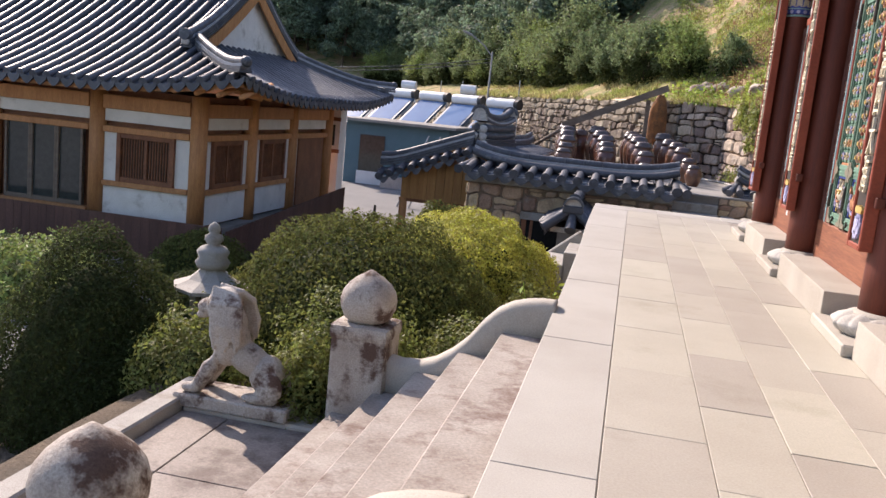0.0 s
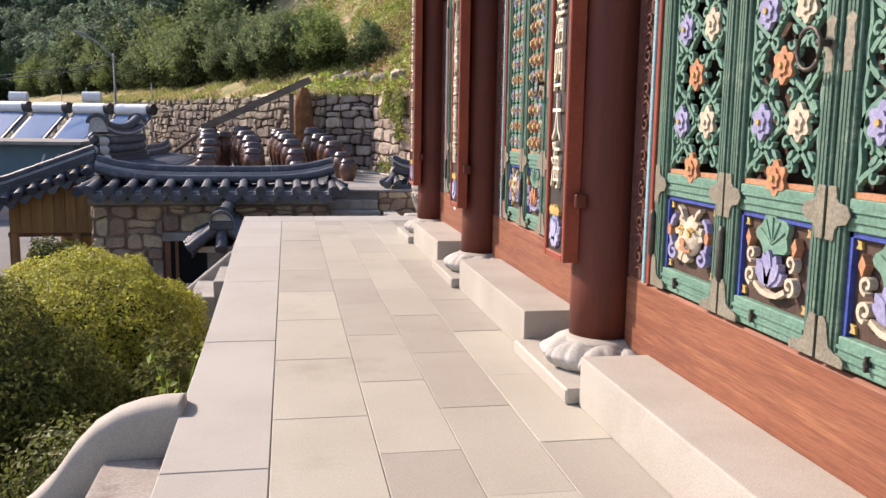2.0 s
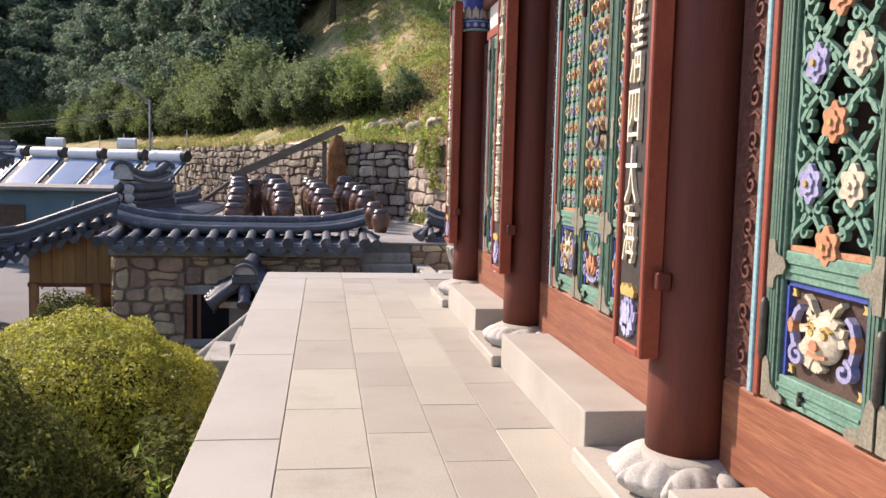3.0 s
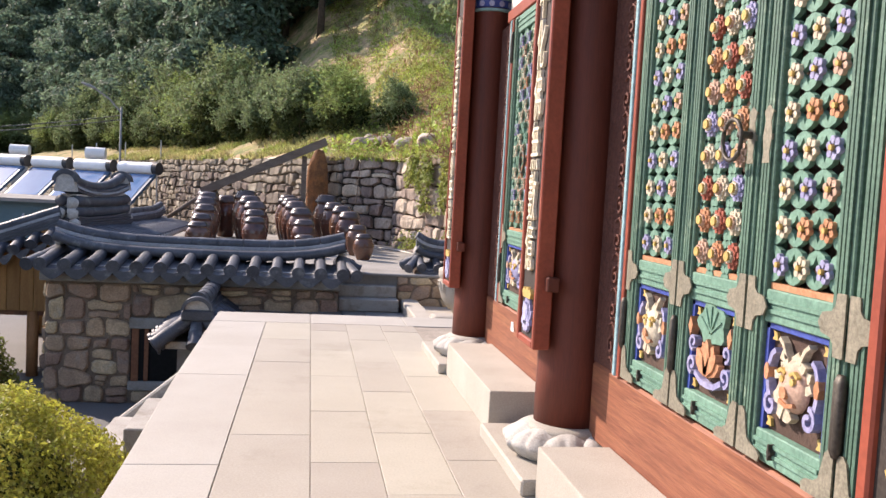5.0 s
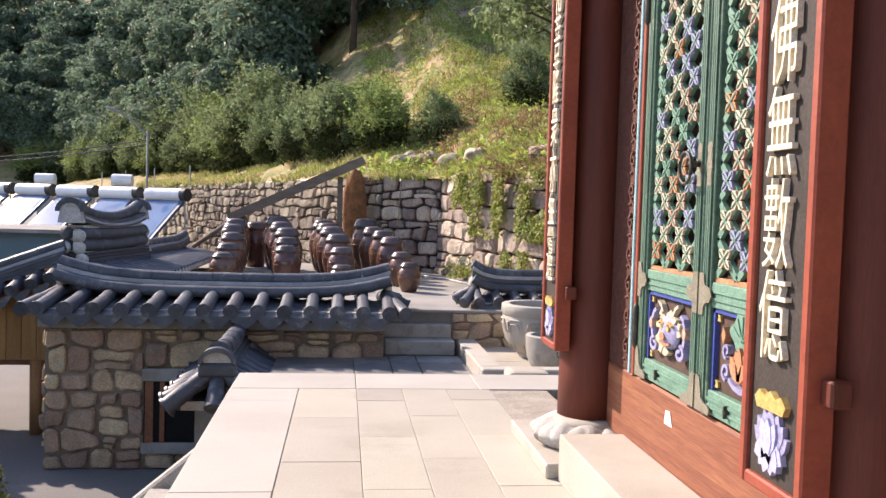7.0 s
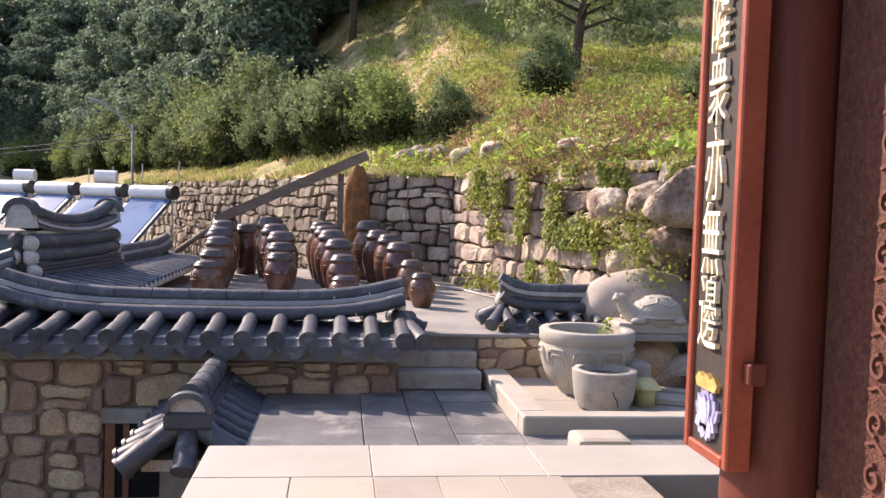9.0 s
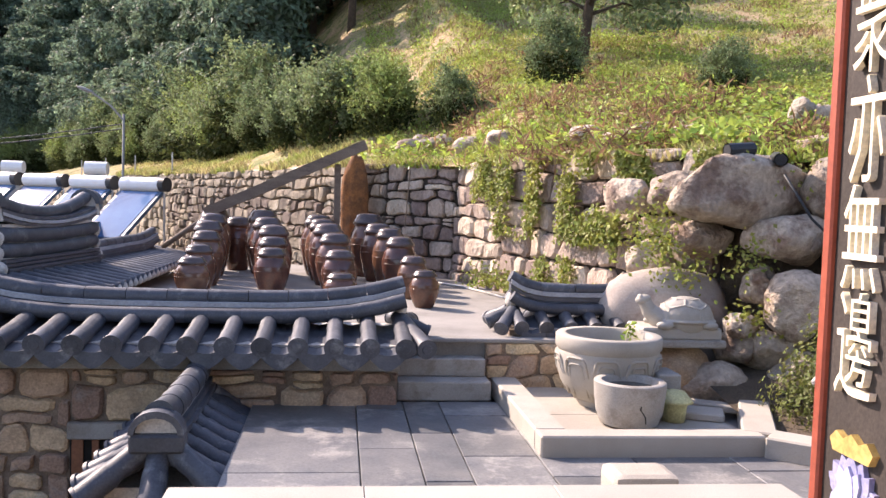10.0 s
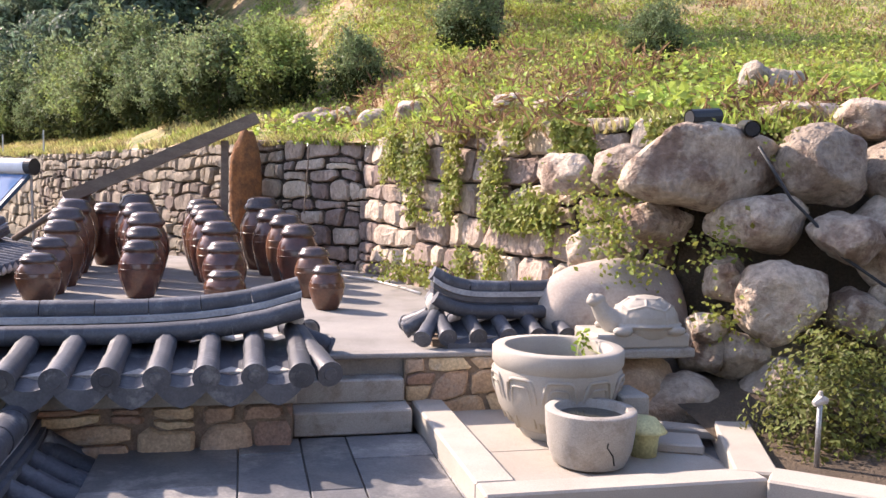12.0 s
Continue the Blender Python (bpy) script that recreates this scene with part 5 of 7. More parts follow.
def small_roof(name, m, L, half, rise, pitch, r, label, lift=0.16, layers=3, lime_ends=True, fan=True, rw=3.0, rr=0.95, foot=False):
    """A tile coping along local x, from 0 to L; eaves at y = -half and half, z = 0."""
    t = thing(name, m, label, "tile roof")
    n = max(2, round(L / pitch))
    p = L / n
    b = BM()
    for s in (-1, 1):
        rows = []
        for i in range(2 * n + 1):
            x = i * p / 2
            dip = -0.035 if i % 2 else 0.0
            rows.append([b.verts.new((x, s * (half + 0.02) * (1 - q), rise * q + dip - 0.02)) for q in (0, 0.33, 0.66, 1)])
        for a, c in zip(rows, rows[1:]):
            for k in range(3):
                b.faces.new((a[k], c[k], c[k + 1], a[k + 1]))
    part("tile_bed", b, M["roof_tile"], t, smooth=False)
    part("roof_core", bx(0.02, L - 0.02, -half * 0.75, half * 0.75, -0.08, rise * 0.05), M["lime"], t)
    for s in (-1, 1):
        for i in range(n + 1):
            x = i * p
            tile_row(t, [(x, s * (half + 0.015), 0.035), (x, s * half * 0.5, 0.035 + rise * 0.47), (x, 0, 0.035 + rise)], r)
        for i in range(n):
            x = (i + 0.5) * p
            drip_tile(t, (x, s * (half - (0.02 if s > 0 else -0.005)), -0.01), (1, 0, 0), p * 0.49)
    if fan:
        for e, x in ((-1, 0), (1, L)):
            for s in (-1, 1):
                tile_row(t, [(x + e * 0.2, s * half * 0.93, 0.02), (x + e * 0.03, s * 0.1, rise + 0.02)], r)
            tile_row(t, [(x + e * 0.27, 0, 0.03), (x, 0, rise + 0.03)], r)
    pts = []
    for k in range(17):
        q = -1 + k / 8
        pts.append((L / 2 + q * (L / 2 + 0.05), 0, rise + 0.02 + lift * abs(q) ** 4))
    ridge(t, pts, r * rw, layers, r * rr, taper=0.45, foot=foot)
    if lime_ends:
        for e, x in ((-1, -0.05), (1, L + 0.05)):
            bb = BM()
            rock(bb, (x - e * 0.03, 0, rise + 0.05 + lift * 0.5), (0.07, 0.1, 0.1), 3 + e, 2, 0.12)
            part("lime_end", bb, M["lime"], t, smooth=True)
    return t


# gate wall of rubble, with its coping
GX0, GX1, GY = -3.34, 0.86, 18.6
gate_wall = tagged(part("wall_gate", bx(GX0, GX1, GY + 0.03, GY + 1.25, ZY - 0.05, -0.2), M["mortar"]), "mortared rubble wall with brown and grey stones", "stone wall", kind="structure")
WX0, WX1, WZ0, WZ1 = -2.14, -1.15, -1.66, -0.88      # window opening, closed by a dark plate
for u0, u1, v0, v1, sd_ in ((GX0, WX0, ZY, -0.23, 21), (WX0 + 0.0, GX1, -0.72, -0.23, 22), (WX0, WX1, ZY, WZ0 - 0.14, 23), (WX1, -0.45, ZY, -0.72, 24)):
    stone_face(gate_wall, M["rubble"], u1 - u0, v1 - v0, 0.38, 0.25, sd_, lambda u, v, w, u0=u0, v0=v0: (u0 + u, GY + 0.03 - w, v0 + v), 0.014, 0.055, round_=0.24)
stone_face(gate_wall, M["rubble"], 1.2, 1.75, 0.32, 0.22, 29, lambda u, v, w: (GX0 - w, GY + 1.24 - u, ZY + v), 0.012, 0.05)
part("lintel", bx(WX0 - 0.02, WX1, GY - 0.045, GY + 0.02, WZ1 + 0.0, -0.72, 0.012), M["granite_cool"], gate_wall)
part("sill", bx(WX0 - 0.02, WX1, GY - 0.05, GY + 0.02, WZ0 - 0.14, WZ0, 0.012), M["granite_cool"], gate_wall)
# flat near-black plate: the shade of a deep opening, given as colour
part("recess", bx(WX0, WX1, GY + 0.0, GY + 0.02, WZ0, WZ1), M["dark_in"], gate_wall)
part("window_frame", bx(WX0 + 0.02, WX0 + 0.12, GY - 0.02, GY, WZ0, WZ1), M["house_dark"], gate_wall)
part("window_frame", bx(WX0 + 0.2, WX0 + 0.26, GY - 0.02, GY, WZ0, WZ1), M["house_dark"], gate_wall)
part("cap_board", bx(GX0 - 0.05, GX1 + 0.02, GY - 0.13, GY + 1.3, -0.205, -0.085, 0.012), M["concrete"], gate_wall)
small_roof("wall_coping", pose(GX0 + 0.02, 19.28, 0.02), GX1 - GX0 + 0.02, 1.0, 0.14, 0.335, 0.083, "dark grey tile coping with a curved ridge on the gate wall", 0.19, 3, rw=6.4, rr=1.0, foot=True)

# low wall with a tile coping that runs towards the platform
low = tagged(part("low_wall", bx(-1.22, -0.78, 16.82, 18.58, ZY, -0.76), M["concrete"]), "low plastered wall below a tile coping", "wall", kind="structure")
small_roof("wall_coping", pose(-0.97, 16.75, -0.74, 0, 0, 90), 1.75, 0.52, 0.3, 0.27, 0.092, "short dark tile coping with a round ridge end", 0.04, 3, rw=3.0, rr=1.2)
b = BM()
out = [(0.19 * math.cos(math.pi * k / 14), 0.17 * math.sin(math.pi * k / 14)) for k in range(15)]
prism(b, out + [(-0.15 * math.cos(math.pi * k / 14), 0.12 * math.sin(math.pi * k / 14)) for k in range(15)], (-0.1, 0.06), lambda u, v, w: (u, w, v))
rt = thing("ridge_end", pose(-0.97, 16.68, -0.29), "dark arched ridge-end tile packed with pale lime", "roof tile")
part("arch_tile", b, M["roof_tile"], rt)
b = BM()
prism(b, [(0.15 * math.cos(math.pi * k / 14), 0.12 * math.sin(math.pi * k / 14)) for k in range(15)], (-0.04, 0.06), lambda u, v, w: (u, w, v))
part("lime_fill", b, M["lime"], rt)
part("base_tile", bx(-0.19, 0.19, -0.09, 0.1, -0.14, -0.002, 0.02), M["roof_tile"], rt)
# side stairs at the platform's corner, with a sloping granite rail
for k in range(6):
    tagged(part("stone_step", bx(-0.52 - 0.3 * (k + 1), -0.5 - 0.3 * k + 0.02, 13.1, 14.2, ZY, -0.62 - 0.19 * k, 0.012), M["granite_cool"]), "grey granite step of the side stairs", "stone step", "steps of the side stairs")
b = bx(-1.75, 0, -0.08, 0.08, -0.09, 0.09, 0.02)
gr = tagged(part("sloping_rail", b, M["granite_cool"]), "sloping grey granite rail of the side stairs", "stair rail")
gr.matrix_world = pose(-0.62, 14.3, -0.5, 0, -40, 0)

# small tiled wall behind the basins
tagged(part("wall_small", bx(2.1, 3.5, 19.45, 19.95, -0.02, 0.06), M["mortar"]), "low wall under a short tile coping", "wall", kind="structure")
small_roof("wall_coping", pose(2.2, 19.75, 0.08), 1.35, 0.42, 0.14, 0.27, 0.07, "short dark tile coping with pale lime ends", 0.14, 4, rw=5.0, foot=True)


def paljak(name, x0, x1, y0, y1, ez, rz, g, pitch, r, lift, label, category, right=True, stack=5, tip=0.14):
    """A hipped roof with a small gable; the ridge runs along x."""
    t = thing(name, pose(0, 0, 0), label, category)
    half, ym = (y1 - y0) / 2, (y0 + y1) / 2

    def prof(d):
        s = d / half
        return ez + (rz - ez) * (0.66 * s + 0.34 * s * s)

    def lf(x, y, d):
        c = min(abs(x - x0), abs(x - x1))
        e = min(abs(y - y0), abs(y - y1))
        return lift * max(0.0, 1 - max(c, e) / 3.2) ** 2 * max(0.0, 1 - d / half)

    def P(x, y, d):
        return (x, y, prof(d) + lf(x, y, d))
    beds = []
    lines = []
    n = round((x1 - x0) / pitch)
    for s in (0, 1):
        ls = []
        for i in range(n + 1):
            x = x0 + (x1 - x0) * i / n
            c = min(x - x0, x1 - x)
            dm = half if c >= g else c
            ls.append([P(x, (y0 + d) if s == 0 else (y1 - d), d) for d in [dm * k / 6 for k in range(7)]])
        lines.append(ls)
    m = round((y1 - y0) / pitch)
    for s in ((1,) if right else (0, 1)):
        ls = []
        for i in range(m + 1):
            y = y0 + (y1 - y0) * i / m
            c = min(y - y0, y1 - y)
            dm = min(g + 0.02, c)
            ls.append([P((x1 - d) if s else (x0 + d), y, d) for d in [dm * k / 6 for k in range(7)]])
        lines.append(ls)
    b = BM()
    for ls in lines:
        for a, c in zip(ls, ls[1:]):
            va = [b.verts.new((p[0], p[1], p[2] - 0.015)) for p in a]
            mid = [b.verts.new(((p[0] + q[0]) / 2, (p[1] + q[1]) / 2, (p[2] + q[2]) / 2 - 0.055)) for p, q in zip(a, c)]
            vc = [b.verts.new((p[0], p[1], p[2] - 0.015)) for p in c]
            for u, v in ((va, mid), (mid, vc)):
                for k in range(6):
                    b.faces.new((u[k], v[k], v[k + 1], u[k + 1]))
    bmesh.ops.remove_doubles(b, verts=b.verts, dist=0.0005)
    part("tile_bed", b, M["roof_tile"], t)
    for ls in lines:
        for i, a in enumerate(ls):
            if (Vector(a[0]) - Vector(a[-1])).length > 0.1:
                tile_row(t, [(p[0], p[1], p[2] + 0.02) for p in a], r)
            if i + 1 < len(ls):
                c = ls[i + 1]
                u = Vector(c[0]) - Vector(a[0])
                drip_tile(t, ((Vector(a[0]) + Vector(c[0])) / 2), u, pitch * 0.46)
    # eave board and soffit
    b = BM()
    for (xa, ya), (xb, yb) in zip(((x0, y0), (x1, y0), (x1, y1), (x0, y1)), ((x1, y0), (x1, y1), (x0, y1), (x0, y0))):
        for k in range(12):
            q = []
            for s in (k / 12, (k + 1) / 12):
                x, y = xa + (xb - xa) * s, ya + (yb - ya) * s
                z = ez + lf(x, y, 0) - 0.09
                xi, yi = x + (0.06 if x == x0 else -0.06 if x == x1 else 0), y + (0.06 if y == y0 else -0.06 if y == y1 else 0)
                cx_, cy_ = max(x0 + 1.3, min(x1 - 1.3, x)), max(y0 + 1.3, min(y1 - 1.3, y))
                q.append(((xi, yi, z), (xi, yi, z - 0.07), (cx_, cy_, ez + 0.28)))
            for j in range(2):
                f = [b.verts.new(v) for v in (q[0][j], q[1][j], q[1][j + 1], q[0][j + 1])]
                b.faces.new(f)
    bmesh.ops.remove_doubles(b, verts=b.verts, dist=0.0005)
    part("soffit", b, M["house_wood"], t)
    # ridges
    e = [(x0 + g + 0.05) + (x1 - x0 - 2 * g - 0.1) * k / 10 for k in range(11)]
    ridge(t, [(x, ym, rz + 0.0 + tip * abs((x - (x0 + x1) / 2) / ((x1 - x0) / 2 - g)) ** 4) for x in e], 0.34, stack, 0.09)
    for xe, sg in ((e[0], -1), (e[-1], 1)):
        bb = BM()
        zt = rz + tip + stack * 0.054
        prism(bb, [(0.2 * math.cos(math.pi * k / 12), 0.2 * math.sin(math.pi * k / 12)) for k in range(13)] + [(-0.15 * math.cos(math.pi * k / 12), 0.14 * math.sin(math.pi * k / 12)) for k in range(13)], (-0.08, 0.08), lambda u, v, w: (xe + sg * 0.05 + w, ym + u, zt - 0.02 + v))
        part("ridge_end", bb, M["roof_tile"], t)
        bb = BM()
        prism(bb, [(0.15 * math.cos(math.pi * k / 12), 0.14 * math.sin(math.pi * k / 12)) for k in range(13)] + [(-0.17, -0.1), (0.17, -0.1)], (-0.05, 0.05), lambda u, v, w: (xe + sg * 0.05 + w, ym + u, zt - 0.02 + v))
        part("lime_end", bb, M["lime"], t)
    for xs_, sgn in ((x1, -1),) if right else ((x1, -1), (x0, 1)):
        xg = xs_ + sgn * g
        for ya, sy in ((y0, 1), (y1, -1)):
            pts = [P(xg - sgn * 0.05, ya + sy * d, d) for d in [g * 0.8 + (half - g * 0.8) * k / 6 for k in range(7)]]
            pts = [(p[0], p[1], p[2] + (0.07 if k == 0 else 0.02 if k == 1 else 0)) for k, p in enumerate(pts)]
            a, _ = ridge(t, pts, 0.24, 4, 0.08)
            bb = BM()
            q = Vector(a)
            lathe(bb, [(0.11, -0.07), (0.12, 0.0), (0.11, 0.08)], 14)
            o = part("ridge_end", bb, M["roof_tile"], t)
            o.matrix_local = Matrix.Translation(q + Vector((0, -sy * 0.02, 0))) @ pose(0, 0, 0, 90)
            bb = BM()
            rock(bb, (q.x, q.y - sy * 0.03, q.z - 0.13), (0.09, 0.05, 0.08), 2, 2, 0.1)
            part("lime_end", bb, M["lime"], t, smooth=True)
            hp = []
            for k in range(7):
                d = g * (1 - k / 6)
                x, y = xs_ + sgn * d, ya + sy * d
                p = P(x, y, d)
                hp.append((p[0], p[1], p[2] + (0.08 if k == 6 else 0.03 if k == 5 else 0)))
            a2, e2 = ridge(t, hp, 0.22, 3, 0.075)
            bb = BM()
            rock(bb, e2, (0.1, 0.1, 0.1), 5, 2, 0.08)
            part("ridge_end", bb, M["roof_tile"], t, smooth=True)
        # gable
        zb = prof(g) - 0.02
        gx = xg - sgn * 0.0
        bb = BM()
        prism(bb, [(y0 + g + 0.15, zb + 0.05), (y1 - g - 0.15, zb + 0.05), (ym, rz - 0.1)], (gx, gx + sgn * 0.1), lambda u, v, w: (w, u, v))
        part("gable", bb, M["plaster"], t, "cream plastered gable")
        for sy in (-1, 1):
            bb = BM()
            rows = []
            for k in range(7):
                d = g * 0.9 + (half - g * 0.9) * k / 6
                y = ym + sy * (half - d)
                z = prof(d)
                rows.append([bb.verts.new(v) for v in ((gx - sgn * 0.13, y, z - 0.03), (gx - sgn * 0.17, y, z - 0.03), (gx - sgn * 0.17, y, z - 0.3), (gx - sgn * 0.13, y, z - 0.3))])
            for a_, c_ in zip(rows, rows[1:]):
                for k in range(4):
                    bb.faces.new((a_[k], c_[k], c_[(k + 1) % 4], a_[(k + 1) % 4]))
            part("bargeboard", bb, M["house_wood"], t)
    return t


# ---- jars ----
def jar_mesh(sq):
    b = BM()
    lathe(b, [(0.29, 0.0), (0.31, 0.02), (0.4, 0.2), (0.475, 0.42), (0.5, 0.58), (0.49, 0.7), (0.45, 0.82), (0.385, 0.91), (0.36, 0.94), (0.375, 0.965), (0.38, 0.985), (0.35, 0.99)], 28)
    for z, r in ((0.72, 0.492), (0.6, 0.505)):
        pts = [(r * math.cos(a), r * math.sin(a), z) for a in [2 * math.pi * k / 28 for k in range(29)]]
        tube(b, pts, 0.008, 5, cap=False)
    return b


def lid_mesh():
    b = BM()
    lathe(b, [(0.4, 0.975), (0.415, 0.99), (0.41, 1.03), (0.37, 1.07), (0.355, 1.08), (0.34, 1.12), (0.3, 1.16), (0.2, 1.185), (0.1, 1.19)], 28)
    return b


def jar(x, y, d, h):
    t = thing("onggi_jar", pose(x, y, ZU), "glazed dark brown earthenware jar with a lid", "jar", "jars on the terrace")
    o = part("body", jar_mesh(0), M["jar"], t, smooth=True)
    q = part("lid", lid_mesh(), M["jar_lid"], t, "flat domed brown lid", smooth=True)
    o.data.transform(Matrix.Diagonal((d, d, h / 1.19, 1)))
    q.data.transform(Matrix.Diagonal((d, d, h / 1.19, 1)))
    return t


JARS = [(1.40, 21.75, 0.40, 0.50), (1.33, 22.75, 0.46, 0.62), (1.2, 23.7, 0.56, 0.85), (1.08, 24.5, 0.56, 0.95), (0.92, 25.3, 0.6, 1.0), (0.78, 26.2, 0.68, 1.15),
        (0.3, 21.95, 0.46, 0.42), (0.28, 22.75, 0.52, 0.68), (0.2, 23.6, 0.58, 0.88), (0.08, 24.4, 0.6, 1.0), (-0.02, 25.2, 0.6, 1.05), (-0.12, 26.1, 0.62, 1.1),
        (-0.68, 22.85, 0.5, 0.68), (-0.72, 23.6, 0.54, 0.8), (-0.78, 24.4, 0.6, 0.95), (-0.95, 25.3, 0.62, 1.05), (-1.1, 26.2, 0.66, 1.15),
        (-1.72, 22.5, 0.48, 0.55), (-1.74, 23.2, 0.5, 0.68), (-1.76, 24.0, 0.54, 0.85), (-1.85, 24.8, 0.58, 0.98), (-1.9, 25.6, 0.6, 1.08), (-2.0, 26.5, 0.62, 1.18), (-1.62, 26.9, 0.6, 1.0)]
for q in JARS:
    jar(*q)


# ---- retaining wall, boulders, basins ----
def wall_run(k, su, sv, z0, z1, seed, depth, limit=300, m="wall_stone"):
    (xa, ya), (xb, yb) = WALL[k], WALL[k + 1]
    L_ = math.hypot(xb - xa, yb - ya)
    d = Vector(((xb - xa) / L_, (yb - ya) / L_, 0))
    n = Vector((d.y, -d.x, 0))
    a = Vector((xa, ya, 0))

    def to(u, v, w):
        return a + d * u + n * (w - 0.12 * (v / 2.0)) + Vector((0, 0, z0 + v))
    b = BM()
    prism(b, [(0, 0), (L_, 0), (L_, z1 - z0 - 0.06), (0, z1 - z0 - 0.06)], (-0.9, -0.02), lambda u, v, w: to(u, v, w))
    o = tagged(part("wall_retaining", b, M["wall_gap"]), "dry stone retaining wall of rough brown granite blocks", "stone wall", kind="structure")
    stone_face(o, M[m], L_, z1 - z0 + 0.05, su, sv, seed, to, 0.016, depth, None, limit, 0.2)


wall_run(0, 0.55, 0.36, -0.6, 2.0, 60, 0.1, 0, "wall_shaded")
wall_run(1, 0.42, 0.27, -0.6, 2.0, 61, 0.14, 300, "wall_shaded")
wall_run(2, 0.36, 0.24, -0.1, 2.05, 62, 0.09, 300, "wall_shaded")
wall_run(3, 0.38, 0.25, -0.1, 2.05, 63, 0.09)
wall_run(4, 0.44, 0.29, -0.1, 2.08, 64, 0.1)
wall_run(5, 0.56, 0.38, -0.1, 2.1, 65, 0.1)
wall_run(6, 0.6, 0.42, -0.1, 2.1, 66, 0.1)

# bank of soil behind the boulders
b = BM()
rows = []
for i in range(30):
    x = 4.1 + i * 0.35
    y = wall_line(x)
    rows.append([b.verts.new((x, y - 0.35 + 0.75 * q + 0.12 * noise.noise(Vector((x, q * 3, 5))), -0.7 + 2.8 * q)) for q in (0, 0.2, 0.4, 0.6, 0.8, 1.0)])
for r, s in zip(rows, rows[1:]):
    for k in range(5):
        b.faces.new((r[k], s[k], s[k + 1], r[k + 1]))
tagged(part("bank", b, M["soil"], smooth=True), "steep earth bank behind the boulders", "earth bank", kind="structure")

BOULDERS = [(4.57, 19.45, 1.64, 0.78, 0.5, 0.42, 11), (5.49, 19.0, 1.64, 0.44, 0.42, 0.37, 2), (5.05, 19.15, 1.12, 0.46, 0.42, 0.3, 3), (5.03, 18.75, 0.46, 0.42, 0.36, 0.38, 4), (5.5, 18.6, 1.05, 0.3, 0.3, 0.24, 5),
            (4.3, 19.75, 1.1, 0.36, 0.3, 0.25, 6), (6.45, 21.6, 2.78, 0.18, 0.2, 0.19, 7), (6.78, 21.5, 2.68, 0.26, 0.25, 0.24, 8), (4.08, 18.75, -0.38, 0.4, 0.3, 0.27, 9), (4.72, 18.95, -0.02, 0.32, 0.3, 0.25, 10),
            (6.0, 20.0, 2.16, 0.55, 0.4, 0.18, 12), (6.2, 19.3, 2.12, 0.32, 0.35, 0.2, 13), (4.78, 19.25, 0.62, 0.2, 0.25, 0.24, 14), (5.58, 18.55, 0.4, 0.22, 0.25, 0.24, 15), (6.05, 18.7, 1.0, 0.4, 0.4, 0.4, 16),
            (4.42, 19.0, -0.02, 0.2, 0.22, 0.2, 17), (4.45, 18.98, 0.22, 0.2, 0.2, 0.14, 18), (6.1, 18.5, 0.35, 0.36, 0.35, 0.35, 19), (6.25, 18.8, 1.65, 0.36, 0.4, 0.36, 20), (4.1, 20.1, 1.62, 0.34, 0.3, 0.24, 21), (3.75, 20.55, 1.55, 0.36, 0.3, 0.24, 22),
            (5.0, 18.6, -0.25, 0.35, 0.35, 0.25, 23), (6.75, 18.6, 1.1, 0.45, 0.4, 0.45, 24), (6.9, 18.4, 0.3, 0.45, 0.4, 0.4, 25), (3.9, 20.2, 0.75, 0.34, 0.3, 0.26, 26)]
for x, y, z, a, c, d, s in BOULDERS:
    b = BM()
    rock(b, (0, 0, 0), (a * 1.02, c * 1.06, d * 1.03), s, 4, 0.1, 0.74)
    o = part("boulder", b, M["boulder"], smooth=True)
    o.matrix_world = pose(x, y, z, 0, 0, s * 37 % 30 - 15)
    tagged(o, "large rounded granite boulder set into the bank", "boulder", "boulders in the bank")
b = BM()
rock(b, (0, 0, 0), (0.8, 0.42, 0.5), 31, 4, 0.04, 0.86)
o = tagged(part("carved_stone", b, M["stone_smooth"], smooth=True), "smooth grey rounded stone behind the turtle", "stone")
o.matrix_world = pose(3.92, 19.7, 0.26)

# big lotus basin
bs_ = thing("stone_basin", pose(2.85, 18.38, -0.485) @ Matrix.Diagonal((0.95, 0.95, 0.96, 1)), "large granite water basin carved with lotus petals", "stone basin")
b = BM()
lathe(b, [(0.27, 0.0), (0.3, 0.04), (0.3, 0.07), (0.38, 0.12), (0.47, 0.25), (0.51, 0.4), (0.52, 0.52), (0.505, 0.56), (0.53, 0.6), (0.53, 0.7), (0.515, 0.715), (0.43, 0.715), (0.415, 0.69), (0.4, 0.5), (0.3, 0.45), (0.02, 0.44)], 64)
creased(part("bowl", b, M["granite"], bs_, smooth=True))
for k in range(10):
    a0 = 2 * math.pi * k / 10
    b = BM()
    for o_, rr in ((0.0, 0.014), (0.32, 0.009)):
        pts = []
        for j in range(15):
            q = -1 + j / 7
            a = a0 + q * 0.3 * (1 - o_)
            z = 0.1 + o_ * 0.1 + (0.42 - o_ * 0.28) * max(0.0, 1 - abs(q) ** 7)
            R = 0.37 + 0.155 * min(1, max(0, (z - 0.1) / 0.36)) ** 0.6
            pts.append((R * math.cos(a), R * math.sin(a), z))
        tube(b, pts, rr, 6)
    part("petal", b, M["granite"], bs_, smooth=True)
b = BM()
lathe(b, [(0.0, 0.5), (0.4, 0.505)], 32)
part("water", b, M["water"], bs_, "dark still water")

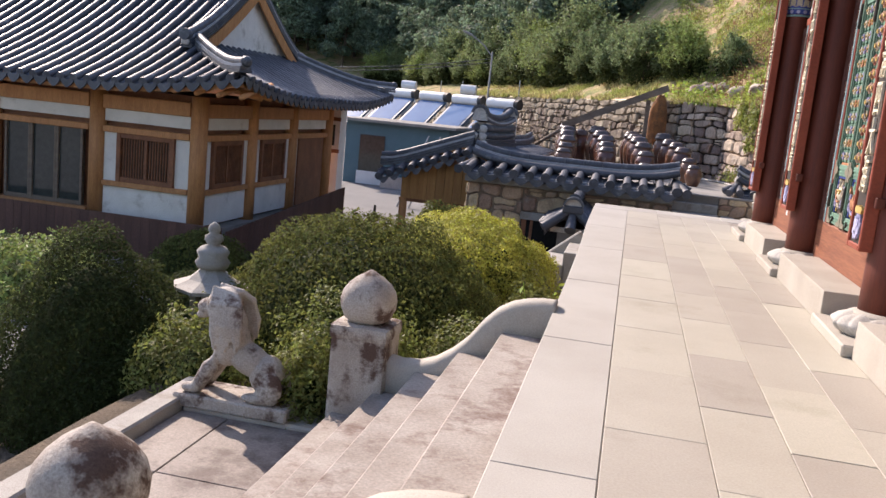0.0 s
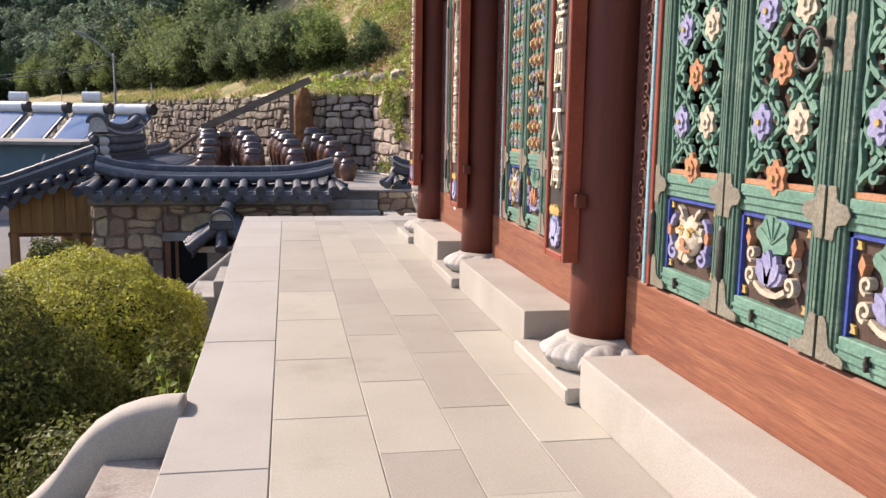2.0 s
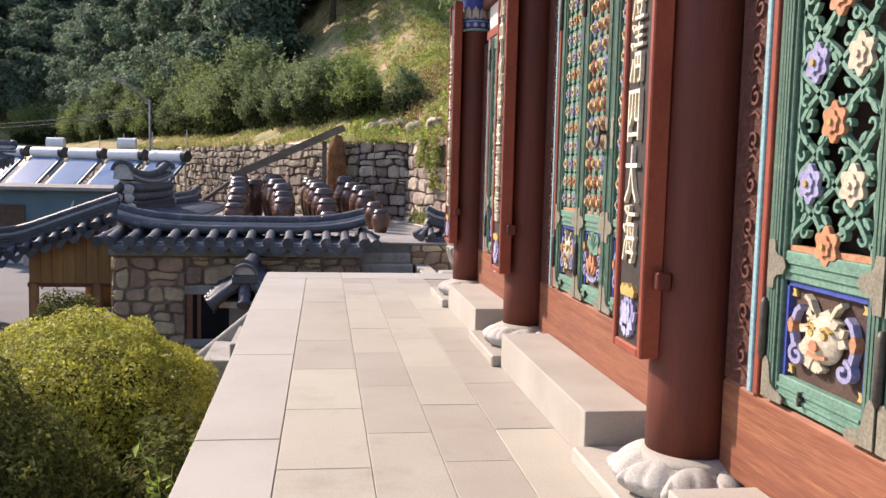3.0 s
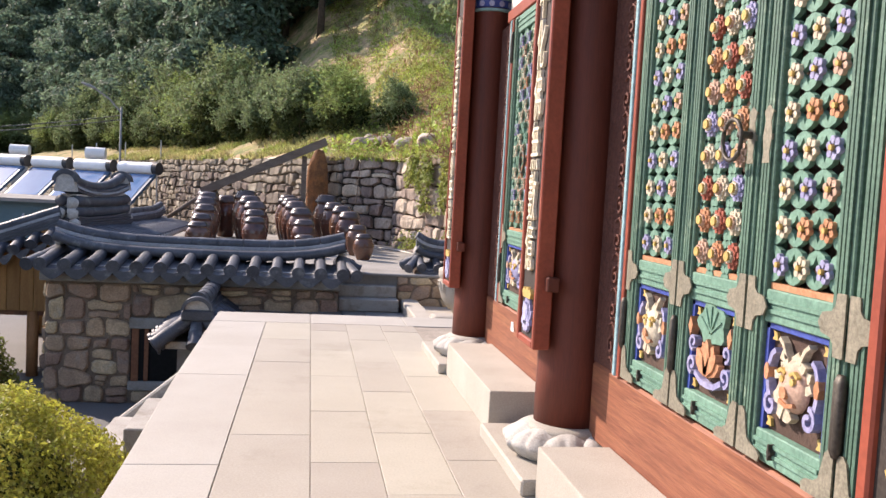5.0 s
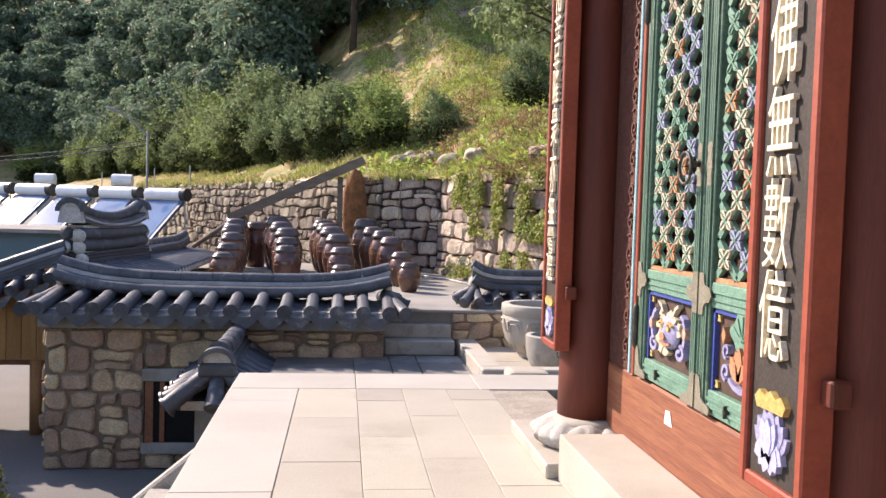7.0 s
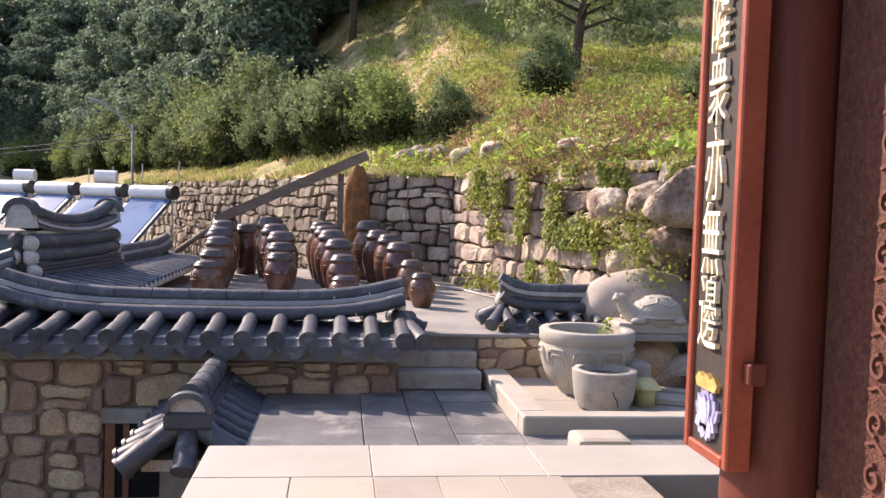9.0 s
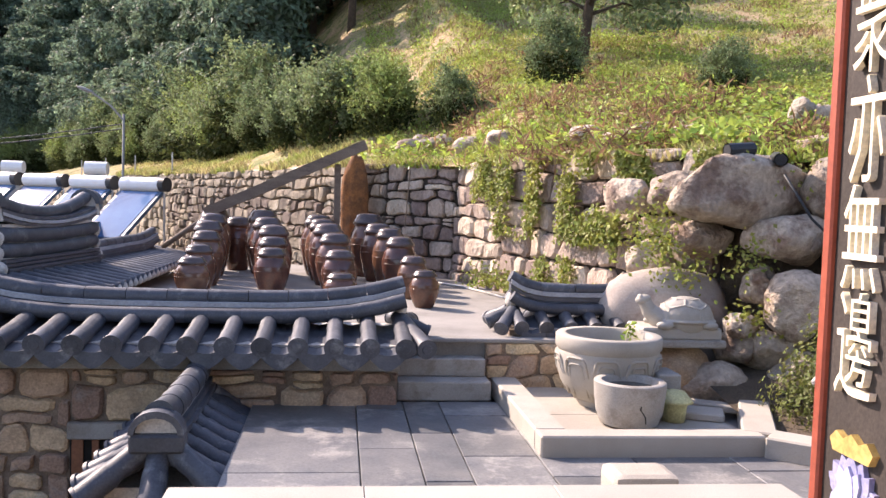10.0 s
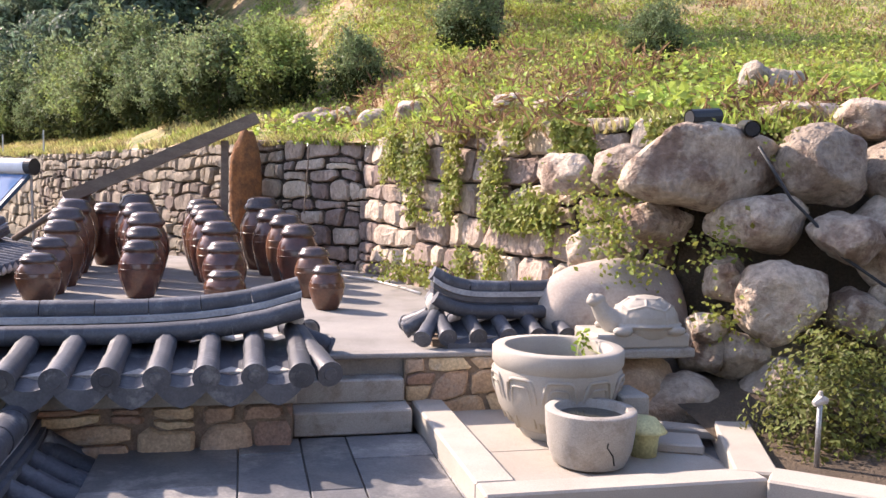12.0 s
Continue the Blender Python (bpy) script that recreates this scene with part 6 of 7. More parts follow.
sp_ = thing("plant_sprig", pose(3.05, 18.5, 0.0), "green sprig and thin stick standing in the basin", "plant")
b = BM()
tube(b, [(0.0, 0.0, 0.0), (0.02, 0.02, 0.16), (0.07, 0.05, 0.27)], [0.006, 0.005, 0.003], 5)
tube(b, [(-0.02, -0.3, 0.2), (0.12, -0.42, 0.15)], 0.008, 6)
part("stem", b, M["dipper"], sp_)
g = random.Random(44)
P_ = [(0.09 * q + g.uniform(-0.03, 0.03), 0.06 * q + g.uniform(-0.03, 0.03), 0.28 * q) for q in [0.3 + 0.7 * k / 25 for k in range(26)]]
leaf_ob("leaf_sprays", P_, [(g.uniform(-1, 1), -1, 0.6) for _ in P_], 0.06, M["weed"], sp_, 3)

sb = thing("stone_basin", pose(2.83, 17.66, -0.485), "small cracked granite basin, grey and rough", "stone basin")
b = BM()
lathe(b, [(0.2, 0.0), (0.25, 0.02), (0.29, 0.12), (0.31, 0.28), (0.315, 0.38), (0.305, 0.39), (0.25, 0.39), (0.24, 0.37), (0.225, 0.2), (0.02, 0.18)], 40)
creased(part("bowl", b, M["granite_cool"], sb, smooth=True))
b = BM()
lathe(b, [(0.0, 0.325), (0.236, 0.33)], 24)
part("water", b, M["water"], sb)
b = BM()
tube(b, [(0.02 + 0.03 * math.sin(k * 1.7), -0.312 + 0.008 * (5 - k) * (k < 3), 0.38 - 0.06 * k) for k in range(6)], 0.005, 5)
part("crack", b, M["dark_in"], sb)
tagged(part("stone_block", bx(3.2, 3.42, 17.95, 18.3, -0.485, -0.1, 0.015), M["granite_cool"]), "small grey stone block beside the basin", "stone block")
dp = thing("water_dipper", pose(3.29, 17.78, -0.485), "pale yellow plastic dipper bowl", "dipper")
b = BM()
lathe(b, [(0.1, 0.0), (0.11, 0.12), (0.12, 0.17), (0.17, 0.18), (0.15, 0.2), (0.09, 0.27), (0.02, 0.28)], 20)
part("bowl", b, M["dipper"], dp, smooth=True)
for x, y, rz, lx, ly in ((3.5, 17.95, -22, 0.62, 0.32), (3.85, 18.2, -28, 0.8, 0.18)):
    o = tagged(part("stone_slab", bx(-lx / 2, lx / 2, -ly / 2, ly / 2, 0, 0.07, 0.012), M["granite"]), "loose pale granite slab lying by the basins", "stone slab", "loose slabs by the basins")
    o.matrix_world = pose(x, y, -0.485, 0, 0, rz)

# turtle
b = BM()
rock(b, (3.72, 18.98, -0.24), (0.42, 0.32, 0.31), 41, 3, 0.1)
tagged(part("support_rock", b, M["rubble"], smooth=True), "brown rock carrying the turtle's plinth", "rock")
tp = thing("turtle_plinth", pose(3.7, 18.9, 0.03) @ Matrix.Diagonal((1.03, 1.0, 1.5, 1)), "two-tiered granite plinth under the stone turtle", "plinth")
part("lower_tier", bx(-0.44, 0.44, -0.28, 0.28, 0.0, 0.05, 0.01), M["granite_cool"], tp)
part("upper_tier", bx(-0.4, 0.4, -0.25, 0.25, 0.05, 0.13, 0.012), M["granite"], tp)
b = BM()
def shell(u, v, k=1.0):
    """A point on the shell at angle u round it and v up it."""
    return Vector((0.08 + 0.34 * k * math.cos(v) * math.cos(u), 0.27 * k * math.cos(v) * math.sin(u), 0.09 + 0.26 * k * math.sin(v)))


blob(b, (0.08, 0, 0.09), (0.34, 0.27, 0.26))
blob(b, (0.08, 0, 0.07), (0.375, 0.3, 0.045))
tube(b, [(-0.1, 0, 0.07), (-0.27, 0, 0.1), (-0.36, 0, 0.18), (-0.41, 0, 0.27)], [0.16, 0.125, 0.09, 0.075], 14)
blob(b, (-0.43, 0, 0.3), (0.095, 0.075, 0.06), 0, -12)
blob(b, (-0.47, 0, 0.335), (0.03, 0.05, 0.03))
for k in range(10):
    u0, u1 = 2 * math.pi * k / 10, 2 * math.pi * (k + 1) / 10
    va, vb = (0.72, 0.5) if k % 2 else (0.5, 0.72)
    tube(b, [shell(u0, va), shell((u0 + u1) / 2, (va + vb) / 2, 1.012), shell(u1, vb)], 0.011, 6)
    tube(b, [shell(u0, min(va, 0.5) if k % 2 == 0 else va), shell(u0, 0.02 if k % 2 == 0 else 1.05, 1.01)], 0.011, 6)
tube(b, [shell(2 * math.pi * k / 5, 1.05, 1.012) for k in range(6)], 0.011, 6)
for sx, sy in ((-0.24, -0.22), (-0.24, 0.22), (0.3, -0.22), (0.3, 0.22)):
    blob(b, (sx, sy, 0.03), (0.1, 0.065, 0.05))
tt = part("turtle_statue", b, M["granite"])
tt.matrix_world = pose(3.72, 18.84, 0.225) @ Matrix.Scale(0.87, 4)
remeshed(tt, 0.008)
tagged(tt, "pale granite turtle statue with a raised head", "statue")

# tap post by the soil, with a rubber-wrapped head
tapo = thing("water_tap", pose(4.36, 17.3, ZT + 0.05), "thin standing water tap with a wrapped head", "water tap")
b = BM()
tube(b, [(0, 0, 0), (0, 0, 0.52)], 0.018, 8)
part("pipe", b, M["metal"], tapo, smooth=True)
b = BM()
tube(b, [(-0.05, 0, 0.47), (0.0, 0, 0.5), (0.05, 0, 0.49)], [0.02, 0.04, 0.025], 8)
tube(b, [(0, 0, 0.5), (0, 0, 0.56)], [0.025, 0.012], 8)
part("tap_head", b, M["lime"], tapo)

# drain pipes on the bank, hoses
for x, y, z, rz in ((4.32, 19.2, 2.05, 12), (4.82, 19.0, 1.96, 70)):
    b = BM()
    tube(b, [(0, 0, 0), (0.32, 0, 0.03)], 0.075, 14, cap=False)
    tube(b, [(0, 0, 0), (0.32, 0, 0.03)], 0.062, 14, cap=True)
    o = tagged(part("drain_pipe", b, M["plastic_dark"]), "short black plastic drain pipe on the bank", "pipe", "drain pipes")
    o.matrix_world = pose(x, y, z, 0, 0, rz)
b = BM()
tube(b, [(4.76, 18.8, 1.8), (5.0, 18.66, 1.36), (5.19, 18.62, 1.18), (5.37, 18.45, 0.89), (5.66, 18.3, 0.67), (6.2, 18.1, 0.4)], 0.014, 8)
tagged(part("black_hose", b, M["plastic_dark"], smooth=True), "black hose hanging down the boulders", "hose")
b = BM()
tube(b, [(1.5, 25.6, 0.02), (1.9, 25.1, 0.02), (2.3, 24.4, 0.02), (2.55, 23.6, 0.02), (2.7, 22.9, 0.02)], 0.018, 6)
tagged(part("white_hose", b, M["plaster"], smooth=True), "pale hose lying on the concrete", "hose")
b = BM()
tube(b, [(1.45, 26.3, 0.9), (1.53, 26.4, 1.95)], 0.012, 6)
tagged(part("thin_pole", b, M["grey_wood"]), "thin pole leaning on the wall", "pole")

# wooden water channel on its post
b = BM()
p0, p1 = Vector((-2.12, 26.3, 1.03)), Vector((0.72, 26.3, 2.36))
d = (p1 - p0).normalized()
up_ = Vector((-d.z, 0, d.x))
for s0, s1, t0, t1 in ((-0.11, 0.11, -0.05, 0.0), (-0.11, -0.07, 0.0, 0.13), (0.07, 0.11, 0.0, 0.13)):
    prism(b, [(s0, t0), (s1, t0), (s1, t1), (s0, t1)], (0, (p1 - p0).length), lambda u, v, w: p0 + d * w + Vector((0, u, 0)) + up_ * v)
tagged(part("water_channel", b, M["grey_wood"]), "weathered grey wooden trough sloping over the jars", "trough")
b = BM()
tube(b, [(-2.9, 26.4, 0.42), (-2.1, 26.35, 1.0)], 0.05, 8)
tagged(part("bamboo_pipe", b, M["grey_wood"], smooth=True), "pole continuing below the trough", "pole")
tagged(part("trough_post", bx(0.14, 0.26, 26.35, 26.47, 0.0, 2.02, 0.01), M["grey_wood"]), "wooden post holding the trough", "post")
b = BM()
rock(b, (0.52, 26.85, 1.15), (0.26, 0.22, 1.05), 51, 3, 0.14)
tagged(part("tree_stump", b, M["log"], smooth=True), "rotten brown tree trunk standing before the wall", "tree trunk")


# ---- plank building with a tiled roof, behind the gate wall ----
rf = thing("tile_roof", pose(0, 0, 0), "dark tiled gable roof with a tall stacked ridge and lime ends", "roof")
WE, AP, EE = (-5.7, -0.36), (-3.36, 0.46), (-2.36, 0.26)      # west eave, apex, east eave as (x, z)
b = BM()
ys = [20.0 + 0.27 * k for k in range(25)]
for (xa, za), (xb, zb) in ((WE, AP), (EE, AP)):
    for y in ys[:-1]:
        q = [b.verts.new(v) for v in ((xa, y, za - 0.03), (xa, y + 0.135, za - 0.07), (xb, y + 0.135, zb - 0.07), (xb, y, zb - 0.03))]
        p = [b.verts.new(v) for v in ((xa, y + 0.135, za - 0.07), (xa, y + 0.27, za - 0.03), (xb, y + 0.27, zb - 0.03), (xb, y + 0.135, zb - 0.07))]
        b.faces.new(q)
        b.faces.new(p)
part("tile_bed", b, M["roof_tile"], rf)
for y in ys:
    tile_row(rf, [(WE[0], y, WE[1]), ((WE[0] + AP[0]) / 2, y, (WE[1] + AP[1]) / 2 - 0.03), (AP[0], y, AP[1])], 0.066)
    tile_row(rf, [(EE[0], y, EE[1]), (AP[0], y, AP[1])], 0.06)
    bb = BM()
    rock(bb, (EE[0] + 0.02, y, EE[1] - 0.02), (0.05, 0.06, 0.06), 3, 2, 0.1)
    part("lime_end", bb, M["lime"], rf, smooth=True)
# verge towards the yard: a ridge running down, tile ends below it
vp = [(WE[0] + (AP[0] - 0.2 - WE[0]) * k / 8, 20.12, WE[1] + (AP[1] - WE[1]) * k / 8 * 0.98 + 0.05 + (0.1 if k == 0 else 0.03 if k == 1 else 0)) for k in range(9)]
ridge(rf, vp, 0.3, 4, 0.08)
for k in range(9):
    q = (k + 0.3) / 9
    x, z = WE[0] + (AP[0] - 0.1 - WE[0]) * q, WE[1] + (AP[1] - WE[1]) * q
    tile_row(rf, [(x, 19.72, z - 0.1), (x, 20.05, z + 0.03)], 0.08)
    drip_tile(rf, (x + 0.125, 19.74, z - 0.09), (1, 0, 0.3), 0.11)
part("verge_board", bx(-5.3, -2.5, 20.05, 20.15, 0.02, 0.12), M["house_dark"], rf)
# stacked ridge running back from the gable
R0, R1 = Vector((-3.5, 20.22, 0)), Vector((-3.2, 22.75, 0))


def rline(z, lift=0.0, a=0.0, e=1.0, off=0.0):
    out = []
    for k in range(9):
        q = a + (e - a) * k / 8
        p = R0.lerp(R1, q)
        out.append((p.x + off, p.y, z + lift * abs(2 * q - 1) ** 2.2))
    return out


for k, (z, w) in enumerate(((0.4, 0.5), (0.445, 0.46), (0.49, 0.48), (0.535, 0.42), (0.58, 0.4), (0.94, 0.3), (0.985, 0.34), (1.03, 0.28))):
    b = BM()
    rows = []
    lift = 0.0 if z < 0.9 else 0.12
    for x, y, zz in rline(z, lift):
        rows.append([b.verts.new(v) for v in ((x - w / 2, y, zz), (x + w / 2, y, zz), (x + w / 2, y, zz + 0.036), (x - w / 2, y, zz + 0.036))])
    for p, q in zip(rows, rows[1:]):
        for m in range(4):
            b.faces.new((p[m], q[m], q[(m + 1) % 4], p[(m + 1) % 4]))
    b.faces.new(rows[0])
    b.faces.new(rows[-1][::-1])
    part("ridge_course", b, M["roof_light"] if k == 6 else M["roof_tile"], rf)
b = BM()
prism(b, [(-0.13, 0.36), (0.13, 0.36), (0.12, 1.0), (-0.12, 1.0)], (0.03, 0.97), lambda u, v, w: (R0.lerp(R1, w).x + u, R0.lerp(R1, w).y, v))
part("ridge_core", b, M["lime"], rf)
for z in (0.69, 0.86):
    for s in (-1, 1):
        b = BM()
        tube(b, rline(z, 0.03, 0, 1, s * 0.1), 0.088, 14)
        part("ridge_roll", b, M["roof_tile"], rf, smooth=True)
b = BM()
tube(b, rline(1.11, 0.2), 0.085, 14)
creased(part("ridge_tile", b, M["roof_tile"], rf, smooth=True))
for e, sg, zc in ((R0, -1, 1.2), (R1, 1, 1.22)):
    arch = [(0.2 * math.cos(math.pi * k / 12), 0.2 * math.sin(math.pi * k / 12)) for k in range(13)] + [(-0.14 * math.cos(math.pi * k / 12), 0.12 * math.sin(math.pi * k / 12)) for k in range(13)]
    bb = BM()
    prism(bb, arch, (-0.09, 0.09), lambda u, v, w: (e.x + u, e.y + sg * 0.06 + w, zc + v))
    part("ridge_end", bb, M["roof_tile"], rf)
    bb = BM()
    prism(bb, [(0.14 * math.cos(math.pi * k / 12), 0.12 * math.sin(math.pi * k / 12)) for k in range(13)] + [(-0.17, -0.16), (0.17, -0.16)], (-0.07, 0.07), lambda u, v, w: (e.x + u, e.y + sg * 0.06 + w, zc + v))
    part("lime_end", bb, M["lime"], rf)
    for zz, xo in ((0.86, 0.1), (0.69, 0.1), (0.52, 0.14), (0.69, -0.1)):
        bb = BM()
        rock(bb, (e.x + xo, e.y + sg * 0.04, zz), (0.1, 0.07, 0.1), 4, 2, 0.12)
        part("lime_end", bb, M["lime"], rf, smooth=True)
ridge(rf, [(-3.2 + 0.02 * k, 22.75 + 0.44 * k, 0.44 + (0.09 if k == 8 else 0.03 if k == 7 else 0)) for k in range(9)], 0.26, 3, 0.075)
shed = thing("plank_building", pose(-3.75, 23.4, ZY), "building with honey-coloured plank walls on posts", "building")
for k in range(12):
    part("plank", bx(-1.45 + k * 0.205, -1.45 + k * 0.205 + 0.2, -3.2, -3.15, 1.08, 2.2, 0.006), M["plank"], shed)
for k in range(19):
    part("plank", bx(0.98, 1.03, -3.1 + k * 0.205, -3.1 + k * 0.205 + 0.2, 1.08, 2.2, 0.006), M["plank"], shed)
part("back_wall", bx(-1.45, 0.95, 0.75, 0.8, 0, 2.2), M["plank"], shed)
for x, y in ((-1.4, -3.1), (-0.25, -3.1), (0.25, -3.1), (0.95, -3.1), (-1.4, 0.7), (0.95, 0.7)):
    b = BM()
    tube(b, [(x, y, 0), (x, y, 1.1)], 0.09, 14)
    part("post", b, M["house_wood"], shed, smooth=True)
part("beam", bx(-1.5, 1.05, -3.14, -3.0, 1.0, 1.08), M["house_dark"], shed)
b = BM()
tube(b, [(-5.5, 19.2, ZY), (-5.5, 19.2, ZY + 0.95)], 0.03, 8)
tagged(part("iron_post", b, M["iron"]), "thin rusty iron post in the yard", "post")

# ---- the timber house ----
HX, HY, HY2, HZ = -7.9, 15.5, 22.4, -1.5
paljak("tile_roof", -21.0, -6.5, 14.35, 23.4, 1.12, 3.45, 2.1, 0.27, 0.066, 0.3, "grey tiled roof of the timber house with curved ridges", "roof")
house = thing("timber_house", pose(HX, HY, HZ), "traditional house with orange timber frame and white plaster", "house")
part("foundation", bx(-12.2, 0.25, -0.25, 7.2, ZY - HZ, -0.0), M["concrete"], house)
part("core", bx(-12.0, -0.12, 0.12, 6.8, 0.0, 2.5), M["house_dark"], house)


def hcol(x, y):
    b = BM()
    tube(b, [(x, y, 0), (x, y, 2.5)], 0.16, 16)
    part("column", b, M["house_wood"], house, smooth=True)


def bay(a, b_, axis, kind):
    """A wall bay from a to b_ along x (axis 0, at y = 0) or y (axis 1, at x = 0)."""
    def wb(name, u0, u1, o0, o1, z0, z1, m, bev=0.0):
        q = bx(u0, u1, o0, o1, z0, z1, bev) if axis == 0 else bx(-o1, -o0, u0, u1, z0, z1, bev)
        return part(name, q, M[m], house)
    wb("beam", a, b_, -0.1, 0.1, 2.12, 2.38, "house_wood", 0.01)
    wb("top_panel", a, b_, -0.02, 0.05, 1.89, 2.12, "plaster")
    wb("beam", a, b_, -0.09, 0.1, 1.68, 1.8, "house_wood", 0.01)
    if kind == "window":
        wb("beam", a, b_, -0.09, 0.1, 0.66, 0.76, "house_wood", 0.01)
        wb("lower_panel", a, b_, -0.02, 0.05, 0.06, 0.66, "plaster")
        wb("side_panel", a, a + 0.3, -0.02, 0.05, 0.76, 1.68, "plaster")
        wb("side_panel", b_ - 0.3, b_, -0.02, 0.05, 0.76, 1.68, "plaster")
        u0, u1 = a + 0.3, b_ - 0.3
        for p, q in ((u0, u0 + 0.09), (u1 - 0.09, u1)):
            wb("window_frame", p, q, -0.09, 0.06, 0.76, 1.68, "house_dark", 0.008)
        wb("window_frame", u0 + 0.09, u1 - 0.09, -0.08, 0.06, 0.76, 0.85, "house_dark", 0.008)
        wb("window_frame", u0 + 0.09, u1 - 0.09, -0.08, 0.06, 1.59, 1.68, "house_dark", 0.008)
        m = (u0 + u1) / 2
        wb("window_sash", m - 0.03, m + 0.03, -0.06, 0.0, 0.85, 1.59, "house_dark")
        wb("window_pane", u0 + 0.09, u1 - 0.09, 0.0, 0.02, 0.85, 1.59, "glass_dark")
        n = int((u1 - u0 - 0.2) / 0.055)
        for k in range(n):
            u = u0 + 0.1 + (k + 0.5) * (u1 - u0 - 0.2) / n
            wb("lattice_bar", u - 0.011, u + 0.011, -0.04, -0.01, 0.85, 1.59, "house_dark")
    elif kind == "glass":
        wb("sill", a, b_, -0.12, 0.1, 0.06, 0.2, "house_wood", 0.01)
        n = 3
        for k in range(n):
            u0, u1 = a + 0.14 + (b_ - a - 0.28) * k / n, a + 0.14 + (b_ - a - 0.28) * (k + 1) / n
            wb("window_pane", u0, u1, 0.0, 0.02, 0.22, 1.68, "glass_dark")
            for p, q in ((u0, u0 + 0.05), (u1 - 0.05, u1)):
                wb("window_frame", p, q, -0.05, 0.05, 0.2, 1.68, "grey_wood", 0.006)
            wb("window_frame", u0 + 0.05, u1 - 0.05, -0.045, 0.05, 0.2, 0.28, "grey_wood", 0.006)
    else:
        wb("door", a + 0.25, b_ - 0.2, -0.06, 0.02, 0.06, 1.68, "house_dark", 0.01)
        wb("side_panel", a, a + 0.25, -0.02, 0.05, 0.06, 1.68, "plaster")


for x in (0, -2.1, -4.4, -6.7, -9.0):
    hcol(x, 0)
for y in (2.2, 4.4, 6.8):
    hcol(0, y)
bay(-1.95, -0.15, 0, "window")
bay(-4.25, -2.25, 0, "glass")
bay(-6.55, -4.55, 0, "glass")
bay(-8.85, -6.85, 0, "window")
bay(0.15, 2.05, 1, "window")
bay(2.35, 4.25, 1, "window")
bay(4.55, 6.65, 1, "door")
for k in range(26):
    b = BM()
    x = -9.2 + k * 0.42
    tube(b, [(x, -1.05, 2.58), (x, 0.15, 2.84)], 0.05, 8)
    part("rafter", b, M["house_wood"], house, smooth=True)
for k in range(17):
    b = BM()
    y = -0.1 + k * 0.42
    tube(b, [(1.25, y, 2.58), (-0.15, y, 2.84)], 0.05, 8)
    part("rafter", b, M["house_wood"], house, smooth=True)
# white annex wall behind the house
an = thing("annex_wall", pose(-7.75, 22.9, ZY), "white plastered annex with dark window bands", "building")
part("wall", bx(-0.5, 0.0, 0, 0.5, 0, 2.9), M["plaster"], an)
for z in (0.5, 1.75, 2.6):
    part("band", bx(-0.52, 0.02, -0.03, 0.0, z, z + 0.1), M["house_dark"], an)
part("window", bx(-0.4, -0.12, -0.04, -0.03, 1.95, 2.5), M["glass_dark"], an)
# dark board fence in front of the house
fence = thing("board_fence", pose(-7.0, 14.6, ZY), "dark brown board fence in front of the house", "fence")
for k in range(52):
    part("board", bx(-9.0 + k * 0.175, -9.0 + k * 0.175 + 0.17, 0, 0.03, 0.0, 0.78), M["fence"], fence)
for k in range(36):
    part("board", bx(0.15, 0.18, 0.05 + k * 0.175, 0.05 + k * 0.175 + 0.17, 0.0, 0.72 + 0.01 * k), M["fence"], fence)

# teal outbuilding with a ladder and solar water heaters
ob_ = thing("outbuilding", pose(-9.5, 33.0, ZY), "low teal-walled outbuilding with a pale door", "building")
part("wall", bx(-1.5, 2.6, 0, 4.0, 0, 2.4), M["teal_wall"], ob_)
part("roof", bx(-1.8, 2.9, -0.4, 4.2, 2.4, 2.5), M["concrete"], ob_)
part("door", bx(-0.9, 0.1, -0.05, 0.0, 0.0, 1.9), M["glass_dark"], ob_)
part("door_frame", bx(-0.95, 0.15, -0.08, -0.05, 0.0, 0.5), M["white_paint"], ob_)
part("bench", bx(0.3, 1.4, -0.9, -0.5, 0.0, 0.45), M["metal"], ob_)
lad = thing("ladder", pose(-6.55, 27.0, ZY), "grey aluminium ladder leaning at the outbuilding", "ladder")
for s in (-0.19, 0.19):
    b = BM()
    tube(b, [(s - 0.35, 0, 0.0), (s + 0.35, 0.5, 2.3)], 0.03, 6)
    part("rail", b, M["metal"], lad)
for k in range(9):
    q = 0.1 + 0.1 * k
    b = BM()
    tube(b, [(-0.35 + 0.7 * q - 0.19, 0.5 * q, 2.3 * q), (-0.35 + 0.7 * q + 0.19, 0.5 * q, 2.3 * q)], 0.02, 6)
    part("rung", b, M["metal"], lad)

heater = thing("solar_heater", pose(-5.6, 37.2, 0.0, 0, 0, -29), "solar water heater, blue collector below a white tank", "solar heater", "solar heaters in a row")
b = BM()
tube(b, [(-0.8, 0, 1.62), (-0.74, 0, 1.62), (0.6, 0, 1.62), (0.66, 0, 1.62)], [0.2, 0.21, 0.21, 0.2], 20)
part("tank", b, M["white_paint"], heater, smooth=False)
b = BM()
tube(b, [(0.66, 0, 1.62), (0.86, 0, 1.62)], 0.22, 20)
part("tank_end", b, M["plastic_dark"], heater)
pl_ = lambda u, v, w: (u, -0.15 - v * 0.82 - w * 0.57, 1.42 - v * 0.66 + w * 0.82)
b = BM()
prism(b, [(-0.78, 0), (0.82, 0), (0.82, 2.1), (-0.78, 2.1)], (-0.1, 0.0), pl_)
part("casing", b, M["blue_frame"], heater)
b = BM()
prism(b, [(-0.66, 0.05), (0.7, 0.05), (0.7, 2.02), (-0.66, 2.02)], (0.001, 0.012), pl_)
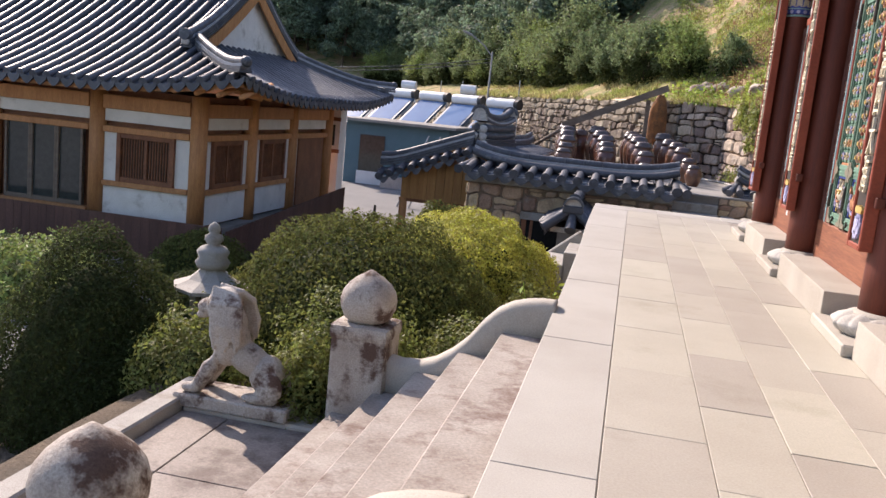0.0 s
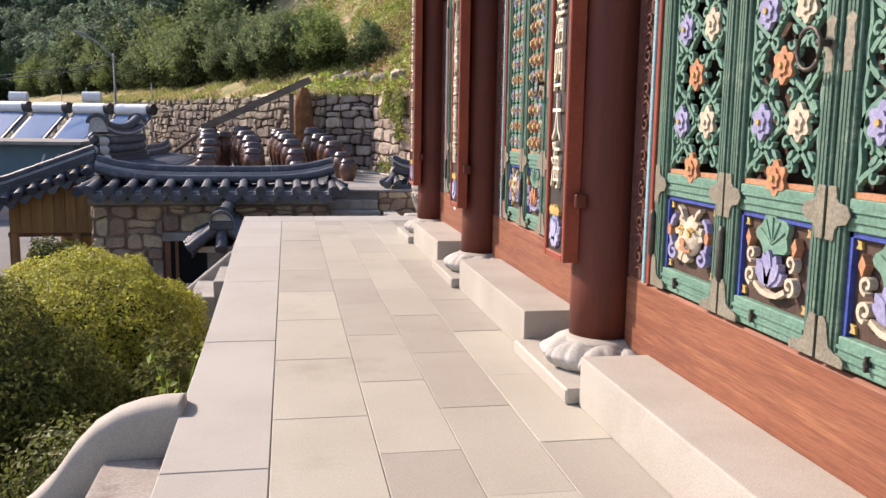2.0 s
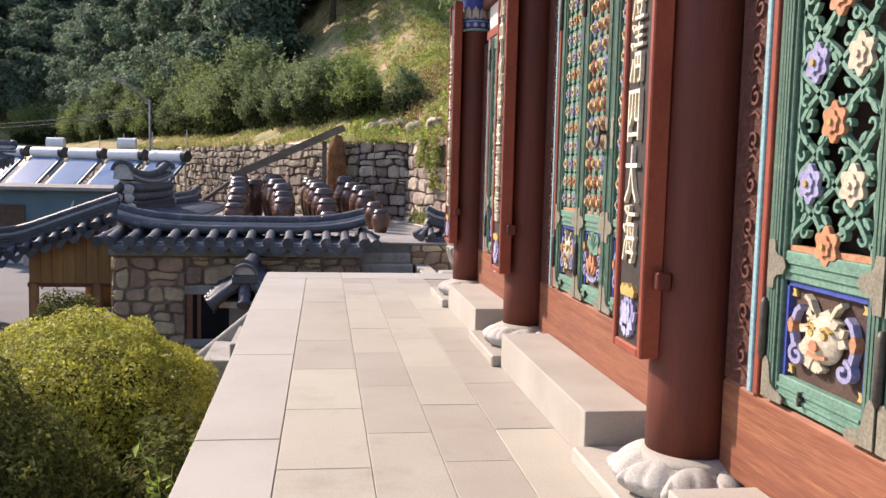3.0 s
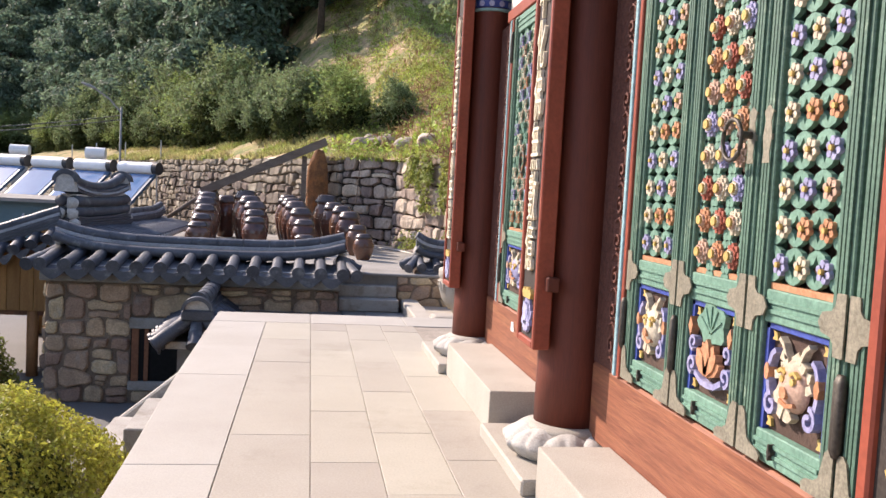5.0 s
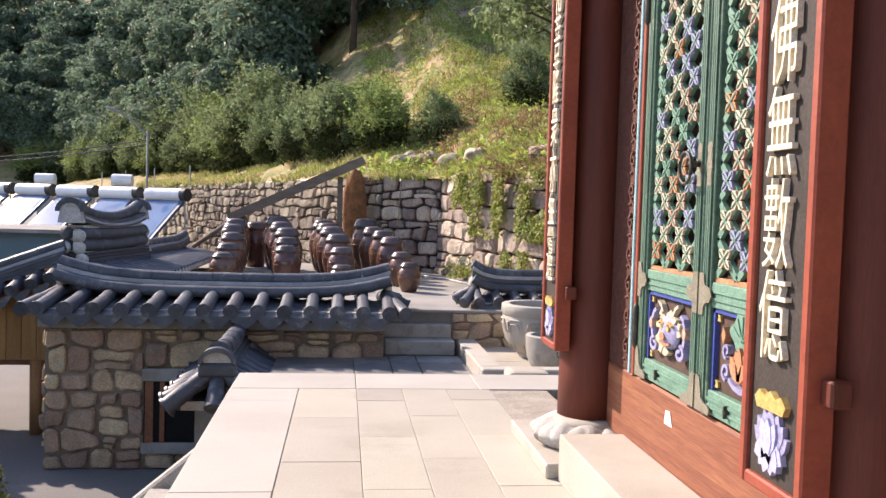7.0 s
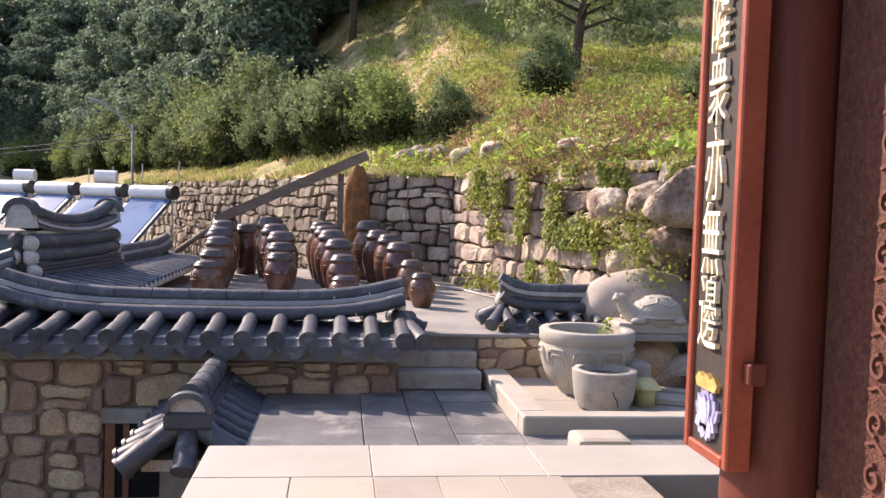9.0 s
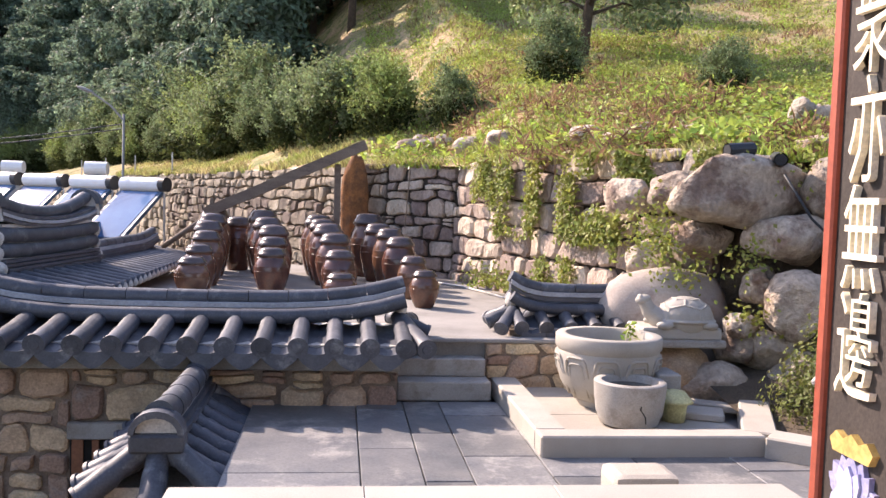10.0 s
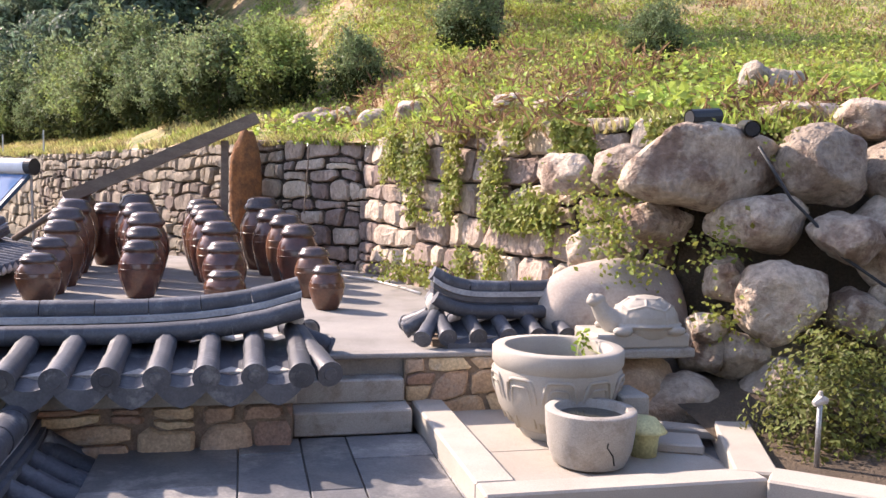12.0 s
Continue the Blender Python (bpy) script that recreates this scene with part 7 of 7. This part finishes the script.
part("collector_glass", b, M["collector"], heater, "reflective blue collector glass")
b = BM()
for x in (-0.7, 0.75):
    tube(b, [(x, 0, 1.45), (x, 0.1, -1.9)], 0.03, 6)
    tube(b, [(x, -1.75, 0.1), (x, -1.75, -1.9)], 0.03, 6)
part("stand", b, M["metal"], heater)
for k in range(1, 5):
    copy_thing(heater, pose(-5.6 - 1.72 * k, 37.2 + 0.95 * k, 0.02 * k, 0, 0, -29))
for x, y in ((-7.6, 39.7), (-11.0, 42.0)):
    b = BM()
    tube(b, [(-0.4, 0, 0), (0.3, 0, 0)], 0.22, 16)
    o = part("water_tank", b, M["white_paint"])
    o.matrix_world = pose(x, y, 2.1)
    tagged(o, "small white tank behind the solar heaters", "water tank", "white tanks")
    tagged(part("tank_stand", bx(x - 0.3, x + 0.2, y - 0.15, y + 0.15, ZY, 1.885), M["metal"]), "metal stand under a white tank", "stand", "tank stands")

# street lamp with cables
lampo = thing("street_lamp", pose(-6.55, 38.6, 0.5), "thin grey lamp pole with an arm above the wall", "street lamp")
b = BM()
tube(b, [(0, 0, -2.5), (0, 0, 3.3)], 0.04, 8)
part("pole", b, M["pole_grey"], lampo, smooth=True)
b = BM()
tube(b, [(0, 0, 3.1), (-0.4, 0, 3.55), (-1.0, 0, 3.95)], 0.035, 6)
part("arm", b, M["pole_grey"], lampo)
b = BM()
blob(b, (-1.15, 0, 4.0), (0.28, 0.12, 0.06), 0, 20)
part("lamp_head", b, M["pole_grey"], lampo)
for z in (3.0, 2.85):
    b = BM()
    tube(b, [(-6.55 - 14 * q, 38.6 + 1.5 * q, 0.5 + z - 1.6 * q * (1 - q) - 1.0 * q) for q in [k / 10 for k in range(11)]], 0.018, 5)
    tagged(part("overhead_cable", b, M["plastic_dark"]), "thin overhead cable from the lamp pole", "cable", "overhead cables")
for k in range(4):
    b = BM()
    x = -5.6 - 2.2 * k
    tube(b, [(x, wall_line(x) + 0.5, 1.9), (x, wall_line(x) + 0.5, 2.8)], 0.03, 6)
    tagged(part("marker_post", b, M["metal"]), "thin grey post on the wall's top", "post", "posts along the wall")


# ---- shrubs ----
def rand_dome(n, r, h, seed, shell=0.82, power=2.0, lump=0.08):
    """Points and directions in the outer skin of a dome of radii r and height h over its foot."""
    g = np.random.default_rng(seed)
    th = g.uniform(0, 2 * math.pi, n)
    u = g.uniform(0.0, 1, n)
    ph = np.arcsin(u)
    d = np.stack([np.cos(ph) * np.cos(th), np.cos(ph) * np.sin(th), np.sin(ph)], 1)
    k = np.array([1 + lump * noise.noise(Vector(v) * 2.6 + Vector((seed, 0, 0))) + lump * 0.7 * noise.noise(Vector(v) * 6 + Vector((0, seed, 0))) for v in d.tolist()])
    s = (shell + (1 - shell) * g.uniform(0, 1, n) ** 0.5) * k
    z = np.sign(d[:, 2]) * np.abs(d[:, 2]) ** (2 / power)
    p = np.stack([d[:, 0] * r[0] * s, d[:, 1] * r[1] * s, z * h * s], 1)
    return p, d


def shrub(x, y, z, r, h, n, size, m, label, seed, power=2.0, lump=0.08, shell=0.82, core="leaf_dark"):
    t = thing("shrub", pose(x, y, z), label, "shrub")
    # solid core in a dark tone, which paints the shade seen between the leaves
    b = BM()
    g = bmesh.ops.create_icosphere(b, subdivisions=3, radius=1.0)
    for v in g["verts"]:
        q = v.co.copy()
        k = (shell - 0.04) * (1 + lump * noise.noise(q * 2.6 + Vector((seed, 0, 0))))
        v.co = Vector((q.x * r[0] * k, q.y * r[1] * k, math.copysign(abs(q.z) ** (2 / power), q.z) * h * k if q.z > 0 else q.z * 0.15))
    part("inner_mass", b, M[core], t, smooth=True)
    p, d = rand_dome(n, r, h, seed, shell, power, lump)
    leaf_ob("foliage", p, d, size, M[m], t, seed)
    return t


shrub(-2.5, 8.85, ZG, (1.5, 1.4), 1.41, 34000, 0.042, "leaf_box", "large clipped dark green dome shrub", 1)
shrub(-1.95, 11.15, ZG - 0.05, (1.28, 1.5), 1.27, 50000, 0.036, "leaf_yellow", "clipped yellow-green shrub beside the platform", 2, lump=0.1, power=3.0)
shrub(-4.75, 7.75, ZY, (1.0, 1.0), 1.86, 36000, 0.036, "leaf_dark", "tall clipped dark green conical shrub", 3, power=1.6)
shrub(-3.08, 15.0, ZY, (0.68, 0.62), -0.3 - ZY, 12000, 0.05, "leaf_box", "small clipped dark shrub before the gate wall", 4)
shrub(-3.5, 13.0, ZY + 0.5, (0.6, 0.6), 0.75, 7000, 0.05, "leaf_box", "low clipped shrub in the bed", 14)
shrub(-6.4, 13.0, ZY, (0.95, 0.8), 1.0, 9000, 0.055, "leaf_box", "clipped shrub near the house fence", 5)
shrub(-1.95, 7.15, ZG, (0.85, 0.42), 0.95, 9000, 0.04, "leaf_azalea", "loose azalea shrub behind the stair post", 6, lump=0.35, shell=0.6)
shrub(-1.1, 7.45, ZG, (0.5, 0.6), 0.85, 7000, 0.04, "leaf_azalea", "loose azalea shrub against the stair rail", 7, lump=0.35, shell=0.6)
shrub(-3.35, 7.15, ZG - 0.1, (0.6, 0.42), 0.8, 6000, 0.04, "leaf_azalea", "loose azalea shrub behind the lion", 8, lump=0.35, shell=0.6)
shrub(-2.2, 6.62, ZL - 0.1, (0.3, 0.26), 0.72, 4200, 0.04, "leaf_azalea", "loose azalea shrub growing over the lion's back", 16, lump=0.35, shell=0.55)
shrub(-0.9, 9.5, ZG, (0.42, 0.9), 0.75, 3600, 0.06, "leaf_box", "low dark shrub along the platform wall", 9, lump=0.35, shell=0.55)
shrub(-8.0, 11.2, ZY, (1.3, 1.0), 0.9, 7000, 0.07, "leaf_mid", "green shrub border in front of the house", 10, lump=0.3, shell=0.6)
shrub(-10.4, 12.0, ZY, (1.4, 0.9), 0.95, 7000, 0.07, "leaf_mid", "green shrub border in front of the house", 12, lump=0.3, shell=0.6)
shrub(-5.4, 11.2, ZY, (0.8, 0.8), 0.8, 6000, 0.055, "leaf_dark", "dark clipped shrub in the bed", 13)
shrub(4.85, 17.75, ZT, (0.62, 0.5), 0.98, 4200, 0.05, "leaf_azalea", "sparse yellowing shrub beside the tap", 11, lump=0.4, shell=0.45, core="soil")
shrub(5.95, 17.2, ZT, (0.6, 0.5), 0.7, 3600, 0.055, "leaf_mid", "sparse green shrub below the boulders", 15, lump=0.4, shell=0.45, core="soil")


def weed(x, y, z, h, n, m, seed, label):
    g = random.Random(seed)
    t = thing("weed", pose(x, y, z), label, "weed")
    b = BM()
    P_, D_ = [], []
    for k in range(n):
        a, l = g.uniform(0, 6.28), g.uniform(0.05, 0.22) * h
        tip = (l * math.cos(a), l * math.sin(a), h * g.uniform(0.6, 1.0))
        tube(b, [(0, 0, 0), (tip[0] * 0.4, tip[1] * 0.4, tip[2] * 0.6), tip], [0.006, 0.005, 0.003], 5)
        for j in range(16):
            q = g.uniform(0.2, 1.0)
            P_.append((tip[0] * q, tip[1] * q, tip[2] * q))
            D_.append((g.uniform(-1, 1), g.uniform(-1, 1), 1))
    part("stems", b, M["weed"], t)
    leaf_ob("leaf_sprays", P_, D_, 0.075, M[m], t, seed)


weed(-0.72, 8.65, ZG, 1.02, 4, "weed", 3, "tall thin weed growing along the platform")
weed(-0.78, 8.2, ZG, 0.8, 3, "weed", 4, "tall thin weed growing along the platform")


# ---- ivy, grass and hillside growth ----
def scatter_wall(k, n, seed, u0, u1, v0, v1, keep):
    (xa, ya), (xb, yb) = WALL[k], WALL[k + 1]
    L_ = math.hypot(xb - xa, yb - ya)
    d = ((xb - xa) / L_, (yb - ya) / L_)
    g = random.Random(seed)
    P_, D_ = [], []
    while len(P_) < n:
        u, v = g.uniform(u0, u1) * L_, g.uniform(v0, v1)
        if noise.noise(Vector((u * 2.1, v * 1.4, seed))) + g.uniform(-0.15, 0.15) < keep:
            continue
        w = 0.1 + g.uniform(0, 0.12)
        P_.append((xa + d[0] * u + d[1] * w, ya + d[1] * u - d[0] * w, v))
        D_.append((d[1], -d[0], 0.4))
    return P_, D_


P_, D_ = [], []
for k, n, sd_, u0, u1, v0, v1, kp in ((4, 1200, 2, 0.55, 1.0, 1.0, 2.12, 0.12), (5, 3600, 5, 0.0, 1.0, 0.9, 2.14, 0.12), (6, 3400, 9, 0.0, 1.0, 0.3, 2.1, 0.1), (5, 700, 12, 0.3, 1.0, 0.1, 0.7, 0.15)):
    a, c = scatter_wall(k, n, sd_, u0, u1, v0, v1, kp)
    P_ += a
    D_ += c
tagged(leaf_ob("ivy", P_, D_, 0.062, M["ivy"], None, 5, ratio=0.8), "yellow-green ivy hanging over the stone wall", "ivy", kind="stuff")
g = random.Random(8)
P_, D_ = [], []
for cx_, cy_, cz_, rr, n in ((4.5, 18.95, 0.95, 0.25, 120), (3.95, 19.45, 0.75, 0.35, 260), (4.65, 18.75, 0.3, 0.25, 70), (3.75, 19.7, 1.15, 0.42, 520), (5.2, 19.1, 2.05, 0.5, 180), (4.4, 18.8, 0.35, 0.2, 60), (2.6, 23.6, 0.12, 0.35, 420), (2.85, 23.0, 0.1, 0.25, 220)):
    for _ in range(n):
        P_.append((cx_ + g.gauss(0, rr * 0.55), cy_ + g.gauss(0, 0.12), cz_ + abs(g.gauss(0, rr * 0.45)) * (1 if cz_ < 0.3 else g.choice((1, -1)))))
        D_.append((-0.3, -1, 0.6))
tagged(leaf_ob("creepers", P_, D_, 0.05, M["ivy"], None, 6, ratio=0.7), "yellowing creepers over the boulders", "creeper", kind="stuff")


def blades(area, n, h, m, seed, label, name="grass", wid=0.018):
    g = np.random.default_rng(seed)
    vs, fs = [], []
    x0, x1, d0, d1 = area
    k = 0
    for _ in range(n):
        x = g.uniform(x0, x1)
        y = wall_line(x) + d0 + (d1 - d0) * g.uniform(0, 1) ** 1.5
        if noise.noise(Vector((x * 0.8, y * 0.8, seed))) + 0.5 * noise.noise(Vector((x * 2.4, y * 2.4, seed))) < (0.12 if m in ("dry", "weed") else -0.12):
            continue
        z = hill(x, y)
        a, l = g.uniform(0, 6.28), h * g.uniform(0.4, 1.2)
        ca, sa, w = math.cos(a), math.sin(a), wid * g.uniform(0.7, 1.5)
        bx_, by_ = g.normal(0, 0.6) * l, g.normal(0, 0.6) * l
        vs += [(x - ca * w, y - sa * w, z - 0.03), (x + ca * w, y + sa * w, z - 0.03), (x + bx_, y + by_, z + l)]
        fs.append((k, k + 1, k + 2))
        k += 3
    tagged(mesh_ob(name, vs, fs, M[m]), label, "grass", kind="stuff")


blades((0.3, 13.5, 0.05, 13), 62000, 0.13, "grass", 1, "yellow-green grass on the sunny hillside")
blades((1.0, 24.0, 9.0, 42.0), 90000, 0.12, "grass", 6, "short grass higher up the hillside", wid=0.03)
blades((1.0, 20.0, 2.0, 30.0), 36000, 0.12, "weed", 7, "green patches in the hillside grass", wid=0.03)
blades((1.0, 20.0, 1.0, 30.0), 52000, 0.14, "dry", 8, "brown patches in the hillside grass", wid=0.03)
blades((-9.0, 0.5, 0.05, 6), 16000, 0.16, "grass", 2, "grass strip along the top of the wall", wid=0.025)
blades((1.0, 13.5, 0.0, 3.0), 9000, 0.2, "weed", 3, "fresh green grass at the wall's edge")
blades((2.5, 13.5, 0.3, 8.0), 14000, 0.12, "dry", 4, "dry brown grass patches on the hillside")
g = random.Random(33)
for m_, lab, sd_ in (("weed", "low green tufts dotted over the hillside", 1), ("ivy", "low yellowing tufts dotted over the hillside", 2)):
    P_, D_ = [], []
    for _ in range(330):
        cx_ = g.uniform(1.0, 15.0)
        cy_ = wall_line(cx_) + 0.4 + 26 * g.random() ** 1.4
        sp, hh = g.uniform(0.12, 0.45), g.uniform(0.1, 0.42)
        for _k in range(int(50 + 200 * sp)):
            x, y = cx_ + g.gauss(0, sp), cy_ + g.gauss(0, sp)
            P_.append((x, y, hill(x, y) + abs(g.gauss(0, hh * 0.5))))
            D_.append((g.gauss(0, 0.6), -0.3 + g.gauss(0, 0.5), 0.8))
    tagged(leaf_ob("hill_tufts", P_, D_, 0.085, M[m_], None, sd_, ratio=0.5), lab, "weeds", kind="stuff")
g = random.Random(21)
P_, D_ = [], []
for cx_, d_, n, sp in ((6.5, 2.2, 900, 0.9), (8.2, 3.0, 1400, 1.2), (7.3, 5.0, 900, 1.2), (5.2, 1.3, 400, 0.6), (9.6, 4.2, 1200, 1.3), (4.2, 0.6, 160, 0.5), (2.4, 0.9, 120, 0.5), (1.2, 1.0, 140, 0.6), (3.4, 3.0, 200, 0.9), (10.2, 1.6, 900, 1.0)):
    for _ in range(n):
        x = cx_ + g.gauss(0, sp)
        y = wall_line(x) + max(0.1, d_ + g.gauss(0, sp * 0.6))
        P_.append((x, y, hill(x, y) + g.uniform(0.02, 0.3)))
        D_.append((0, -0.3, 1))
tagged(leaf_ob("broad_weeds", P_, D_, 0.115, M["weed"], None, 7, ratio=0.85), "broad-leaved bright green weeds on the slope", "weeds", kind="stuff")
P_, D_ = [], []
for cx_, cy_, n in ((6.3, 20.6, 500), (6.0, 20.3, 300), (4.2, 21.2, 260), (3.4, 22.6, 200), (4.6, 22.8, 220), (5.4, 23.6, 260), (3.8, 25.4, 240), (5.0, 26.2, 240), (6.6, 24.2, 240), (2.6, 27.8, 200), (7.4, 26.6, 260), (3.3, 30.0, 260), (5.6, 30.4, 260)):
    for _ in range(n):
        x, y = cx_ + g.gauss(0, 0.45), cy_ + g.gauss(0, 0.4)
        P_.append((x, y, hill(x, y) + g.uniform(0, 0.28)))
        D_.append((g.uniform(-1, 1), g.uniform(-1, 1), 0.3))
tagged(leaf_ob("dead_brush", P_, D_, 0.22, M["dry"], None, 9, ratio=0.12), "reddish dead brush heaped by the boulders", "brush", kind="stuff")
for x, d_, s in ((2.6, 1.5, 1), (2.0, 1.7, 2), (2.3, 1.9, 3), (1.6, 1.6, 4), (3.0, 1.8, 5), (4.6, 2.6, 6), (5.0, 2.2, 7), (1.75, 1.75, 8), (2.15, 1.75, 9), (1.9, 2.05, 10), (4.1, 1.5, 11), (4.35, 1.7, 12), (3.8, 1.9, 13)):
    b = BM()
    y = wall_line(x) + d_
    rock(b, (0, 0, 0), (0.28, 0.22, 0.2), s + 70, 3, 0.15)
    o = part("field_stone", b, M["boulder"], smooth=True)
    o.matrix_world = pose(x, y, hill(x, y) + 0.06)
    tagged(o, "weathered stone lying in the hillside grass", "stone", "stones in the grass")


# ---- trees ----
def tree_parts(t, h, r, seed, m, n, size, trunk=0.09, crown0=0.35, clumps=14, spread=1.0, feather=False):
    g = random.Random(seed)
    b = BM()
    top = Vector((g.uniform(-0.15, 0.15) * h, g.uniform(-0.1, 0.1) * h, h * 0.8))
    tube(b, [(0, 0, -0.3), (top.x * 0.25, top.y * 0.2, h * 0.25), (top.x * 0.6, top.y * 0.6, h * 0.5), top], [trunk, trunk * 0.8, trunk * 0.55, trunk * 0.15], 8)
    P_, D_ = [], []
    ng = np.random.default_rng(seed)
    for k in range(clumps):
        a = 2.4 * k + g.uniform(-0.4, 0.4)
        q = crown0 + (1 - crown0) * (k + 0.5) / clumps
        rr = r * spread * (1.05 - 0.75 * (q - crown0) / (1 - crown0)) * g.uniform(0.55, 1.0)
        c = Vector((rr * math.cos(a), rr * math.sin(a), h * q * g.uniform(0.9, 1.05)))
        s = Vector((top.x * q * 0.8, top.y * q * 0.8, h * (q * 0.8)))
        tube(b, [s, s.lerp(c, 0.5) + Vector((0, 0, 0.05 * h)), c], [trunk * 0.35, trunk * 0.22, trunk * 0.06], 5)
        cr = r * g.uniform(0.2, 0.46)
        m_ = n // clumps
        if feather:
            # sprays: leaves along upright, outward twigs
            for _ in range(m_ // 12):
                ax = Vector((c.x, c.y, 0)).normalized() * g.uniform(0.0, 0.9) + Vector((g.gauss(0, 0.45), g.gauss(0, 0.45), g.uniform(0.35, 1.1)))
                o_ = c + Vector((g.gauss(0, 0.5), g.gauss(0, 0.5), g.gauss(0, 0.4))) * cr
                l_ = cr * g.uniform(0.6, 1.5)
                qs = ng.uniform(0, 1, 12)[:, None]
                P_.append(np.array(o_) + qs * np.array(ax.normalized() * l_) + ng.normal(0, 0.035, (12, 3)))
                D_.append(ng.normal(0, 0.6, (12, 3)) + np.array([0, 0, 0.5]))
            continue
        d = ng.normal(0, 1, (m_, 3))
        d /= np.linalg.norm(d, axis=1)[:, None]
        p = d * (cr * ng.uniform(0.35, 1.0, m_) ** 0.4)[:, None] * np.array([1.15, 1.15, 0.7])
        P_.append(p + np.array(c))
        d[:, 2] += 0.5
        D_.append(d)
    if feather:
        # near-black leaves low in the bush: shade under the crown put into colour
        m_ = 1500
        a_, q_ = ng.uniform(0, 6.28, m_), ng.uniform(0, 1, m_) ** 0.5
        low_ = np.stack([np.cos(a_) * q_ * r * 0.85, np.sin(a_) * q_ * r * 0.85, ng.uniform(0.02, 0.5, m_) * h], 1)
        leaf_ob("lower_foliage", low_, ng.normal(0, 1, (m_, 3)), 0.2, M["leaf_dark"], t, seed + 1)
    part("trunk", b, M["bark"], t, smooth=True)
    leaf_ob("crown", np.concatenate(P_), np.concatenate(D_), size, M[m], t, seed, droop=0.25)


def make_tree(name, h, r, seed, m, n, size, label, cat, group, **kw):
    t = thing(name, pose(0, 0, -200), label, cat, group)
    tree_parts(t, h, r, seed, m, n, size, **kw)
    return t


g = random.Random(5)
bushes = [make_tree("tall_bush", 2.9, 1.5, 100 + k, ("leaf_mid", "leaf_tree", "leaf_bush", "leaf_tree")[k], 7200, 0.13, "dense green bush in the row above the wall", "bush", "bushes above the wall", trunk=0.05, crown0=0.3, clumps=28, spread=1.0, feather=True) for k in range(4)]
woods = [make_tree("tree", 8.5, 3.0, 120 + k, "leaf_forest", 5600, 0.34, "dark forest tree on the hillside", "tree", "trees of the hillside forest", trunk=0.16, crown0=0.22, clumps=20) for k in range(3)]


def plant(src, x, y, s, k):
    z = hill(x, y) - 0.05
    o = copy_thing(src, pose(x, y, z, 0, 0, (k * 67) % 360) @ Matrix.Diagonal((s, s, s * (0.9 + 0.2 * ((k * 13) % 7) / 7), 1)))
    o.matrix_world = pose(x, y, z, 0, 0, (k * 67) % 360) @ Matrix.Diagonal((s, s, s, 1))
    return o


k = 0
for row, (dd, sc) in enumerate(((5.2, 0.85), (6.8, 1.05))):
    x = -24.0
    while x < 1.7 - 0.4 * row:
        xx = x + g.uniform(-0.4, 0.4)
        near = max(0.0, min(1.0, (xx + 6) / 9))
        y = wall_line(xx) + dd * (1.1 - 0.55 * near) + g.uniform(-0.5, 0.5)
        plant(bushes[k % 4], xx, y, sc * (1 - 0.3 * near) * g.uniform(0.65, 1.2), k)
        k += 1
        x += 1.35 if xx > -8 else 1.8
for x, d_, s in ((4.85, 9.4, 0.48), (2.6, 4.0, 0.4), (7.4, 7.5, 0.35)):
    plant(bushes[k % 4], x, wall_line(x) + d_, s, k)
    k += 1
for row in range(9):
    x = -70.0 + row
    while x < -3.0 + row * 0.7:
        xx = x + g.uniform(-1, 1)
        y = wall_line(max(xx, -26)) + 9.6 + row * 3.0 + g.uniform(-1.2, 1.2)
        plant(woods[k % 3], xx, y, g.uniform(0.6, 1.0) + 0.06 * row, k)
        k += 1
        x += 2.9 if xx > -30 else 4.5
for x, y in ((10, 58), (14, 60), (18, 60), (24, 60), (5, 54), (2, 50), (0.5, 46), (30, 58), (12, 66), (20, 66), (28, 66)):
    plant(woods[k % 3], x, y, g.uniform(0.9, 1.3), k)
    k += 1
st = make_tree("tree", 5.2, 2.3, 140, "leaf_tree", 6500, 0.2, "small spreading tree alone on the grassy slope", "tree", "", trunk=0.16, crown0=0.26, clumps=26)
st.matrix_world = pose(6.4, 32.6, hill(6.4, 32.6))
for o in bushes + woods:
    for c in list(o.children_recursive):
        bpy.data.objects.remove(c)
    bpy.data.objects.remove(o)
